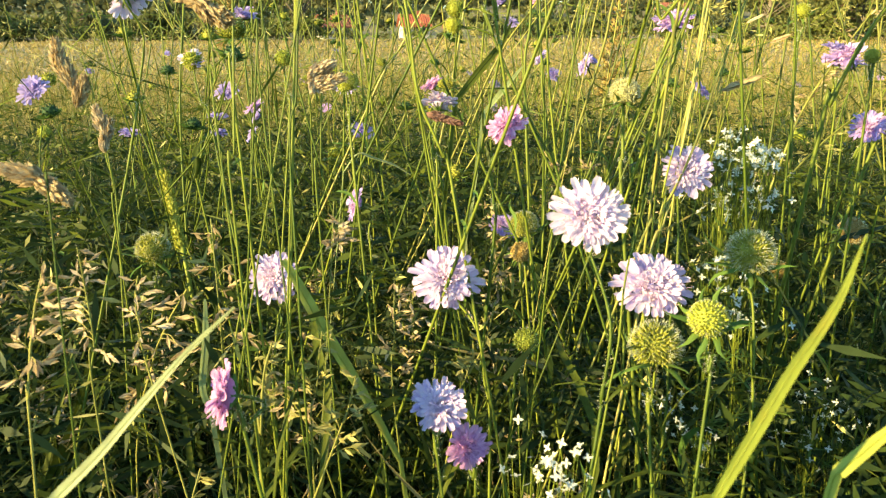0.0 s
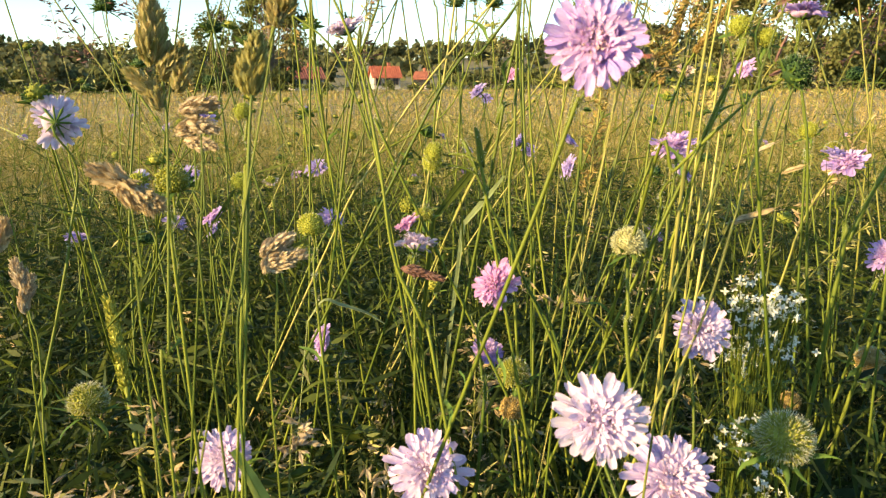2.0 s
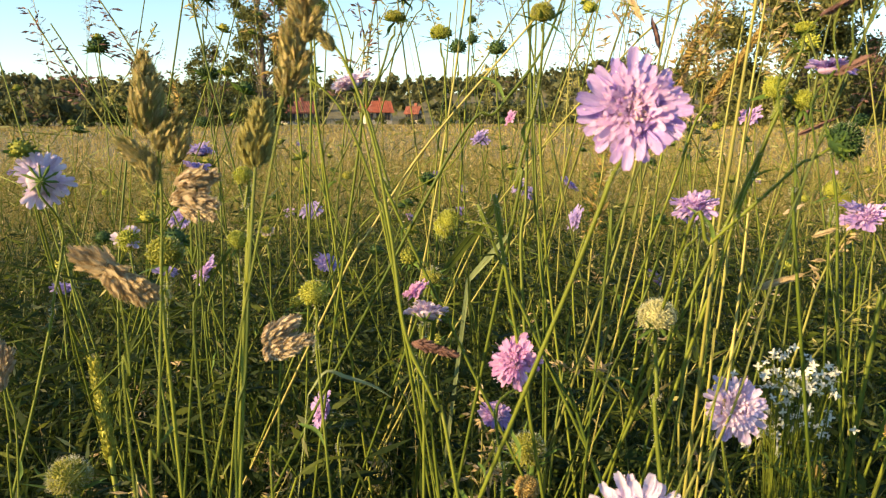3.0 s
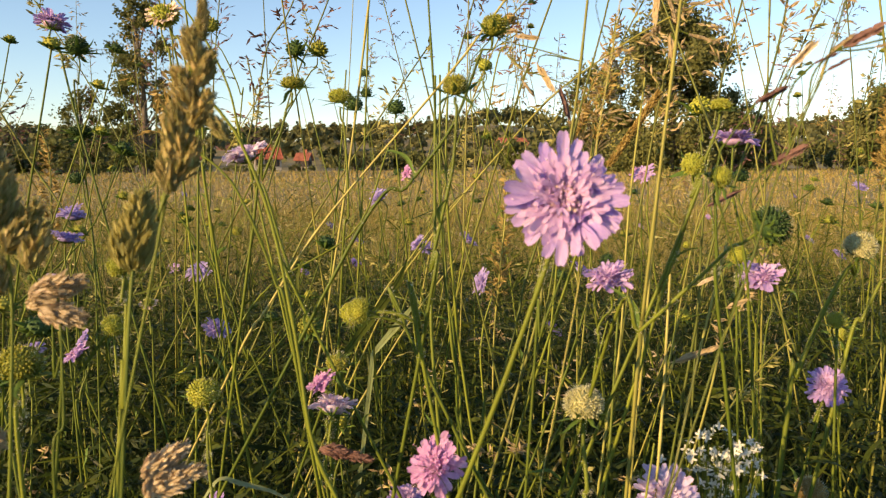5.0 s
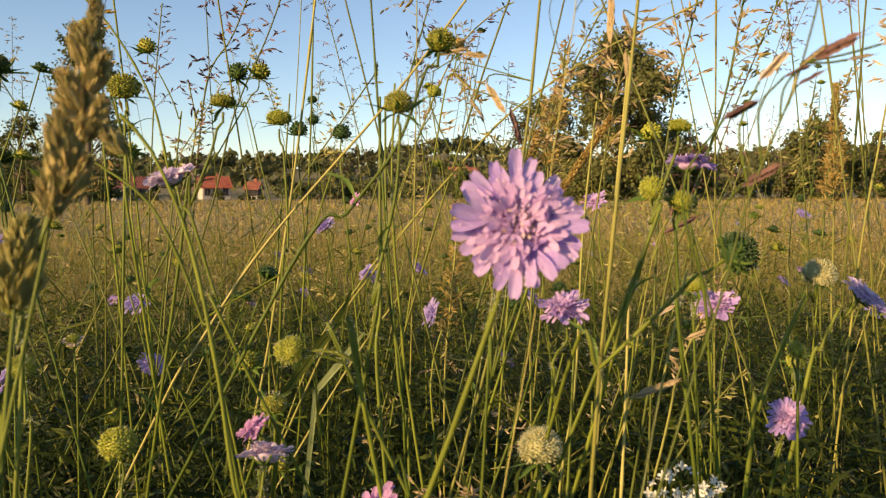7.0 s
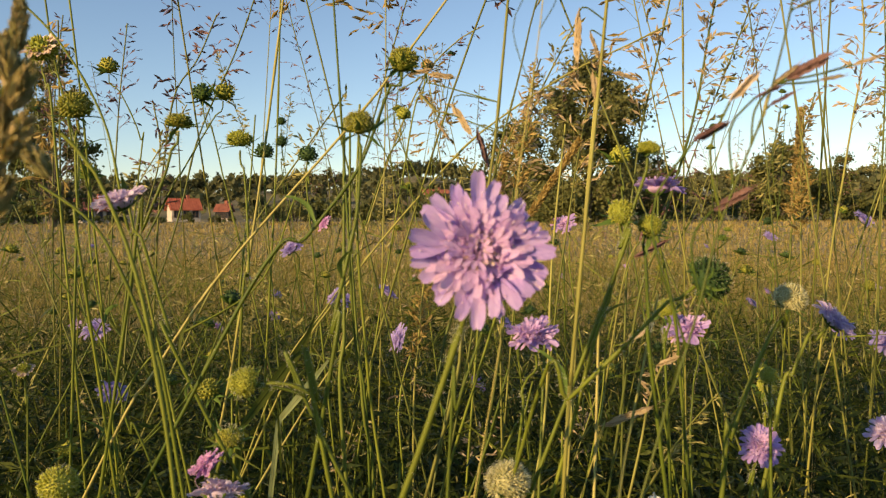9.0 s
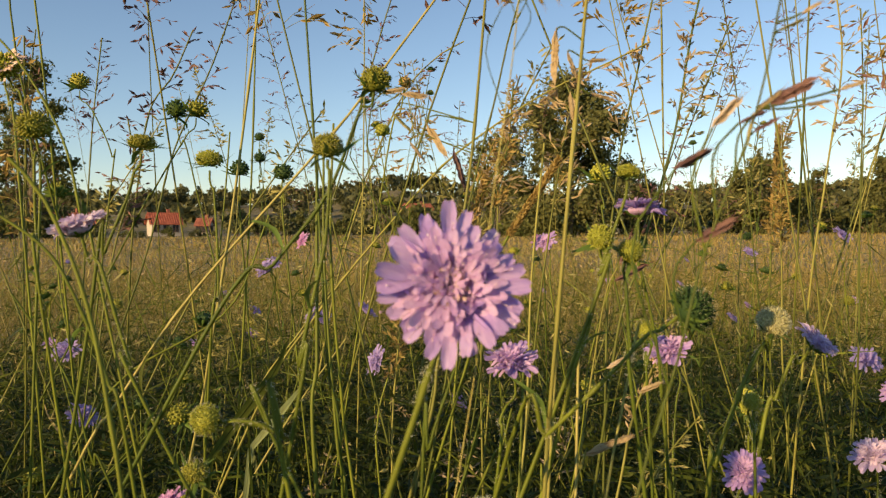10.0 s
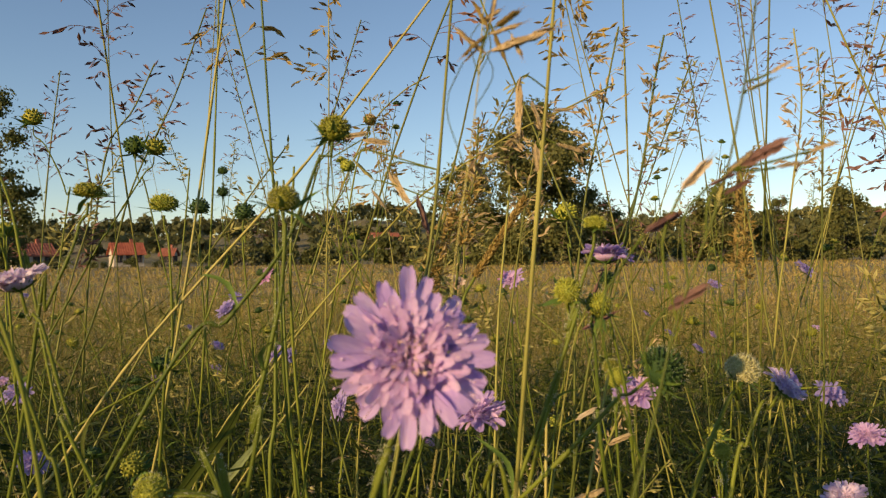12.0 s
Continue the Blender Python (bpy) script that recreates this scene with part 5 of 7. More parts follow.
seed_head((0.0509, 0.3246, 0.6540), (0.20, 0.08, 0.98), 0.0088, [(0.0472, 0.3255, 0.6471), (0.0381, 0.3276, 0.6238), (0.0243, 0.3314, 0.6049), (-0.0033, 0.3390, 0.5688)], SEED, "green seed head with spreading bracts against the sky", bracts=1.1)
seed_head((0.0350, 0.3098, 0.6339), (0.00, -0.18, 0.98), 0.0078, [(0.0353, 0.3095, 0.6270), (0.0341, 0.3093, 0.6112), (0.0317, 0.3097, 0.5997), (0.0273, 0.3104, 0.5796), (0.0249, 0.3104, 0.5594)], SEED, "bristly green seed head with long bracts", bracts=1.3, hairy=0.2)
seed_head((-0.0115, 0.3698, 0.6404), (0.09, 0.11, 0.99), 0.0085, [(-0.0136, 0.3702, 0.6326), (-0.0160, 0.3707, 0.6238), (-0.0230, 0.3723, 0.6062), (-0.0269, 0.3730, 0.5904)], SEED, "cup-shaped seed head on a jointed stem", bracts=1.1, tall=0.55)
seed_head((0.0094, 0.4372, 0.6421), (-0.01, -0.06, 1.00), 0.0111, [(0.0110, 0.4362, 0.6274), (0.0119, 0.4345, 0.5882), (0.0080, 0.4345, 0.5560)], SEED_YELLOW, "yellow-green flat-topped seed head", tall=0.65, bracts=1.0)
seed_head((0.0060, 0.5983, 0.6871), (0.14, 0.09, 0.99), 0.0131, [(0.0009, 0.5995, 0.6733), (-0.0194, 0.6048, 0.6389), (-0.0398, 0.6100, 0.6010)], SEED, "green seed head high above the grass", near=False)
seed_head((-0.0080, 0.7027, 0.7030), (-0.05, 0.16, 0.99), 0.0159, [(-0.0052, 0.7009, 0.6779), (0.0050, 0.6964, 0.6444)], SEED_DARK, "dark green seed head high above the grass", near=False)
seed_head((-0.0718, 0.7006, 0.7189), (-0.08, 0.06, 1.00), 0.0144, [(-0.0637, 0.6973, 0.6997), (-0.0509, 0.6920, 0.6675), (-0.0525, 0.6915, 0.6395)], SEED, "green seed head high above the grass", near=False)
seed_head((-0.0461, 0.4004, 0.6482), (-0.09, -0.14, 0.99), 0.0114, [(-0.0464, 0.4001, 0.6383), (-0.0460, 0.3990, 0.6116), (-0.0437, 0.3972, 0.5812)], SEED, "large round green seed head", bracts=1.0)
seed_head((0.0338, 0.6597, 0.6570), (0.02, 0.03, 1.00), 0.0135, [(0.0342, 0.6589, 0.6367), (0.0348, 0.6575, 0.6029)], SEED_DARK, "dark green seed head above the grass", near=False)
seed_head((0.0754, 0.9947, 0.6980), (0.02, 0.03, 1.00), 0.0143, [(0.0762, 0.9936, 0.6765), (0.0775, 0.9919, 0.6408)], SEED_DARK, "small dark seed head above the grass", near=False)
seed_head((0.0839, 1.0984, 0.7343), (0.02, 0.03, 1.00), 0.0131, [(0.0849, 1.0973, 0.7147), (0.0865, 1.0957, 0.6820)], SEED_DARK, "small dark seed head above the grass", near=False)
seed_head((0.0550, 0.5834, 0.6490), (0.11, 0.00, 0.99), 0.0118, [(0.0554, 0.5826, 0.6313), (0.0559, 0.5814, 0.6018)], SEED_DARK, "dark green seed head with short bracts", near=False)
seed_head((0.1390, 0.6068, 0.7123), (0.20, -0.03, 0.98), 0.0099, [(0.1358, 0.6072, 0.6943), (0.1241, 0.6093, 0.6485)], SEED_BROWN, "small brownish seed head", near=False)
seed_head((0.1628, 0.7670, 0.7022), (-0.14, -0.13, 0.98), 0.0141, [(0.1591, 0.7674, 0.6806), (0.1341, 0.7733, 0.6202)], SEED_YELLOW, "small yellow seed head", near=False)
seed_head((0.1126, 0.2967, 0.6281), (0.11, 0.00, 0.99), 0.0067, [(0.1113, 0.2969, 0.6199), (0.1049, 0.2983, 0.6016), (0.0973, 0.2998, 0.5772)], SEED_YELLOW, "flat yellow-green seed head", tall=0.55, bracts=1.1)
seed_head((-0.1367, 0.5806, 0.6829), (-0.14, 0.22, 0.97), 0.0141, [(-0.1366, 0.5788, 0.6618), (-0.1366, 0.5758, 0.6266)], SEED_DARK, "dark green seed head with spiky bracts")
seed_head((0.1927, 0.3417, 0.5503), (-0.17, -0.55, 0.82), 0.0070, [(0.1929, 0.3413, 0.5398), (0.1932, 0.3406, 0.5223)], SEED_YELLOW, "small yellow-green bud in the grass", bracts=0.6)
seed_head((-0.0063, 0.5623, 0.5111), (-0.34, -0.40, 0.85), 0.0128, [(-0.0060, 0.5615, 0.4918), (-0.0056, 0.5602, 0.4597)], SEED, "small round green bud in the shade", near=False)
seed_head((0.0022, 0.3713, 0.5370), (0.02, -0.30, 0.95), 0.0092, [(0.0007, 0.3714, 0.5288), (-0.0038, 0.3726, 0.5197)], SEED, "open green calyx on a bent stem", bracts=1.1, tall=0.5)
seed_head((0.2227, 0.3882, 0.4569), (0.21, -0.66, 0.72), 0.0147, [(0.2232, 0.3823, 0.4357), (0.2239, 0.3723, 0.4004)], SEED_BROWN, "brown fuzzy seed head", hairy=0.3)
seed_head((0.1919, 0.4017, 0.4307), (0.21, -0.66, 0.72), 0.0109, [(0.1925, 0.3973, 0.4150), (0.1933, 0.3899, 0.3887)], SEED_BROWN, "small brown bud in the grass", bracts=0.6)
seed_head((0.0088, 0.4967, 0.4707), (0.00, -0.36, 0.93), 0.0107, [(0.0095, 0.4924, 0.4553), (0.0105, 0.4851, 0.4295)], SEED, "small green bud in the grass", near=False)
seed_head((0.2833, 0.5452, 0.5474), (-0.13, -0.52, 0.85), 0.0122, [(0.2836, 0.5436, 0.5291), (0.2839, 0.5409, 0.4986)], SEED, "pale bristly bud in the grass", hairy=0.25)
seed_head((-0.0931, 0.6339, 0.4640), (-0.13, -0.52, 0.85), 0.0115, [(-0.0928, 0.6323, 0.4468), (-0.0925, 0.6298, 0.4182)], SEED_YELLOW, "small yellow bud in the grass", near=False)
seed_head((-0.0051, 0.6147, 0.5015), (-0.13, -0.52, 0.85), 0.0115, [(-0.0048, 0.6131, 0.4844), (-0.0044, 0.6106, 0.4558)], SEED, "small round green bud in grass", near=False)
seed_head((0.3204, 0.4915, 0.5129), (-0.13, -0.52, 0.85), 0.0113, [(0.3206, 0.4900, 0.4961), (0.3209, 0.4875, 0.4680)], SEED_YELLOW, "small yellow bud in the grass", near=False)
seed_head((0.2622, 0.4217, 0.5246), (-0.21, -0.57, 0.79), 0.0105, [(0.2626, 0.4218, 0.5089), (0.2632, 0.4219, 0.4828)], SEED_YELLOW, "small yellow-green bud in the grass")
seed_head((0.1803, 0.3883, 0.5705), (-0.38, -0.19, 0.90), 0.0092, [(0.1806, 0.3884, 0.5568), (0.1811, 0.3885, 0.5338)], SEED_YELLOW, "yellow-green bud on a short stalk")
seed_head((-0.3145, 0.8573, 0.6767), (0.01, 0.19, 0.98), 0.0206, [(-0.3119, 0.8519, 0.6497), (-0.2842, 0.8363, 0.5764)], SEED_DARK, "dark seed head against the sky", near=False)
seed_head((0.2373, 0.5218, 0.6467), (0.01, 0.09, 1.00), 0.0138, [(0.2377, 0.5178, 0.6264), (0.2383, 0.5111, 0.5926)], SEED_YELLOW, "yellow-green seed head on thin stem", near=False)

# cocksfoot and other dense seed grasses
cocksfoot([(-0.0274, 0.2386, 0.6402), (-0.0291, 0.2381, 0.6308), (-0.0331, 0.2369, 0.6111), (-0.0363, 0.2367, 0.6012), (-0.0386, 0.2358, 0.5873)], [((-0.0274, 0.2383, 0.6370), (0.08, 0.08, 0.99), 0.0038, 0.0013), ((-0.0291, 0.2381, 0.6316), (-0.19, 0.04, 0.98), 0.0030, 0.0020), ((-0.0275, 0.2374, 0.6279), (0.39, 0.01, 0.92), 0.0030, 0.0018), ((-0.0307, 0.2377, 0.6239), (-0.27, 0.06, 0.96), 0.0036, 0.0024), ((-0.0285, 0.2369, 0.6204), (0.50, -0.03, 0.87), 0.0032, 0.0020), ((-0.0251, 0.2358, 0.6179), (-0.60, 0.22, 0.77), 0.0028, 0.0014), ((-0.0324, 0.2374, 0.6165), (-0.07, 0.12, 0.99), 0.0040, 0.0027), ((-0.0311, 0.2366, 0.6115), (0.46, -0.01, 0.89), 0.0034, 0.0022), ((-0.0341, 0.2370, 0.6096), (0.03, 0.10, 1.00), 0.0034, 0.0022)], 0.00026, "tall tan cocksfoot head close to the eye", HUSK_MIX, 51)
cocksfoot([(-0.0422, 0.2538, 0.6039), (-0.0441, 0.2531, 0.5934), (-0.0456, 0.2521, 0.5802), (-0.0473, 0.2507, 0.5625), (-0.0486, 0.2496, 0.5490)], [((-0.0429, 0.2535, 0.6000), (0.12, 0.07, 0.99), 0.0040, 0.0031), ((-0.0443, 0.2533, 0.5945), (0.12, 0.07, 0.99), 0.0044, 0.0042)], 0.00036, "stubby green-tan cocksfoot head", HUSK_GREEN, 52)
cocksfoot([(-0.0707, 0.2584, 0.6149), (-0.0691, 0.2558, 0.6017), (-0.0671, 0.2527, 0.5864), (-0.0671, 0.2480, 0.5628), (-0.0679, 0.2404, 0.5240), (-0.0682, 0.2355, 0.4987)], [((-0.0708, 0.2576, 0.6108), (-0.09, 0.20, 0.98), 0.0051, 0.0028), ((-0.0704, 0.2562, 0.6038), (0.11, 0.19, 0.98), 0.0057, 0.0042), ((-0.0656, 0.2549, 0.5982), (0.54, 0.14, 0.83), 0.0048, 0.0028), ((-0.0628, 0.2541, 0.5948), (0.30, 0.17, 0.94), 0.0042, 0.0025), ((-0.0734, 0.2543, 0.5934), (-0.75, 0.16, 0.64), 0.0040, 0.0025), ((-0.0699, 0.2535, 0.5899), (-0.26, 0.20, 0.94), 0.0037, 0.0025)], 0.00037, "loose tan cocksfoot head", HUSK_MIX, 53)
cocksfoot([(-0.0701, 0.2298, 0.5732), (-0.0695, 0.2284, 0.5664), (-0.0672, 0.2249, 0.5490), (-0.0663, 0.2200, 0.5243)], [((-0.0739, 0.2296, 0.5714), (-0.93, 0.11, 0.36), 0.0045, 0.0028), ((-0.0689, 0.2287, 0.5676), (0.77, -0.15, -0.62), 0.0053, 0.0030), ((-0.0657, 0.2283, 0.5664), (0.93, -0.11, -0.35), 0.0033, 0.0023)], 0.00025, "drooping tan cocksfoot head", HUSK, 54)
cocksfoot([(-0.0600, 0.2528, 0.5885), (-0.0584, 0.2518, 0.5836), (-0.0575, 0.2476, 0.5628), (-0.0569, 0.2400, 0.5239)], [((-0.0593, 0.2525, 0.5871), (0.98, -0.00, 0.21), 0.0045, 0.0025), ((-0.0580, 0.2515, 0.5822), (0.97, -0.09, -0.24), 0.0037, 0.0020)], 0.00028, "rosy cocksfoot tuft among stems", HUSK_PINK, 55)
cocksfoot([(-0.0396, 0.2547, 0.5507), (-0.0404, 0.2533, 0.5434), (-0.0412, 0.2487, 0.5200), (-0.0418, 0.2435, 0.4934)], [((-0.0411, 0.2543, 0.5485), (0.85, 0.07, 0.52), 0.0045, 0.0027), ((-0.0389, 0.2535, 0.5449), (0.95, 0.02, 0.31), 0.0054, 0.0027), ((-0.0427, 0.2535, 0.5442), (0.46, 0.15, 0.88), 0.0030, 0.0021)], 0.00029, "rosy-brown cocksfoot tuft among stems", HUSK_PINK, 56)
cocksfoot([(-0.1447, 0.3159, 0.5278), (-0.1429, 0.3135, 0.5163), (-0.1402, 0.3097, 0.4972), (-0.1386, 0.3040, 0.4685)], [((-0.1448, 0.3155, 0.5259), (-0.28, 0.20, 0.94), 0.0051, 0.0027), ((-0.1423, 0.3145, 0.5211), (0.30, 0.17, 0.94), 0.0047, 0.0025), ((-0.1435, 0.3136, 0.5163), (0.01, 0.19, 0.98), 0.0035, 0.0021)], 0.00032, "small rosy cocksfoot head", HUSK_PINK, 57)
cocksfoot([(-0.0683, 0.2833, 0.5826), (-0.0691, 0.2827, 0.5748), (-0.0692, 0.2814, 0.5619), (-0.0695, 0.2791, 0.5383)], [((-0.0702, 0.2835, 0.5800), (0.92, -0.18, 0.34), 0.0052, 0.0026), ((-0.0678, 0.2825, 0.5755), (0.95, -0.24, -0.22), 0.0047, 0.0021)], 0.00034, "rosy cocksfoot tuft close to the eye", HUSK_PINK, 58)
cocksfoot([(-0.1628, 0.3438, 0.5526), (-0.1578, 0.3396, 0.5381), (-0.1516, 0.3314, 0.5089), (-0.1455, 0.3191, 0.4651)], [((-0.1724, 0.3431, 0.5503), (-0.19, 0.27, 0.94), 0.0076, 0.0035), ((-0.1679, 0.3411, 0.5429), (-0.28, 0.26, 0.92), 0.0066, 0.0035), ((-0.1629, 0.3390, 0.5356), (0.29, 0.26, 0.92), 0.0061, 0.0035)], 0.00033, "tan cocksfoot head among the stems", HUSK, 59)
cocksfoot([(-0.1081, 0.1908, 0.5264), (-0.1037, 0.1892, 0.5208), (-0.1009, 0.1837, 0.5012)], [((-0.1088, 0.1906, 0.5257), (-0.98, 0.06, 0.21), 0.0049, 0.0029), ((-0.1023, 0.1896, 0.5222), (0.81, -0.16, -0.56), 0.0052, 0.0026)], 0.00024, "tan cocksfoot head at the edge", HUSK, 61)
spike((-0.1707, 0.4482, 0.4799), (-0.1545, 0.4197, 0.4388), 0.0058, [(-0.1453, 0.4021, 0.4215)], "green timothy spike standing upright", SEED, 63)
spike((0.5689, 0.7315, 0.7191), (0.5589, 0.7307, 0.6074), 0.0070, [(0.5525, 0.7295, 0.5157)], "dense golden-brown grass spike", HUSK_GOLD, 64, "meadow_grass", 0.0007)
spike((0.1899, 0.4832, 0.6513), (0.1630, 0.4903, 0.6102), 0.0035, [(0.1465, 0.4939, 0.5614)], "dense golden-brown grass spike", HUSK_GOLD, 65, "meadow_grass", 0.0007)
spike((0.2050, 0.6267, 0.6543), (0.1853, 0.6154, 0.5924), 0.0050, [(0.1732, 0.6029, 0.5264)], "dense golden-brown grass spike", HUSK_GOLD, 66, "meadow_grass", 0.0007)
cocksfoot([(0.0064, 0.3040, 0.5263), (0.0003, 0.3046, 0.5277), (-0.0033, 0.3027, 0.5174), (-0.0020, 0.2982, 0.4948)], [((-0.0020, 0.3047, 0.5281), (0.97, -0.08, -0.22), 0.0050, 0.0019), ((0.0041, 0.3041, 0.5263), (0.96, -0.09, -0.27), 0.0034, 0.0015)], 0.00025, "narrow brown seed tuft among stems", HUSK_PURPLE, 67)

# brome with single hanging spikelets
brome([(0.1047, 0.2302, 0.6756), (0.1002, 0.2307, 0.6493), (0.0958, 0.2315, 0.6311), (0.0912, 0.2325, 0.6190), (0.0867, 0.2335, 0.6069), (0.0826, 0.2343, 0.5907), (0.0775, 0.2353, 0.5745), (0.0739, 0.2360, 0.5622)],
      [(0.06, (0.1004, 0.2306, 0.6473), (0.1052, 0.2291, 0.6495), HUSK_GREEN),
       (0.02, (0.1043, 0.2294, 0.6503), (0.1082, 0.2282, 0.6525), HUSK),
       (0.22, (0.0987, 0.2306, 0.6346), (0.1075, 0.2280, 0.6391), HUSK_PURPLE),
       (0.20, (0.0958, 0.2315, 0.6326), (0.1012, 0.2299, 0.6372), HUSK),
       (0.24, (0.0934, 0.2322, 0.6311), (0.0984, 0.2307, 0.6333), HUSK_PURPLE),
       (0.24, (0.0958, 0.2314, 0.6295), (0.1006, 0.2300, 0.6323), HUSK_PURPLE),
       (0.30, (0.0890, 0.2336, 0.6303), (0.0944, 0.2321, 0.6364), HUSK_PINK),
       (0.34, (0.0826, 0.2354, 0.6231), (0.0893, 0.2334, 0.6271), HUSK_PURPLE),
       (0.22, (0.1045, 0.2288, 0.6341), (0.1093, 0.2272, 0.6351), HUSK),
       (0.30, (0.0945, 0.2317, 0.6271), (0.0958, 0.2315, 0.6321), HUSK_GREEN),
       (0.22, (0.1103, 0.2270, 0.6369), (0.1155, 0.2254, 0.6386), HUSK),
       (0.42, (0.0858, 0.2339, 0.6107), (0.0933, 0.2317, 0.6147), HUSK_PURPLE)], 0.00021, "brome stalk with purple and straw spikelets")
brome([(0.1076, 0.3018, 0.7177), (0.0999, 0.3016, 0.6444), (0.0974, 0.3016, 0.6215), (0.0944, 0.3015, 0.5925), (0.0913, 0.3014, 0.5619), (0.0894, 0.3011, 0.5372)],
      [(0.10, (0.0952, 0.3039, 0.6658), (0.0942, 0.3037, 0.6506), HUSK),
       (0.10, (0.0980, 0.3028, 0.6600), (0.1005, 0.3017, 0.6520), HUSK),
       (0.12, (0.0985, 0.3022, 0.6490), (0.0993, 0.3017, 0.6406), HUSK),
       (0.10, (0.1030, 0.3011, 0.6578), (0.1081, 0.2995, 0.6578), HUSK),
       (0.15, (0.1036, 0.3006, 0.6490), (0.1109, 0.2982, 0.6466), HUSK)], 0.00050, "pale bright straw stalk with hanging spikelets")
brome([(0.0976, 0.3478, 0.7392), (0.0902, 0.3474, 0.6622), (0.0857, 0.3475, 0.6237), (0.0766, 0.3487, 0.5742), (0.0652, 0.3505, 0.5225)],
      [(0.20, (0.0638, 0.3555, 0.6504), (0.0698, 0.3533, 0.6439), HUSK_GREEN),
       (0.25, (0.0689, 0.3535, 0.6412), (0.0732, 0.3519, 0.6347), HUSK),
       (0.20, (0.0665, 0.3549, 0.6568), (0.0753, 0.3520, 0.6553), HUSK),
       (0.25, (0.0742, 0.3520, 0.6467), (0.0802, 0.3497, 0.6356), HUSK)], 0.00048, "green brome stalk with drooping spikelets")
brome([(0.1249, 0.3701, 0.7261), (0.1125, 0.3726, 0.6849), (0.1072, 0.3735, 0.6623), (0.0977, 0.3752, 0.6252), (0.0902, 0.3762, 0.5860), (0.0835, 0.3766, 0.5365)],
      [(0.05, (0.1135, 0.3724, 0.6870), (0.1165, 0.3716, 0.6921), HUSK_GREEN),
       (0.40, (0.0921, 0.3776, 0.6417), (0.0958, 0.3759, 0.6272), HUSK_PURPLE),
       (0.20, (0.0679, 0.3862, 0.6625), (0.0768, 0.3834, 0.6641), HUSK)], 0.00035, "thin green brome stalk with spikelets")
brome([(0.0643, 0.2546, 0.6748), (0.0634, 0.2550, 0.6707), (0.0613, 0.2562, 0.6460), (0.0572, 0.2582, 0.6150), (0.0531, 0.2604, 0.5757)],
      [(0.20, (0.0633, 0.2553, 0.6568), (0.0575, 0.2574, 0.6620), HUSK),
       (0.20, (0.0638, 0.2550, 0.6604), (0.0700, 0.2526, 0.6624), HUSK),
       (0.22, (0.0676, 0.2535, 0.6603), (0.0695, 0.2529, 0.6557), HUSK),
       (0.20, (0.0623, 0.2555, 0.6625), (0.0662, 0.2540, 0.6650), HUSK),
       (0.20, (0.0630, 0.2552, 0.6600), (0.0588, 0.2568, 0.6558), HUSK_GOLD),
       (0.20, (0.0636, 0.2550, 0.6612), (0.0610, 0.2560, 0.6668), HUSK_GOLD),
       (0.20, (0.0645, 0.2547, 0.6606), (0.0668, 0.2539, 0.6552), HUSK_GOLD),
       (0.20, (0.0648, 0.2546, 0.6614), (0.0696, 0.2530, 0.6652), HUSK_GOLD),
       (0.20, (0.0640, 0.2549, 0.6622), (0.0652, 0.2545, 0.6684), HUSK),
       (0.22, (0.0594, 0.2568, 0.6553), (0.0623, 0.2556, 0.6583), HUSK),
       (0.20, (0.0642, 0.2549, 0.6573), (0.0753, 0.2505, 0.6615), HUSK)], 0.00013, "straw brome spikelets close to the eye", pedicel=0.00010, material=STRAW_STEM)
brome([(0.1420, 0.3495, 0.5995), (0.1381, 0.3505, 0.5906), (0.1329, 0.3512, 0.5628), (0.1277, 0.3517, 0.5310), (0.1236, 0.3524, 0.5148)],
      [(0.02, (0.1410, 0.3497, 0.5950), (0.1534, 0.3459, 0.6014), HUSK_PURPLE),
       (0.50, (0.1377, 0.3497, 0.5648), (0.1453, 0.3474, 0.5687), HUSK_PINK),
       (0.50, (0.1479, 0.3461, 0.5564), (0.1565, 0.3434, 0.5597), HUSK),
       (0.75, (0.1296, 0.3512, 0.5350), (0.1477, 0.3456, 0.5419), HUSK),
       (0.02, (0.1430, 0.3493, 0.6005), (0.1469, 0.3484, 0.6114), HUSK_PURPLE)], 0.00028, "thin brome shoot with few spikelets")

# fine-headed grasses
panicle([(0.1961, 0.4092, 0.6958), (0.1767, 0.4151, 0.6858), (0.1513, 0.4228, 0.6734), (0.1185, 0.4325, 0.6509), (0.0989, 0.4382, 0.6321), (0.0548, 0.4504, 0.5781), (0.0177, 0.4600, 0.5128)], 0.00045, 0.0833, 0.0151, 26, 0.0056, "airy grass stalk with a fine seed head", HUSK, 71, droop=0.5)
panicle([(0.0053, 0.9164, 0.8172), (-0.0145, 0.9211, 0.7715), (-0.0369, 0.9271, 0.7372), (-0.0489, 0.9285, 0.6685), (-0.0588, 0.9280, 0.5654)], 0.00092, 0.1147, 0.0401, 22, 0.0092, "airy grass stalk with a fine seed head", HUSK_PURPLE, 72)
panicle([(-0.0877, 0.9991, 0.8223), (-0.0979, 0.9992, 0.7337), (-0.1053, 0.9980, 0.6359), (-0.1131, 0.9961, 0.5137)], 0.00086, 0.1224, 0.0489, 26, 0.0073, "airy grass stalk with a fine seed head", HUSK_PURPLE, 73)
panicle([(-0.1545, 1.0209, 0.8319), (-0.1646, 1.0211, 0.7464), (-0.1697, 1.0179, 0.6119), (-0.1705, 1.0138, 0.4896)], 0.00086, 0.1468, 0.0428, 24, 0.0073, "airy grass stalk with a fine seed head", HUSK_PURPLE, 74)
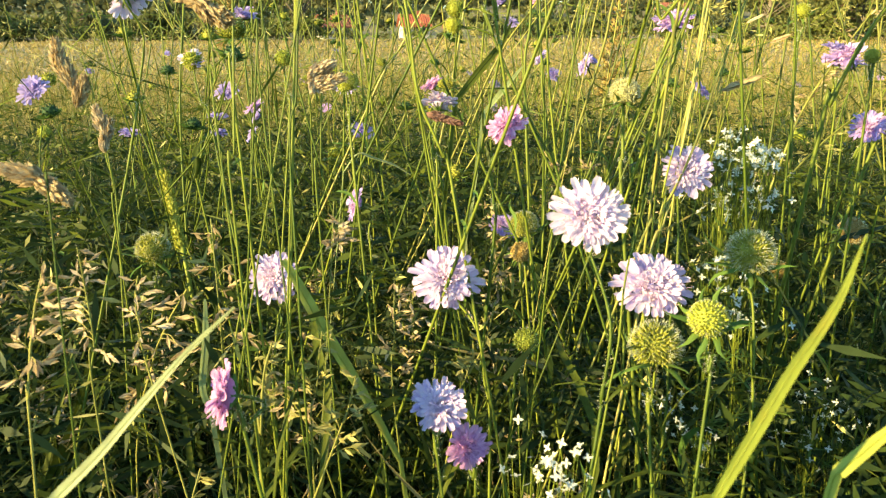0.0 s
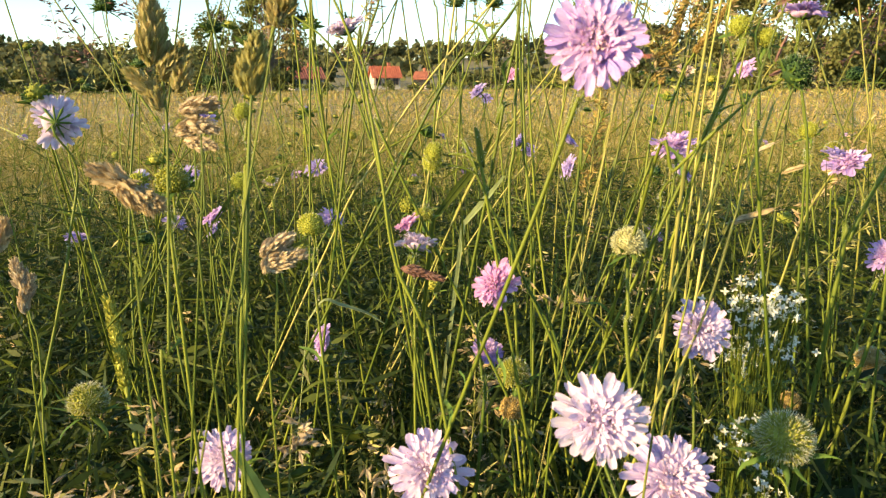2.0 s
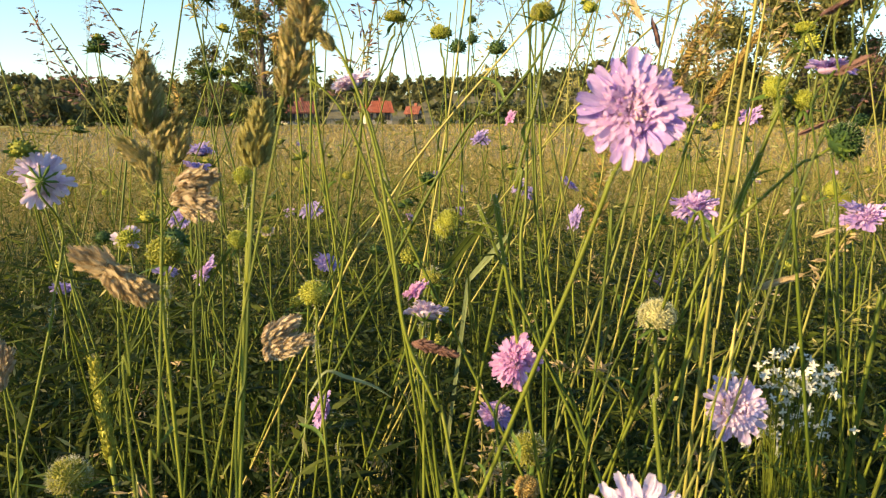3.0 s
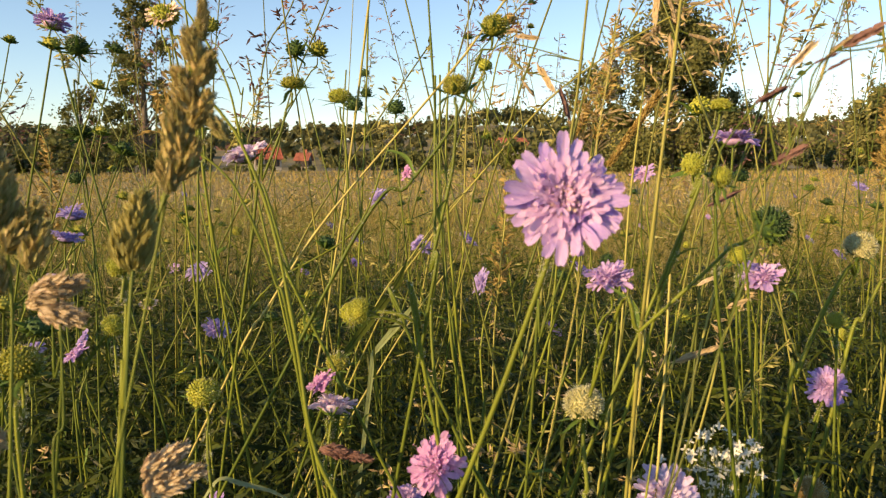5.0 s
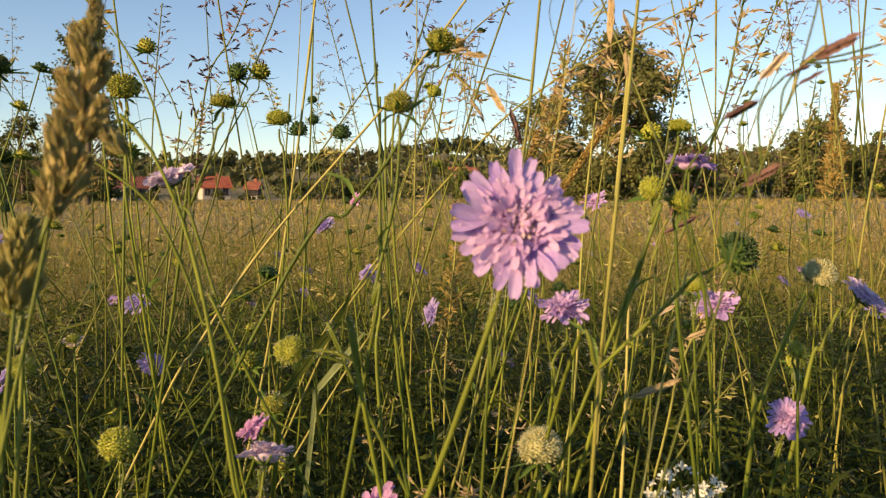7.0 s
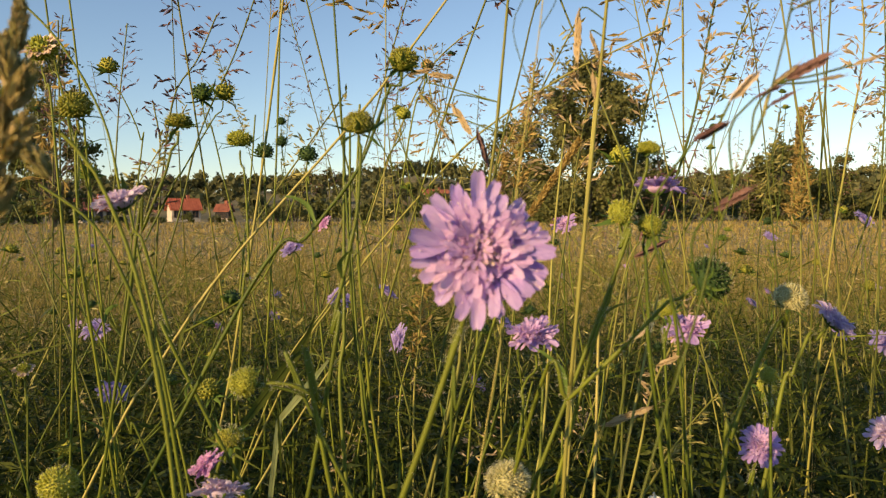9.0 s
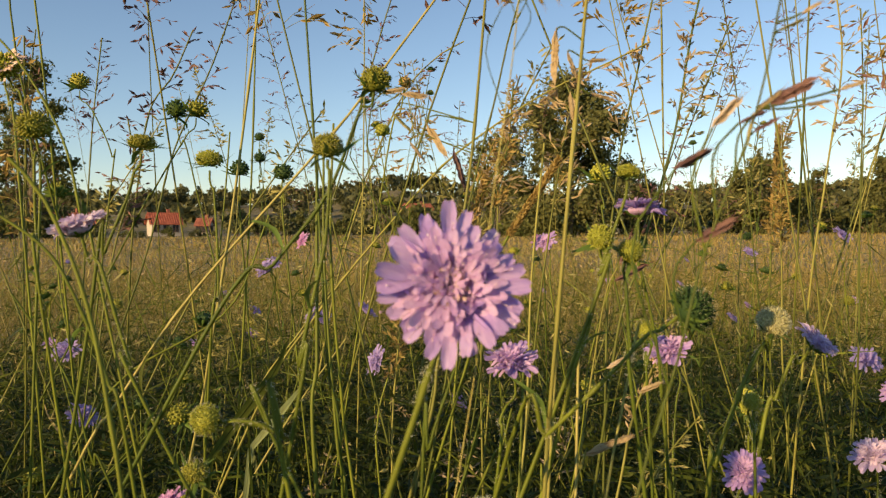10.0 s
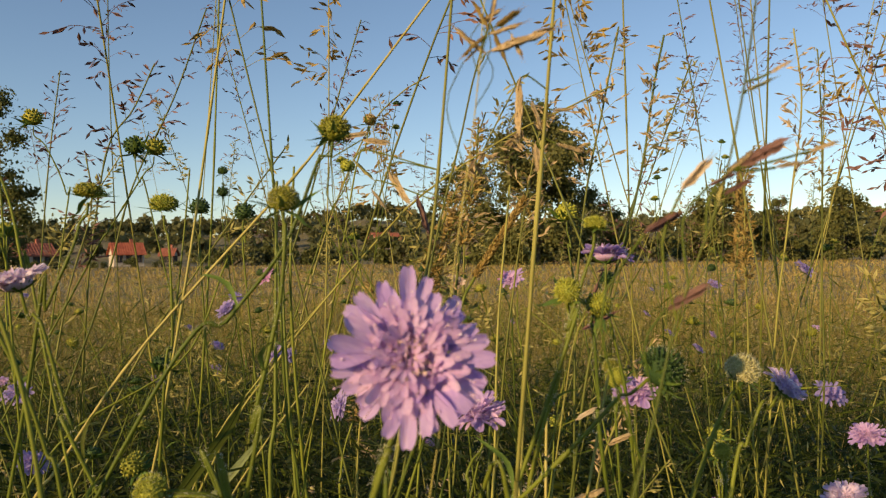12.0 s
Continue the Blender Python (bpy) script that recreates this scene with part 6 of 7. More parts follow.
panicle([(0.0445, 0.7463, 0.8217), (0.0193, 0.7518, 0.7485), (-0.0125, 0.7594, 0.6753), (-0.0403, 0.7647, 0.5746)], 0.00069, 0.1193, 0.0275, 20, 0.0064, "airy grass stalk with a fine seed head", HUSK_PURPLE, 75)
panicle([(0.2264, 0.9532, 0.8952), (0.2068, 0.9572, 0.8304), (0.1740, 0.9635, 0.7136), (0.1216, 0.9739, 0.5320)], 0.00091, 0.1690, 0.0455, 26, 0.0085, "airy grass stalk with a fine seed head", HUSK_PURPLE, 76)
panicle([(0.3172, 0.9746, 0.8426), (0.2841, 0.9845, 0.8222), (0.2440, 0.9957, 0.7743), (0.1963, 1.0069, 0.6576), (0.1544, 1.0147, 0.4997)], 0.00096, 0.1652, 0.0413, 22, 0.0089, "airy grass stalk with a fine seed head", HUSK_PURPLE, 77)
panicle([(0.1983, 0.3774, 0.7087), (0.1936, 0.3782, 0.6881), (0.1864, 0.3791, 0.6491), (0.1725, 0.3818, 0.6010), (0.1585, 0.3842, 0.5415)], 0.00050, 0.0551, 0.0172, 24, 0.0046, "airy grass stalk with a fine seed head", HUSK, 78)
panicle([(0.2409, 0.4701, 0.7442), (0.2315, 0.4716, 0.7015), (0.2188, 0.4734, 0.6404), (0.2115, 0.4725, 0.5487)], 0.00055, 0.0918, 0.0275, 30, 0.0055, "airy grass stalk with a fine seed head", HUSK, 79)
panicle([(0.3507, 0.4560, 0.7502), (0.3531, 0.4536, 0.7053), (0.3429, 0.4546, 0.6411), (0.3291, 0.4556, 0.5449)], 0.00058, 0.0964, 0.0257, 26, 0.0058, "airy grass stalk with a fine seed head", HUSK_PINK, 80)
panicle([(0.4335, 0.5138, 0.7613), (0.4337, 0.5117, 0.7039), (0.4292, 0.5097, 0.6084), (0.4238, 0.5073, 0.4938)], 0.00061, 0.1147, 0.0268, 24, 0.0061, "airy grass stalk with a fine seed head", HUSK_GREEN, 81)
panicle([(0.2582, 0.6225, 0.7524), (0.2292, 0.6297, 0.6937), (0.2165, 0.6323, 0.6517), (0.2073, 0.6325, 0.5761), (0.2018, 0.6310, 0.4837)], 0.00067, 0.1094, 0.0379, 34, 0.0067, "airy grass stalk with a fine seed head", HUSK_GREEN, 82)
panicle([(0.2550, 0.6756, 0.7378), (0.2411, 0.6784, 0.6920), (0.2357, 0.6778, 0.6279), (0.2296, 0.6758, 0.5178)], 0.00069, 0.1193, 0.0367, 30, 0.0073, "airy grass stalk with a fine seed head", HUSK, 83)
panicle([(0.2528, 0.5707, 0.7242), (0.2411, 0.5728, 0.6784), (0.2291, 0.5742, 0.6097), (0.2167, 0.5749, 0.5180)], 0.00061, 0.0994, 0.0344, 30, 0.0065, "airy grass stalk with a fine seed head", HUSK, 84)
panicle([(-0.4110, 0.9208, 0.7197), (-0.3810, 0.9101, 0.6715), (-0.3390, 0.8965, 0.6113), (-0.2669, 0.8733, 0.5090), (-0.1946, 0.8525, 0.4187)], 0.00098, 0.1346, 0.0428, 26, 0.0080, "airy grass stalk with a fine seed head", HUSK_PURPLE, 85)
panicle([(-0.3224, 0.8689, 0.7342), (-0.2886, 0.8575, 0.6834), (-0.2493, 0.8425, 0.6157), (-0.2045, 0.8240, 0.5311)], 0.00092, 0.1262, 0.0459, 26, 0.0075, "airy grass stalk with a fine seed head", HUSK_PURPLE, 86)
panicle([(-0.0564, 0.9066, 0.7244), (-0.0510, 0.8957, 0.6703), (-0.0703, 0.8801, 0.5864), (-0.0840, 0.8571, 0.4663)], 0.00086, 0.1224, 0.0489, 26, 0.0080, "airy grass stalk with a fine seed head", HUSK_PURPLE, 87)
panicle([(0.1159, 0.7970, 0.7234), (0.0779, 0.7884, 0.6710), (0.0343, 0.7779, 0.6081), (-0.0203, 0.7627, 0.5190)], 0.00075, 0.1178, 0.0375, 26, 0.0075, "airy grass stalk with a fine seed head", HUSK_GREEN, 88)
panicle([(0.2111, 0.5802, 0.6788), (0.1839, 0.5740, 0.6414), (0.1643, 0.5675, 0.6039), (0.1368, 0.5562, 0.5403), (0.1169, 0.5445, 0.4765)], 0.00069, 0.0994, 0.0229, 30, 0.0065, "airy grass stalk with a fine seed head", HUSK, 89)
panicle([(0.2485, 0.4444, 0.5147), (0.2238, 0.4414, 0.4938), (0.1928, 0.4356, 0.4579), (0.1678, 0.4273, 0.4100)], 0.00055, 0.0551, 0.0153, 16, 0.0046, "airy grass stalk with a fine seed head", HUSK_GREEN, 90)
panicle([(0.2645, 0.4757, 0.5737), (0.2423, 0.4705, 0.5423), (0.2227, 0.4651, 0.5108), (0.2028, 0.4555, 0.4573)], 0.00064, 0.0835, 0.0128, 26, 0.0051, "airy grass stalk with a fine seed head", HUSK, 91)
panicle([(-0.1203, 0.2336, 0.4937), (-0.1185, 0.2311, 0.4849), (-0.1150, 0.2251, 0.4636), (-0.1133, 0.2172, 0.4354)], 0.00028, 0.0349, 0.0165, 18, 0.0048, "loose tan oat-like seed head low in the grass", HUSK_PINK, 92, droop=0.6)
panicle([(-0.1086, 0.2500, 0.4783), (-0.1096, 0.2478, 0.4706), (-0.1077, 0.2446, 0.4591), (-0.1009, 0.2370, 0.4323)], 0.00030, 0.0219, 0.0159, 12, 0.0052, "loose tan oat-like seed head low in the grass", HUSK_PINK, 93, droop=0.6)
panicle([(-0.1093, 0.1940, 0.5009), (-0.1125, 0.1899, 0.4862), (-0.1141, 0.1841, 0.4656), (-0.1127, 0.1782, 0.4447)], 0.00031, 0.0352, 0.0122, 16, 0.0052, "loose tan oat-like seed head low in the grass", HUSK, 94, droop=0.5)
panicle([(-0.0431, 0.2443, 0.4589), (-0.0451, 0.2389, 0.4397), (-0.0463, 0.2302, 0.4087)], 0.00030, 0.0378, 0.0159, 14, 0.0056, "tan brome seed head low in the grass", HUSK_GREEN, 95, droop=0.4)
panicle([(-0.0199, 0.2874, 0.4648), (-0.0200, 0.2812, 0.4427), (-0.0190, 0.2700, 0.4029)], 0.00034, 0.0459, 0.0161, 14, 0.0055, "tan brome seed head low in the grass", HUSK, 96, droop=0.4)
panicle([(0.0214, 0.2847, 0.4558), (0.0167, 0.2798, 0.4381), (0.0051, 0.2736, 0.4161), (0.0004, 0.2662, 0.3896)], 0.00032, 0.0413, 0.0115, 12, 0.0060, "green brome seed head low in the grass", HUSK_GREEN, 97)
panicle([(-0.0586, 0.2341, 0.4593), (-0.0615, 0.2310, 0.4482), (-0.0626, 0.2258, 0.4298), (-0.0627, 0.2216, 0.4147)], 0.00048, 0.0249, 0.0050, 16, 0.0050, "narrow yellow-green seed head", HUSK_GREEN, 98)
panicle([(-0.0288, 0.2217, 0.4527), (-0.0325, 0.2178, 0.4386), (-0.0399, 0.2128, 0.4206)], 0.00028, 0.0294, 0.0128, 12, 0.0051, "tan brome seed head low in the grass", HUSK_GREEN, 99)
panicle([(-0.0350, 0.2493, 0.4985), (-0.0381, 0.2486, 0.4940), (-0.0390, 0.2466, 0.4835)], 0.00023, 0.0122, 0.0061, 10, 0.0046, "tan seed head low in the grass", HUSK_PINK, 100)
panicle([(0.0525, 0.3789, 0.5021), (0.0599, 0.3771, 0.4947), (0.0826, 0.3754, 0.4909), (0.0849, 0.3717, 0.4723)], 0.00030, 0.0353, 0.0076, 10, 0.0045, "small drooping seed head", HUSK, 101)

# bare stalks and slanting stems
grass_stalk([(0.0526, 0.5552, 0.8420), (0.0351, 0.5560, 0.7073), (0.0224, 0.5569, 0.6175), (0.0095, 0.5582, 0.5405), (0.0011, 0.5593, 0.4956)], 0.00072, "pale straw stalk rising from the grass", STRAW_STEM)
grass_stalk([(0.0493, 0.6419, 0.8860), (0.0418, 0.6372, 0.6873), (0.0366, 0.6356, 0.5956), (0.0296, 0.6343, 0.4963), (0.0259, 0.6330, 0.4267)], 0.00065, "smooth green stalk slanting through the meadow", STEM)
grass_stalk([(0.0411, 0.4143, 0.7679), (0.0465, 0.4085, 0.6546), (0.0485, 0.4062, 0.6067), (0.0503, 0.4040, 0.5631), (0.0549, 0.4005, 0.5060)], 0.00044, "smooth green stalk slanting through the meadow", STEM)
grass_stalk([(0.1225, 0.3768, 0.7451), (0.0672, 0.3919, 0.6687), (0.0468, 0.3975, 0.6426), (0.0019, 0.4101, 0.5903), (-0.0248, 0.4172, 0.5505), (-0.0475, 0.4231, 0.5103)], 0.00047, "long straight stem crossing the others", STRAW_STEM)
grass_stalk([(-0.0666, 0.3988, 0.6870), (-0.0495, 0.3926, 0.6685), (-0.0359, 0.3873, 0.6428), (-0.0302, 0.3845, 0.6152), (-0.0253, 0.3823, 0.5968)], 0.00041, "smooth green stalk slanting through the meadow", STEM)
grass_stalk([(-0.0476, 0.3482, 0.6193), (-0.0353, 0.3439, 0.6101), (-0.0282, 0.3412, 0.5993), (-0.0192, 0.3374, 0.5748), (-0.0117, 0.3337, 0.5378)], 0.00046, "thick hairy stem close to the eye", STEM)
grass_stalk([(-0.0657, 0.4580, 0.5888), (-0.0508, 0.4524, 0.5658), (-0.0424, 0.4490, 0.5474), (-0.0362, 0.4462, 0.5221), (-0.0256, 0.4420, 0.5009)], 0.00046, "smooth green stalk slanting through the meadow", STEM)
grass_stalk([(0.0871, 0.5143, 0.5984), (0.0574, 0.5226, 0.5619), (0.0184, 0.5326, 0.4918)], 0.00038, "thin straw stem leaning over", STRAW_STEM)
grass_stalk([(0.1661, 0.3841, 0.6057), (0.1522, 0.3869, 0.5599), (0.1425, 0.3878, 0.4999)], 0.00029, "smooth green stalk slanting through the meadow", STEM)
grass_stalk([(0.0548, 0.2720, 0.5842), (0.0492, 0.2731, 0.5671), (0.0472, 0.2732, 0.5522)], 0.00031, "smooth green stalk slanting through the meadow", STEM)
grass_stalk([(0.0903, 0.3437, 0.5594), (0.0847, 0.3448, 0.5393), (0.0792, 0.3460, 0.5224)], 0.00037, "smooth green stalk slanting through the meadow", STEM)
grass_stalk([(0.1143, 0.3776, 0.5464), (0.1089, 0.3786, 0.5272), (0.0984, 0.3813, 0.5075)], 0.00043, "smooth green stalk slanting through the meadow", STEM)
grass_stalk([(-0.0342, 0.3055, 0.6290), (-0.0272, 0.3035, 0.6203), (-0.0187, 0.2988, 0.5979), (-0.0129, 0.2924, 0.5668), (-0.0089, 0.2865, 0.5374), (-0.0004, 0.2820, 0.5167), (0.0063, 0.2763, 0.4890)], 0.00053, "thick curved green stem", STEM)
grass_stalk([(0.0538, 0.4286, 0.6515), (0.0518, 0.4178, 0.5963), (0.0537, 0.4054, 0.5333), (0.0558, 0.3960, 0.4860)], 0.00054, "smooth green stalk slanting through the meadow", STEM)
grass_stalk([(0.0496, 0.4182, 0.6499), (0.0478, 0.4108, 0.6116), (0.0459, 0.4019, 0.5657), (0.0440, 0.3919, 0.5147)], 0.00065, "smooth green stalk slanting through the meadow", STEM)
grass_stalk([(0.1565, 0.4346, 0.6527), (0.1442, 0.4230, 0.5906), (0.1351, 0.4106, 0.5258), (0.1235, 0.4016, 0.4772), (0.1202, 0.3922, 0.4286)], 0.00055, "pale straw stalk rising from the grass", STRAW_STEM)
grass_stalk([(0.1252, 0.3107, 0.5863), (0.1113, 0.3036, 0.5470), (0.1004, 0.2974, 0.5132), (0.0877, 0.2928, 0.4870), (0.0759, 0.2889, 0.4642)], 0.00043, "pale bright straw stalk in the sun", STRAW_STEM)
grass_stalk([(0.1000, 0.3237, 0.5432), (0.0965, 0.3175, 0.5108), (0.0909, 0.3098, 0.4703)], 0.00041, "smooth green stalk slanting through the meadow", STEM)
grass_stalk([(0.0957, 0.2999, 0.5245), (0.0897, 0.2950, 0.4983), (0.0865, 0.2896, 0.4701)], 0.00038, "smooth green stalk slanting through the meadow", STEM)
grass_stalk([(0.0314, 0.2958, 0.5420), (0.0349, 0.2929, 0.5275), (0.0438, 0.2893, 0.5113), (0.0491, 0.2859, 0.4951)], 0.00046, "smooth green stalk slanting through the meadow", STEM)
grass_stalk([(0.0780, 0.5108, 0.5561), (0.0431, 0.5037, 0.5123), (-0.0165, 0.4884, 0.4213), (-0.0377, 0.4794, 0.3707)], 0.00052, "thin straw stem leaning over", STRAW_STEM)
grass_stalk([(0.0359, 0.4743, 0.6206), (0.0170, 0.4668, 0.5786), (-0.0261, 0.4634, 0.5518), (-0.0479, 0.4579, 0.5188), (-0.0761, 0.4473, 0.4589)], 0.00046, "smooth green stalk slanting through the meadow", STEM)
grass_stalk([(0.0267, 0.6393, 0.6797), (0.0219, 0.6297, 0.6302), (0.0125, 0.6140, 0.5476), (0.0073, 0.5980, 0.4651)], 0.00063, "smooth green stalk slanting through the meadow", STEM)
grass_stalk([(-0.2820, 0.5965, 0.6544), (-0.2600, 0.5815, 0.5830), (-0.2379, 0.5673, 0.5154), (-0.2157, 0.5546, 0.4552)], 0.00057, "smooth green stalk slanting through the meadow", STEM)
grass_stalk([(-0.2437, 0.5970, 0.6655), (-0.2137, 0.5869, 0.6203), (-0.1687, 0.5717, 0.5526), (-0.1204, 0.5475, 0.4399)], 0.00057, "smooth green stalk slanting through the meadow", STEM)
grass_stalk([(-0.0442, 0.2528, 0.5919), (-0.0453, 0.2498, 0.5767), (-0.0470, 0.2434, 0.5433), (-0.0487, 0.2346, 0.4986)], 0.00035, "straight green culm below a seed head", STEM)
grass_stalk([(-0.0772, 0.2908, 0.4760), (-0.0854, 0.2803, 0.4385), (-0.0832, 0.2728, 0.4120), (-0.0799, 0.2652, 0.3850)], 0.00046, "smooth green stalk slanting through the meadow", STEM)
grass_stalk([(0.0659, 0.2444, 0.4975), (0.0619, 0.2387, 0.4772), (0.0599, 0.2335, 0.4588), (0.0560, 0.2284, 0.4404), (0.0511, 0.2211, 0.4143)], 0.00038, "smooth green stalk slanting through the meadow", STEM)
grass_stalk([(0.1048, 0.3466, 0.5662), (0.0944, 0.3303, 0.5079), (0.0841, 0.3167, 0.4594), (0.0814, 0.3085, 0.4302)], 0.00050, "smooth green stalk slanting through the meadow", STEM)
grass_stalk([(0.1092, 0.3178, 0.5747), (0.0997, 0.3036, 0.5240), (0.0904, 0.2931, 0.4865), (0.0810, 0.2845, 0.4556)], 0.00046, "pale straw stalk rising from the grass", STRAW_STEM)
grass_stalk([(0.0685, 0.4040, 0.5111), (0.0559, 0.3834, 0.4375), (0.0494, 0.3619, 0.3610)], 0.00061, "smooth green stalk slanting through the meadow", STEM)
grass_stalk([(-0.1741, 0.5332, 0.5984), (-0.1783, 0.5105, 0.5175), (-0.1749, 0.4877, 0.4365), (-0.1714, 0.4733, 0.3849)], 0.00076, "smooth green stalk slanting through the meadow", STEM)
grass_stalk([(-0.1979, 0.4786, 0.5885), (-0.1879, 0.4636, 0.5354), (-0.1642, 0.4412, 0.4558), (-0.1370, 0.4225, 0.3894)], 0.00052, "smooth green stalk slanting through the meadow", STEM)
grass_stalk([(0.0574, 0.4255, 0.6567), (0.0550, 0.4220, 0.6079), (0.0572, 0.4171, 0.5566), (0.0628, 0.4108, 0.4981)], 0.00055, "smooth green stalk slanting through the meadow", STEM)
grass_stalk([(0.1295, 0.3556, 0.6594), (0.1219, 0.3524, 0.5977), (0.1139, 0.3478, 0.5195), (0.1114, 0.3467, 0.4986)], 0.00046, "pale bright straw stalk in the sun", STRAW_STEM)

# broad blades that stand out
blade_leaf([(0.0690, 0.1159, 0.5287), (0.0639, 0.1127, 0.5177), (0.0565, 0.1096, 0.5072), (0.0510, 0.1071, 0.4984), (0.0438, 0.1038, 0.4870)], [0.0004, 0.0015, 0.0022, 0.0023, 0.0018], (0.10, -0.84, 0.54), YELLOW_BLADE, "broad yellow-green blade close to the eye")
blade_leaf([(-0.0381, 0.1268, 0.5124), (-0.0469, 0.1245, 0.5045), (-0.0573, 0.1212, 0.4931), (-0.0635, 0.1192, 0.4862), (-0.0718, 0.1169, 0.4783)], [0.0005, 0.0011, 0.0015, 0.0020, 0.0024], (0.29, -0.58, 0.76), PALE_BLADE, "pale grey-green blade close to the eye")
blade_leaf([(-0.0624, 0.2752, 0.4762), (-0.0581, 0.2734, 0.4699), (-0.0473, 0.2680, 0.4509), (-0.0300, 0.2603, 0.4236), (-0.0170, 0.2538, 0.4005)], [0.0026, 0.0052, 0.0048, 0.0035, 0.0022], (0.50, -0.70, 0.51), YELLOW_BLADE, "bent yellow-green blade catching the sun")
blade_leaf([(-0.0146, 0.3383, 0.4979), (-0.0224, 0.3395, 0.5022), (-0.0328, 0.3404, 0.5055), (-0.0392, 0.3410, 0.5073), (-0.0458, 0.3387, 0.4993)], [0.0005, 0.0026, 0.0036, 0.0026, 0.0010], (0.00, -0.02, 1.00), PALE_BLADE, "pale dry leaf lying across the stems", foot=True)
blade_leaf([(-0.0913, 0.2665, 0.4634), (-0.0914, 0.2619, 0.4469), (-0.0926, 0.2572, 0.4304), (-0.0894, 0.2549, 0.4221)], [0.0013, 0.0039, 0.0039, 0.0026], (0.87, -0.44, 0.22), PALE_BLADE, "pale blade twisted in the grass")
blade_leaf([(0.0822, 0.1185, 0.4935), (0.0762, 0.1172, 0.4887), (0.0702, 0.1159, 0.4839)], [0.0014, 0.0024, 0.0026], (0.21, -0.41, 0.89), YELLOW_BLADE, "yellow-green blade low at the edge")
blade_leaf([(0.0400, 0.4407, 0.5674), (0.0336, 0.4372, 0.5550), (0.0206, 0.4329, 0.5396), (0.0077, 0.4286, 0.5242)], [0.0006, 0.0039, 0.0045, 0.0026], (0.40, -0.81, 0.43), BLADE, "dark green leaf slanting across stems")
blade_leaf([(0.0499, 0.4717, 0.5414), (0.0395, 0.4746, 0.5281), (0.0265, 0.4782, 0.5121)], [0.0011, 0.0037, 0.0027], (0.01, -0.94, 0.33), PALE_BLADE, "pale dry blade leaning in the shade")

# white bedstraw
bedstraw([(0.1210, 0.3117, 0.5122), (0.1316, 0.3156, 0.5086), (0.1225, 0.3223, 0.4886), (0.1471, 0.3315, 0.4891), (0.1207, 0.3065, 0.4600)], 111, "white bedstraw with clouds of tiny flowers")
bedstraw([(0.1696, 0.3003, 0.4020), (0.1809, 0.2975, 0.3922), (0.1668, 0.3047, 0.3808)], 112, "white bedstraw with clouds of tiny flowers", flowers=16)
bedstraw([(0.0977, 0.2999, 0.3998), (0.1140, 0.2981, 0.3937), (0.1200, 0.3042, 0.3785)], 113, "white bedstraw with clouds of tiny flowers", flowers=14)
bedstraw([(0.0266, 0.1958, 0.4350), (0.0392, 0.2038, 0.4266)], 114, "white bedstraw with clouds of tiny flowers", flowers=20)
bedstraw([(0.1240, 0.2949, 0.4564), (0.1341, 0.3003, 0.4388)], 115, "white bedstraw with clouds of tiny flowers", flowers=14)
bedstraw([(0.1318, 0.3226, 0.5055), (0.1475, 0.3293, 0.5045)], 116, "white bedstraw with clouds of tiny flowers", flowers=24)

# wispy golden-brown grass heads
panicle([(0.2038, 0.5745, 0.7104), (0.1990, 0.5717, 0.6724), (0.1886, 0.5698, 0.6306), (0.1794, 0.5657, 0.5698), (0.1701, 0.5608, 0.5013)], 0.00057, 0.0879, 0.0115, 76, 0.0050, "wispy golden-brown grass head above the meadow", HUSK_GOLD, 121, droop=0.1)
panicle([(0.1446, 0.6286, 0.6036), (0.1411, 0.6255, 0.5659), (0.1359, 0.6225, 0.5241), (0.1297, 0.6162, 0.4488)], 0.00063, 0.0967, 0.0126, 76, 0.0055, "wispy golden-brown grass head above the meadow", HUSK_GOLD, 122, droop=0.1)
panicle([(0.3839, 0.5306, 0.6828), (0.3788, 0.5267, 0.6333), (0.3753, 0.5217, 0.5763), (0.3714, 0.5149, 0.5002)], 0.00057, 0.0879, 0.0115, 76, 0.0050, "wispy golden-brown grass head above the meadow", HUSK_GOLD, 123, droop=0.1)
panicle([(0.5439, 0.6872, 0.7252), (0.5293, 0.6900, 0.6718), (0.5215, 0.6898, 0.5970), (0.5174, 0.6877, 0.5007)], 0.00080, 0.1231, 0.0161, 76, 0.0070, "wispy golden-brown grass head above the meadow", HUSK_GOLD, 124, droop=0.1)
panicle([(-0.2529, 0.8787, 0.6519), (-0.2432, 0.8737, 0.6252), (-0.2422, 0.8675, 0.5666), (-0.2419, 0.8588, 0.4813)], 0.00080, 0.1231, 0.0161, 76, 0.0070, "wispy golden-brown grass head above the meadow", HUSK_GOLD, 125, droop=0.1)
panicle([(0.1919, 0.5796, 0.6714), (0.1723, 0.5723, 0.6302), (0.1564, 0.5634, 0.5815), (0.1404, 0.5524, 0.5215)], 0.00057, 0.0879, 0.0115, 76, 0.0050, "wispy golden-brown grass head above the meadow", HUSK_GOLD, 126, droop=0.1)


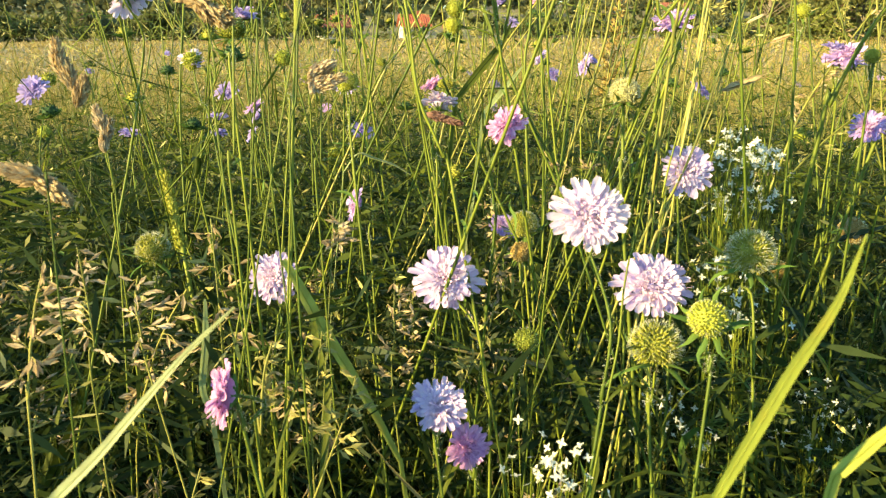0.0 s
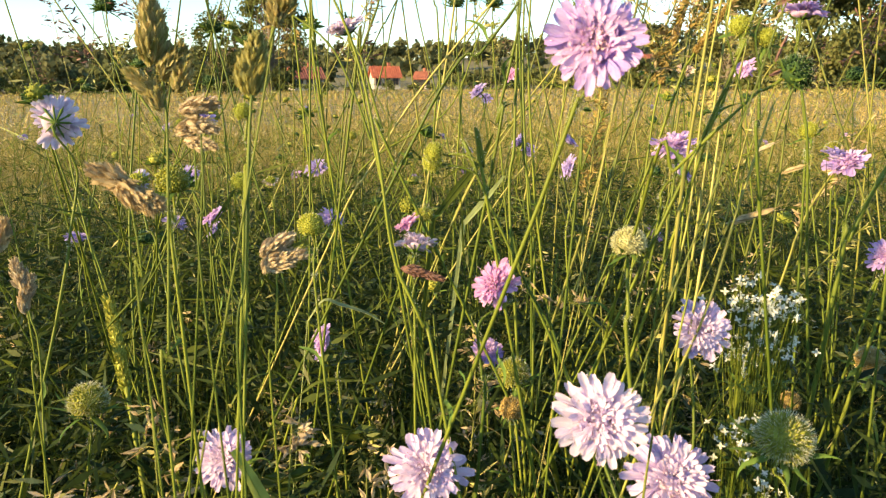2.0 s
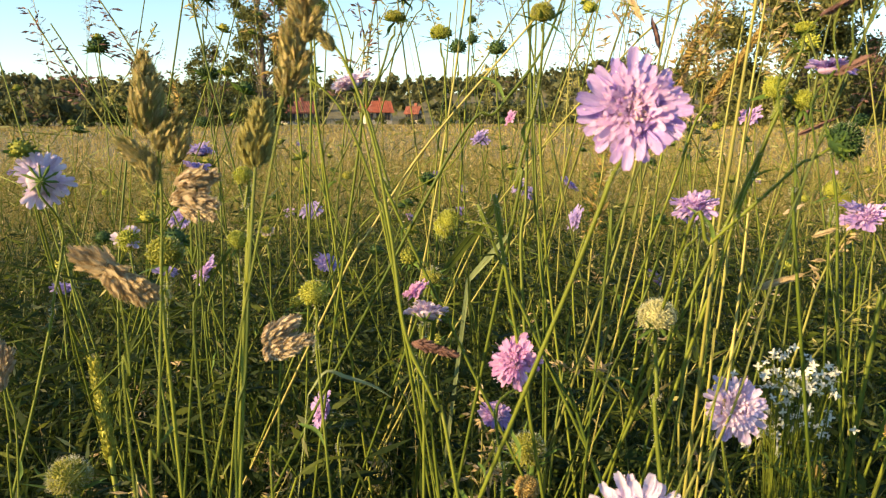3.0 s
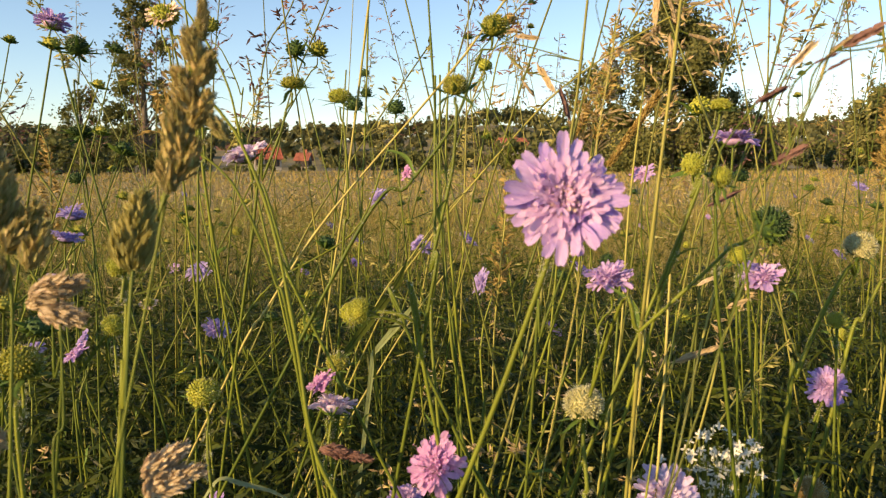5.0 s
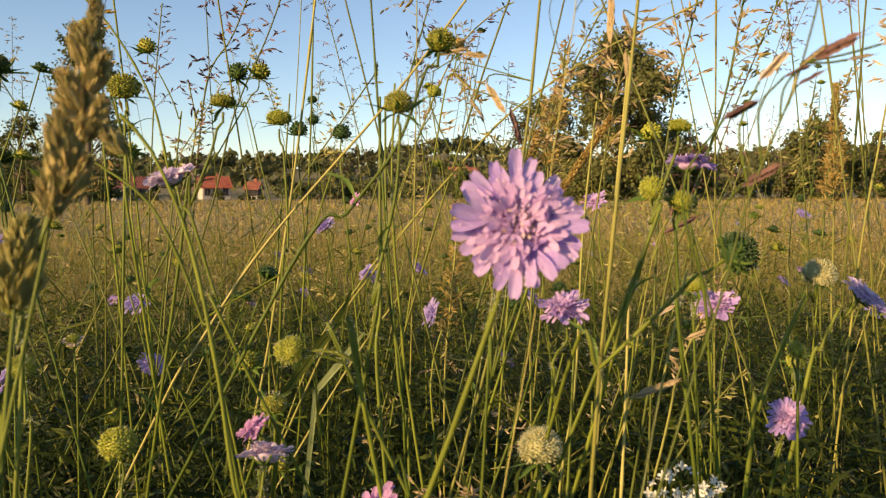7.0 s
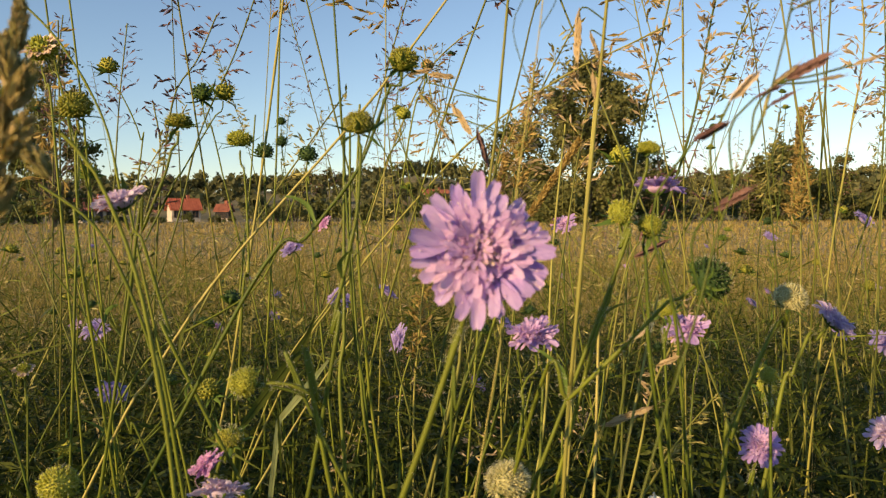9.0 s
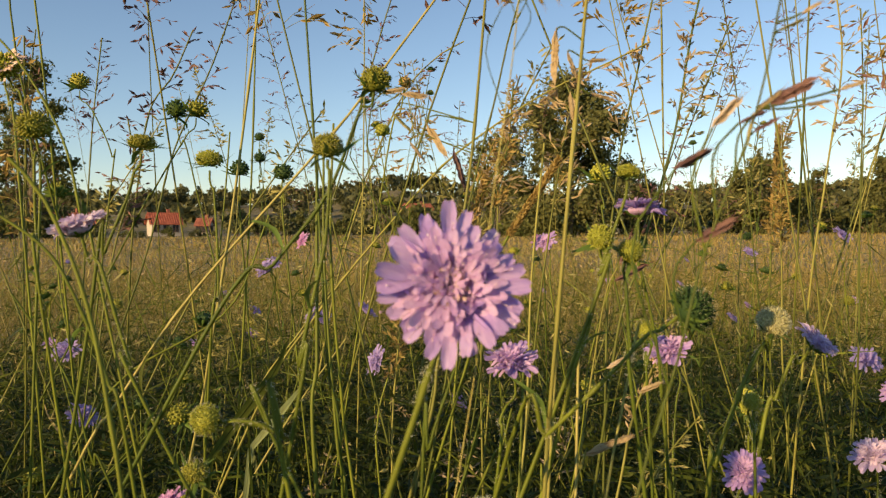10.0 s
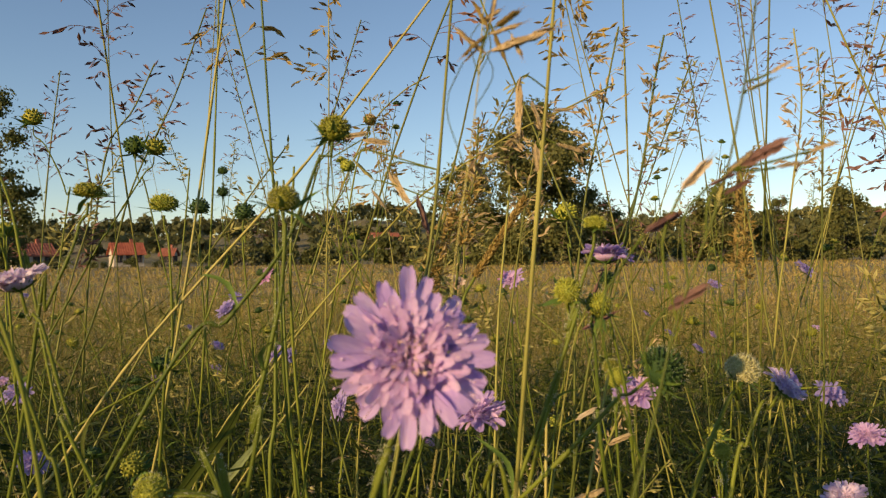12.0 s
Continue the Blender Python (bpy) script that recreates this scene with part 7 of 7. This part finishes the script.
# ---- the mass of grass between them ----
# these low blades carry the undergrowth's shade in their dark green
grass_mass("grass", "dense meadow grass blades, green darkened for shade", 41, 11000, 0.20, 1.3, 48, (0.14, 0.38), (0.0016, 0.0038), 0.5, LUSH_SHADED, 3, 0.8)
grass_mass("undergrowth", "lush low blades and leaves under the flowers, darkened for shade", 42, 12000, 0.12, 1.2, 50, (0.10, 0.28), (0.003, 0.007), 0.6, LUSH_SHADED, 3, 0.8)
grass_mass("dry_grass", "thin dry straw-coloured blades among the green", 43, 4500, 0.24, 1.8, 46, (0.16, 0.46), (0.0010, 0.0022), 0.8, DRY_BLADE, 4, 0.8)
grass_mass("dry_grass", "thin straw stalks standing in the open meadow", 49, 6000, 1.1, 5.0, 46, (0.30, 0.54), (0.0016, 0.0034), 0.6, DRY_BLADE, 4, 0.9)
grass_mass("grass", "green meadow grass further off", 44, 17000, 1.9, 7.0, 46, (0.22, 0.46), (0.003, 0.006), 0.5, FIELD_GREEN, 3, 0.8)
grass_mass("field_grass", "tan seeding grass of the open field", 45, 20000, 3.4, 10, 46, (0.12, 0.30), (0.003, 0.006), 0.5, FIELD, 2, 0.8)
grass_mass("field_grass", "tan seeding grass of the open field", 46, 20000, 8, 30, 46, (0.12, 0.30), (0.009, 0.022), 0.5, FIELD, 2, 0.9)
grass_mass("field_grass", "tan seeding grass of the far field", 47, 18000, 28, 100, 46, (0.12, 0.3), (0.04, 0.1), 0.5, FIELD, 2, 0.9)
grass_mass("grass", "thick green grass between the stand and the field", 48, 10000, 1.0, 2.6, 46, (0.20, 0.45), (0.003, 0.006), 0.6, LUSH_SHADED, 3, 0.9)


# ---- leafy undergrowth ----
def leafy(name, label, seed, count, near, far, spread, centre, low, high, length, wide, material):
    """Loose small leaves that fill the space between the stems."""
    rng, s = np.random.default_rng(seed), Shape()
    r = near + (far - near) * rng.uniform(0, 1, count) ** 0.8
    a = np.radians(centre) + np.radians(spread) * rng.uniform(-1, 1, count)
    z = low + (high - low) * rng.uniform(0, 1, count) ** 1.1
    ways = rng.normal(0, 1, (count, 3)) * [1, 1, 0.6] + [0, 0, 0.5]
    s.leaves(np.stack([r * np.sin(a), r * np.cos(a), z], 1), rng.uniform(*length, count), rng.uniform(*wide, count), rng, ways / np.linalg.norm(ways, axis=1, keepdims=True), 0.3)
    return tagged(new(name, s.mesh(name, material)), label, "foliage", kind="stuff")


def vetch(seed, count, material):
    """Feathery leaves with paired narrow leaflets."""
    rng, s = np.random.default_rng(seed), Shape()
    for _ in range(count):
        r, a = 0.28 + 1.1 * rng.uniform() ** 0.9, np.radians(rng.uniform(-38, 52))
        at = np.array([r * np.sin(a), r * np.cos(a), rng.uniform(0.14, 0.46)])
        turn, long = rng.uniform(0, 6.28), rng.uniform(0.035, 0.07)
        out = np.array([np.cos(turn), np.sin(turn), rng.uniform(0.1, 0.9)])
        out /= np.linalg.norm(out)
        path = smooth_path([at, at + out * long * 0.55, at + out * long + [0, 0, -0.25 * long]], 9)
        s.tube(path, np.linspace(0.0005, 0.0002, 9), 3)
        side = np.cross(out, (0, 0, 1))
        side /= np.linalg.norm(side)
        feet = np.repeat(path[1:], 2, axis=0)
        sign = np.tile([1.0, -1.0], 8)[:, None]
        ways = side * sign + out * 0.45 + [0, 0, 0.1]
        ways /= np.linalg.norm(ways, axis=1, keepdims=True)
        leaf = long * 0.24 * np.repeat(np.linspace(1, 0.6, 8), 2)
        s.leaves(feet + ways * leaf[:, None] / 2, leaf, leaf * 0.28, rng, ways * 6, 0.8)
    return tagged(new("vetch_foliage", s.mesh("vetch_foliage", material)), "feathery green vetch leaves in the undergrowth", "foliage", kind="stuff")


# the darkest leaves here have the shade of the gaps painted in
leafy("leaf_litter", "small leaves deep in the meadow, darkened for shade", 141, 30000, 0.16, 1.4, 48, 8, 0.02, 0.26, (0.012, 0.034), (0.003, 0.008), LUSH_SHADED)
leafy("undergrowth", "small green leaves between the stems, darkened for shade", 142, 24000, 0.26, 1.6, 46, 8, 0.20, 0.43, (0.012, 0.034), (0.0016, 0.0045), LUSH_SHADED)
leafy("undergrowth", "narrow sunlit green leaves between the stems", 143, 12000, 0.40, 2.3, 46, 8, 0.28, 0.48, (0.010, 0.036), (0.0010, 0.0030), BLADE)
leafy("dry_husks", "loose straw-coloured husks caught between the stems", 144, 2200, 0.22, 1.3, 46, 4, 0.20, 0.47, (0.006, 0.014), (0.0010, 0.0028), HUSK_GREEN)
leafy("dry_husks", "fine yellow-green grass seed hanging over the meadow", 154, 9000, 0.6, 3.0, 46, 8, 0.36, 0.60, (0.005, 0.012), (0.0008, 0.0018), HUSK_GREEN)
leafy("dry_husks", "fine golden grass seed standing over the open meadow", 160, 9000, 1.4, 6.0, 46, 8, 0.34, 0.56, (0.008, 0.018), (0.0012, 0.0028), HUSK)
vetch(145, 1100, BLADE)
vetch(155, 900, LUSH_SHADED)
leafy("undergrowth", "small green leaves crowding the flower stems, darkened for shade", 158, 12000, 0.24, 1.0, 46, 8, 0.26, 0.46, (0.010, 0.028), (0.0012, 0.0036), LUSH_SHADED)
grass_mass("undergrowth", "thick green grass between the stems, darkened for shade", 148, 22000, 0.38, 1.9, 46, (0.24, 0.46), (0.0020, 0.0045), 0.8, LUSH_SHADED, 3, 0.8)
grass_mass("thin_stalks", "thin yellow-green grass stems leaning every way", 149, 2500, 0.60, 4.0, 46, (0.36, 0.62), (0.0010, 0.0020), 0.9, STEM, 6, 0.8)
leafy("thin_stalks", "thin crossing stems and twigs between the plants", 150, 8000, 0.38, 2.6, 46, 8, 0.26, 0.54, (0.03, 0.085), (0.0007, 0.0014), BLADE)


leafy("thin_stalks", "thin green stems and twigs leaning over the meadow", 159, 3200, 0.75, 3.0, 46, 8, 0.44, 0.60, (0.04, 0.11), (0.0008, 0.0016), STEM)


def leafy_herb(height, seed, material, label):
    """A leafy stalk: a bent stem with side twigs and pairs of narrow leaves up its length."""
    rng = np.random.default_rng(seed)
    thing = root("leafy_herb", (0, 0, 0), label, "herb", "leafy herbs between the flowers")
    lean = rng.normal(0, 0.06, 2)
    line = smooth_path([(0, 0, -0.01), (lean[0] * 0.3, lean[1] * 0.3, height * 0.4), (lean[0], lean[1], height * 0.75), (lean[0] * 1.8, lean[1] * 1.6, height)], 16)
    part("stem", Shape().tube(line, np.linspace(0.0010, 0.0005, 16), 5), material, thing)
    for k in range(5, 16, 2):
        turn = rng.uniform(0, 360)
        for side in (0, 180):
            at = pose(*line[k], rng.normal(0, 15), -rng.uniform(10, 50), turn + side + rng.normal(0, 12))
            part("leaf", lance_leaf(int(rng.integers(0, 4))), None, thing, at=at @ Matrix.Scale((0.075 - 0.003 * k) * rng.uniform(0.7, 1.2), 4))
    for k in (7, 10):
        a = rng.uniform(0, 6.28)
        end = line[k] + np.array([np.cos(a) * 0.05, np.sin(a) * 0.05, 0.07 * rng.uniform(0.7, 1.3)])
        part("twig", Shape().tube(smooth_path([line[k], (line[k] + end) / 2 + [0, 0, -0.006], end], 6), 0.0004, 4), material, thing)
        for j in range(2):
            at = pose(*end, 0, -rng.uniform(20, 70), math.degrees(a) + j * 130 - 60)
            part("leaf", lance_leaf(int(rng.integers(0, 4))), None, thing, at=at @ Matrix.Scale(0.032 * rng.uniform(0.7, 1.2), 4))
    return thing


def branched_stem(height, seed, label):
    """A branching scabious past its bloom: a stem with pairs of leaves at its joints, and side branches that end in small buds."""
    rng = np.random.default_rng(seed)
    thing = root("branching_scabious", (0, 0, 0), label, "wildflower", "branching scabious stems")
    lean = rng.normal(0, 0.07, 2)
    line = smooth_path([(0, 0, -0.01), (lean[0] * 0.3, lean[1] * 0.3, height * 0.45), (lean[0], lean[1], height * 0.8), (lean[0] * 1.5, lean[1] * 1.5, height)], 20)
    part("stem", Shape().tube(line, np.linspace(0.0009, 0.0005, 20), 5), STEM, thing)
    tips = [(line[-1], line[-1] - line[-3])]
    for n, k in enumerate((8, 11, 13, 15)):
        turn = rng.uniform(0, 360)
        for side in (0, 180):
            at = pose(*line[k], rng.normal(0, 12), -rng.uniform(15, 55), turn + side)
            part("leaf", lance_leaf(int(rng.integers(0, 4))), None, thing, at=at @ Matrix.Scale((0.050, 0.034, 0.024, 0.018)[n] * rng.uniform(0.8, 1.3), 4))
        if n:
            a, reach = radians(turn), rng.uniform(0.7, 1.3) * 0.05
            end = line[k] + np.array([np.cos(a) * reach, np.sin(a) * reach, height * rng.uniform(0.12, 0.3)])
            mid = line[k] + (end - line[k]) * 0.45 + np.array([np.cos(a), np.sin(a), 0]) * 0.012
            twig = smooth_path([line[k], mid, end], 8)
            part("side_branch", Shape().tube(twig, np.linspace(0.0006, 0.0004, 8), 5), STEM, thing)
            tips.append((end, twig[-1] - twig[-3]))
    for n, (tip, way) in enumerate(tips):
        at = Matrix.Translation(tip) @ facing(way).to_4x4() @ Matrix.Scale(rng.uniform(0.0035, 0.0065), 4)
        bud = part("bud", bumpy_ball(n % 3, (SEED, SEED_DARK)[n % 2], 1.0, 0.8, 34), None, thing, at=at)
        part("bract_ruff", calyx(n % 3, BRACT, 9, 1.7, 0.3), None, bud, at=pose(0, 0, -0.45))
    return thing


stem_rng = np.random.default_rng(181)
stems = [branched_stem(h, 182 + k, "branching green scabious stem with small leaves and buds") for k, h in enumerate((0.66, 0.58, 0.74))]
for k in range(26):
    r, a = 0.50 + 0.9 * stem_rng.uniform(), radians(stem_rng.uniform(-32, 44))
    m = Matrix.LocRotScale((r * math.sin(a), r * math.cos(a), 0), Euler((stem_rng.normal(0, 0.14), stem_rng.normal(0.06, 0.14), stem_rng.uniform(0, 6.28))), None)
    one = stems[k] if k < 3 else copy_thing(stems[k % 3], m)
    one.matrix_basis = m @ Matrix.Scale(stem_rng.uniform(0.9, 1.1), 4)


herb_rng = np.random.default_rng(171)
herbs = [leafy_herb(h, 172 + k, (STEM, BRACT)[k % 2], "narrow-leaved green herb standing among grass") for k, h in enumerate((0.44, 0.36, 0.50, 0.40))]
for k in range(84):
    r, a = 0.36 + 1.0 * herb_rng.uniform() ** 1.1, radians(herb_rng.uniform(-38, 54))
    m = Matrix.LocRotScale((r * math.sin(a), r * math.cos(a), 0), Euler((herb_rng.normal(0, 0.12), herb_rng.normal(0.03, 0.12), herb_rng.uniform(0, 6.28))), None)
    one = herbs[k] if k < 4 else copy_thing(herbs[k % 4], m)
    one.matrix_basis = m @ Matrix.Scale(herb_rng.uniform(0.85, 1.12), 4)

# the meadow goes on all round
# out of view; its height and wide blades also shade the stand
grass_mass("grass", "unseen tall meadow grass round the stand, also blocking sun", 146, 20000, 0.36, 3.4, 134, (0.34, 0.55), (0.006, 0.013), 0.3, BLADE, 3, 1.1, 188.0)
# added out of view only to keep low sun off the lower stems
grass_mass("grass", "unseen dense grass added to block the low sun", 156, 20000, 0.46, 1.8, 62, (0.36, 0.57), (0.006, 0.014), 0.25, BLADE, 3, 0.9, 238.0)
grass_mass("grass", "green meadow grass further off", 157, 22000, 1.5, 8.5, 134, (0.25, 0.5), (0.006, 0.012), 0.5, FIELD_GREEN, 2, 0.9, 188.0)
grass_mass("undergrowth", "thick low grass round the stand", 147, 16000, 0.26, 3.0, 134, (0.22, 0.42), (0.006, 0.012), 0.5, LUSH_SHADED, 2, 0.7, 188.0)
grass_mass("field_grass", "tan seeding grass of the open field", 152, 12000, 5.0, 16, 134, (0.2, 0.42), (0.010, 0.018), 0.5, FIELD, 2, 0.8, 188.0)
grass_mass("field_grass", "tan seeding grass of the open field", 153, 9000, 11, 60, 134, (0.15, 0.35), (0.03, 0.07), 0.5, FIELD, 2, 0.8, 188.0)

# ---- tall grasses and small flowers scattered further off ----
rng = np.random.default_rng(151)
tall_grass = []
for k, (h, long, wide, count, size, husk, droop) in enumerate((
        (0.96, 0.15, 0.040, 26, 0.0055, HUSK_PURPLE, 0.3), (0.84, 0.12, 0.050, 24, 0.0065, HUSK_PURPLE, 0.5), (1.00, 0.17, 0.045, 34, 0.0050, HUSK_PURPLE, 0.2),
        (0.80, 0.12, 0.026, 34, 0.0078, HUSK_GREEN, 0.2), (0.92, 0.14, 0.055, 22, 0.0098, HUSK_GOLD, 0.7), (0.66, 0.09, 0.016, 36, 0.0060, HUSK_GREEN, 0.1))):
    bend = rng.uniform(-0.12, 0.12, 2)
    line = [(bend[0] * 1.6, bend[1] * 1.6, h), (bend[0], bend[1], h * 0.8), (bend[0] * 0.45, bend[1] * 0.45, h * 0.5), (0, 0, 0.15), (0, 0, -0.01)]
    tall_grass.append(panicle(line, 0.0006, long, wide, count, size, "airy seeding grass among the other stalks", husk, 160 + k, droop, foot=False))
first = [True] * len(tall_grass)
for k in range(84):
    r, a = 0.48 + 1.9 * rng.uniform() ** 1.2, radians(-36 + 94 * rng.uniform() ** 0.75)
    size, which = rng.uniform(0.8, 1.12), k % len(tall_grass)
    if r < 0.6 and a < radians(28):
        r += 0.25
    m = Matrix.LocRotScale((r * math.sin(a), r * math.cos(a), 0), Euler((rng.normal(0, 0.15), rng.normal(0.05, 0.15), rng.uniform(0, 6.28))), None)
    one = tall_grass[which] if first[which] else copy_thing(tall_grass[which], m)
    first[which] = False
    one.matrix_basis = m @ Matrix.Scale(size, 4)

for k in range(14):
    r, a = 0.5 + 1.2 * rng.uniform(), radians(rng.uniform(-33, 30))
    m = Matrix.LocRotScale((r * math.sin(a), r * math.cos(a), 0), Euler((rng.normal(0, 0.22), rng.normal(0.05, 0.22), rng.uniform(0, 6.28))), None)
    copy_thing(tall_grass[(0, 2, 3, 5)[k % 4]], m).matrix_basis = m @ Matrix.Scale(rng.uniform(0.58, 0.84), 4)

for k in range(24):
    r, a = 0.42 + 0.8 * rng.uniform(), radians(rng.uniform(24, 56))
    m = Matrix.LocRotScale((r * math.sin(a), r * math.cos(a), 0), Euler((rng.normal(0, 0.22), rng.normal(0.06, 0.22), rng.uniform(0, 6.28))), None)
    copy_thing(tall_grass[(3, 4, 2, 4, 5)[k % 5]], m).matrix_basis = m @ Matrix.Scale(rng.uniform(0.8, 1.08), 4)

low_grass = []
for k, (h, husk) in enumerate(((0.40, HUSK_PINK), (0.36, HUSK_GREEN), (0.44, HUSK))):
    line = [(0.035, 0.01, h), (0.02, 0.004, h - 0.03), (0.006, 0, h - 0.1), (0, 0, 0.1), (0, 0, -0.01)]
    low_grass.append(panicle(line, 0.0004, 0.055, 0.026, 16, 0.0062, "loose tan oat-like seed head low in the grass", husk, 190 + k, 0.6, foot=False, blade=False))
for k in range(30):
    r, a = 0.34 + 0.5 * rng.uniform(), radians(rng.uniform(-32, 36))
    m = Matrix.LocRotScale((r * math.sin(a), r * math.cos(a), 0), Euler((rng.normal(0, 0.15), rng.normal(0, 0.15), rng.uniform(0, 6.28))), None)
    one = low_grass[k] if k < 3 else copy_thing(low_grass[k % 3], m)
    one.matrix_basis = m @ Matrix.Scale(rng.uniform(0.8, 1.15), 4)

for k in range(26):
    r, a = 0.20 + 0.26 * rng.uniform(), radians(rng.uniform(-40, -4))
    m = Matrix.LocRotScale((r * math.sin(a), r * math.cos(a), 0), Euler((rng.normal(0, 0.15), rng.normal(0, 0.15), rng.uniform(0, 6.28))), None)
    copy_thing(low_grass[k % 3], m).matrix_basis = m @ Matrix.Scale(rng.uniform(0.92, 1.12) * (0.80 + 0.6 * r), 4)

small_flowers = [scabious((0.01, 0, h), (0.2, -0.6, 0.7), 0.03, [(0.015, 0.002, h - 0.08), (0.0, 0, h - 0.3)], petal, "small violet scabious far out in the grass", near=False)
                 for h, petal in ((0.46, BLUE), (0.40, LILAC), (0.50, BLUE))]
small_heads = [seed_head((0.0, 0.01, h), (0.05, -0.1, 1), 0.016, [(0.004, 0.01, h - 0.08), (0.0, 0, h - 0.3)], material, "small green seed head further off", near=False)
               for h, material in ((0.52, SEED), (0.60, SEED_DARK), (0.46, SEED_YELLOW))]
for k in range(66):
    kind = (small_flowers, small_heads)[k % 2]
    r, a = 0.8 + 2.6 * rng.uniform() ** 1.2, radians(rng.uniform(-36, 56))
    m = pose(r * math.sin(a), r * math.cos(a), 0, 0, 0, rng.uniform(-50, 50))
    if k < 6:
        kind[k // 2].matrix_basis = m
    else:
        copy_thing(kind[k // 2 % 3], m)
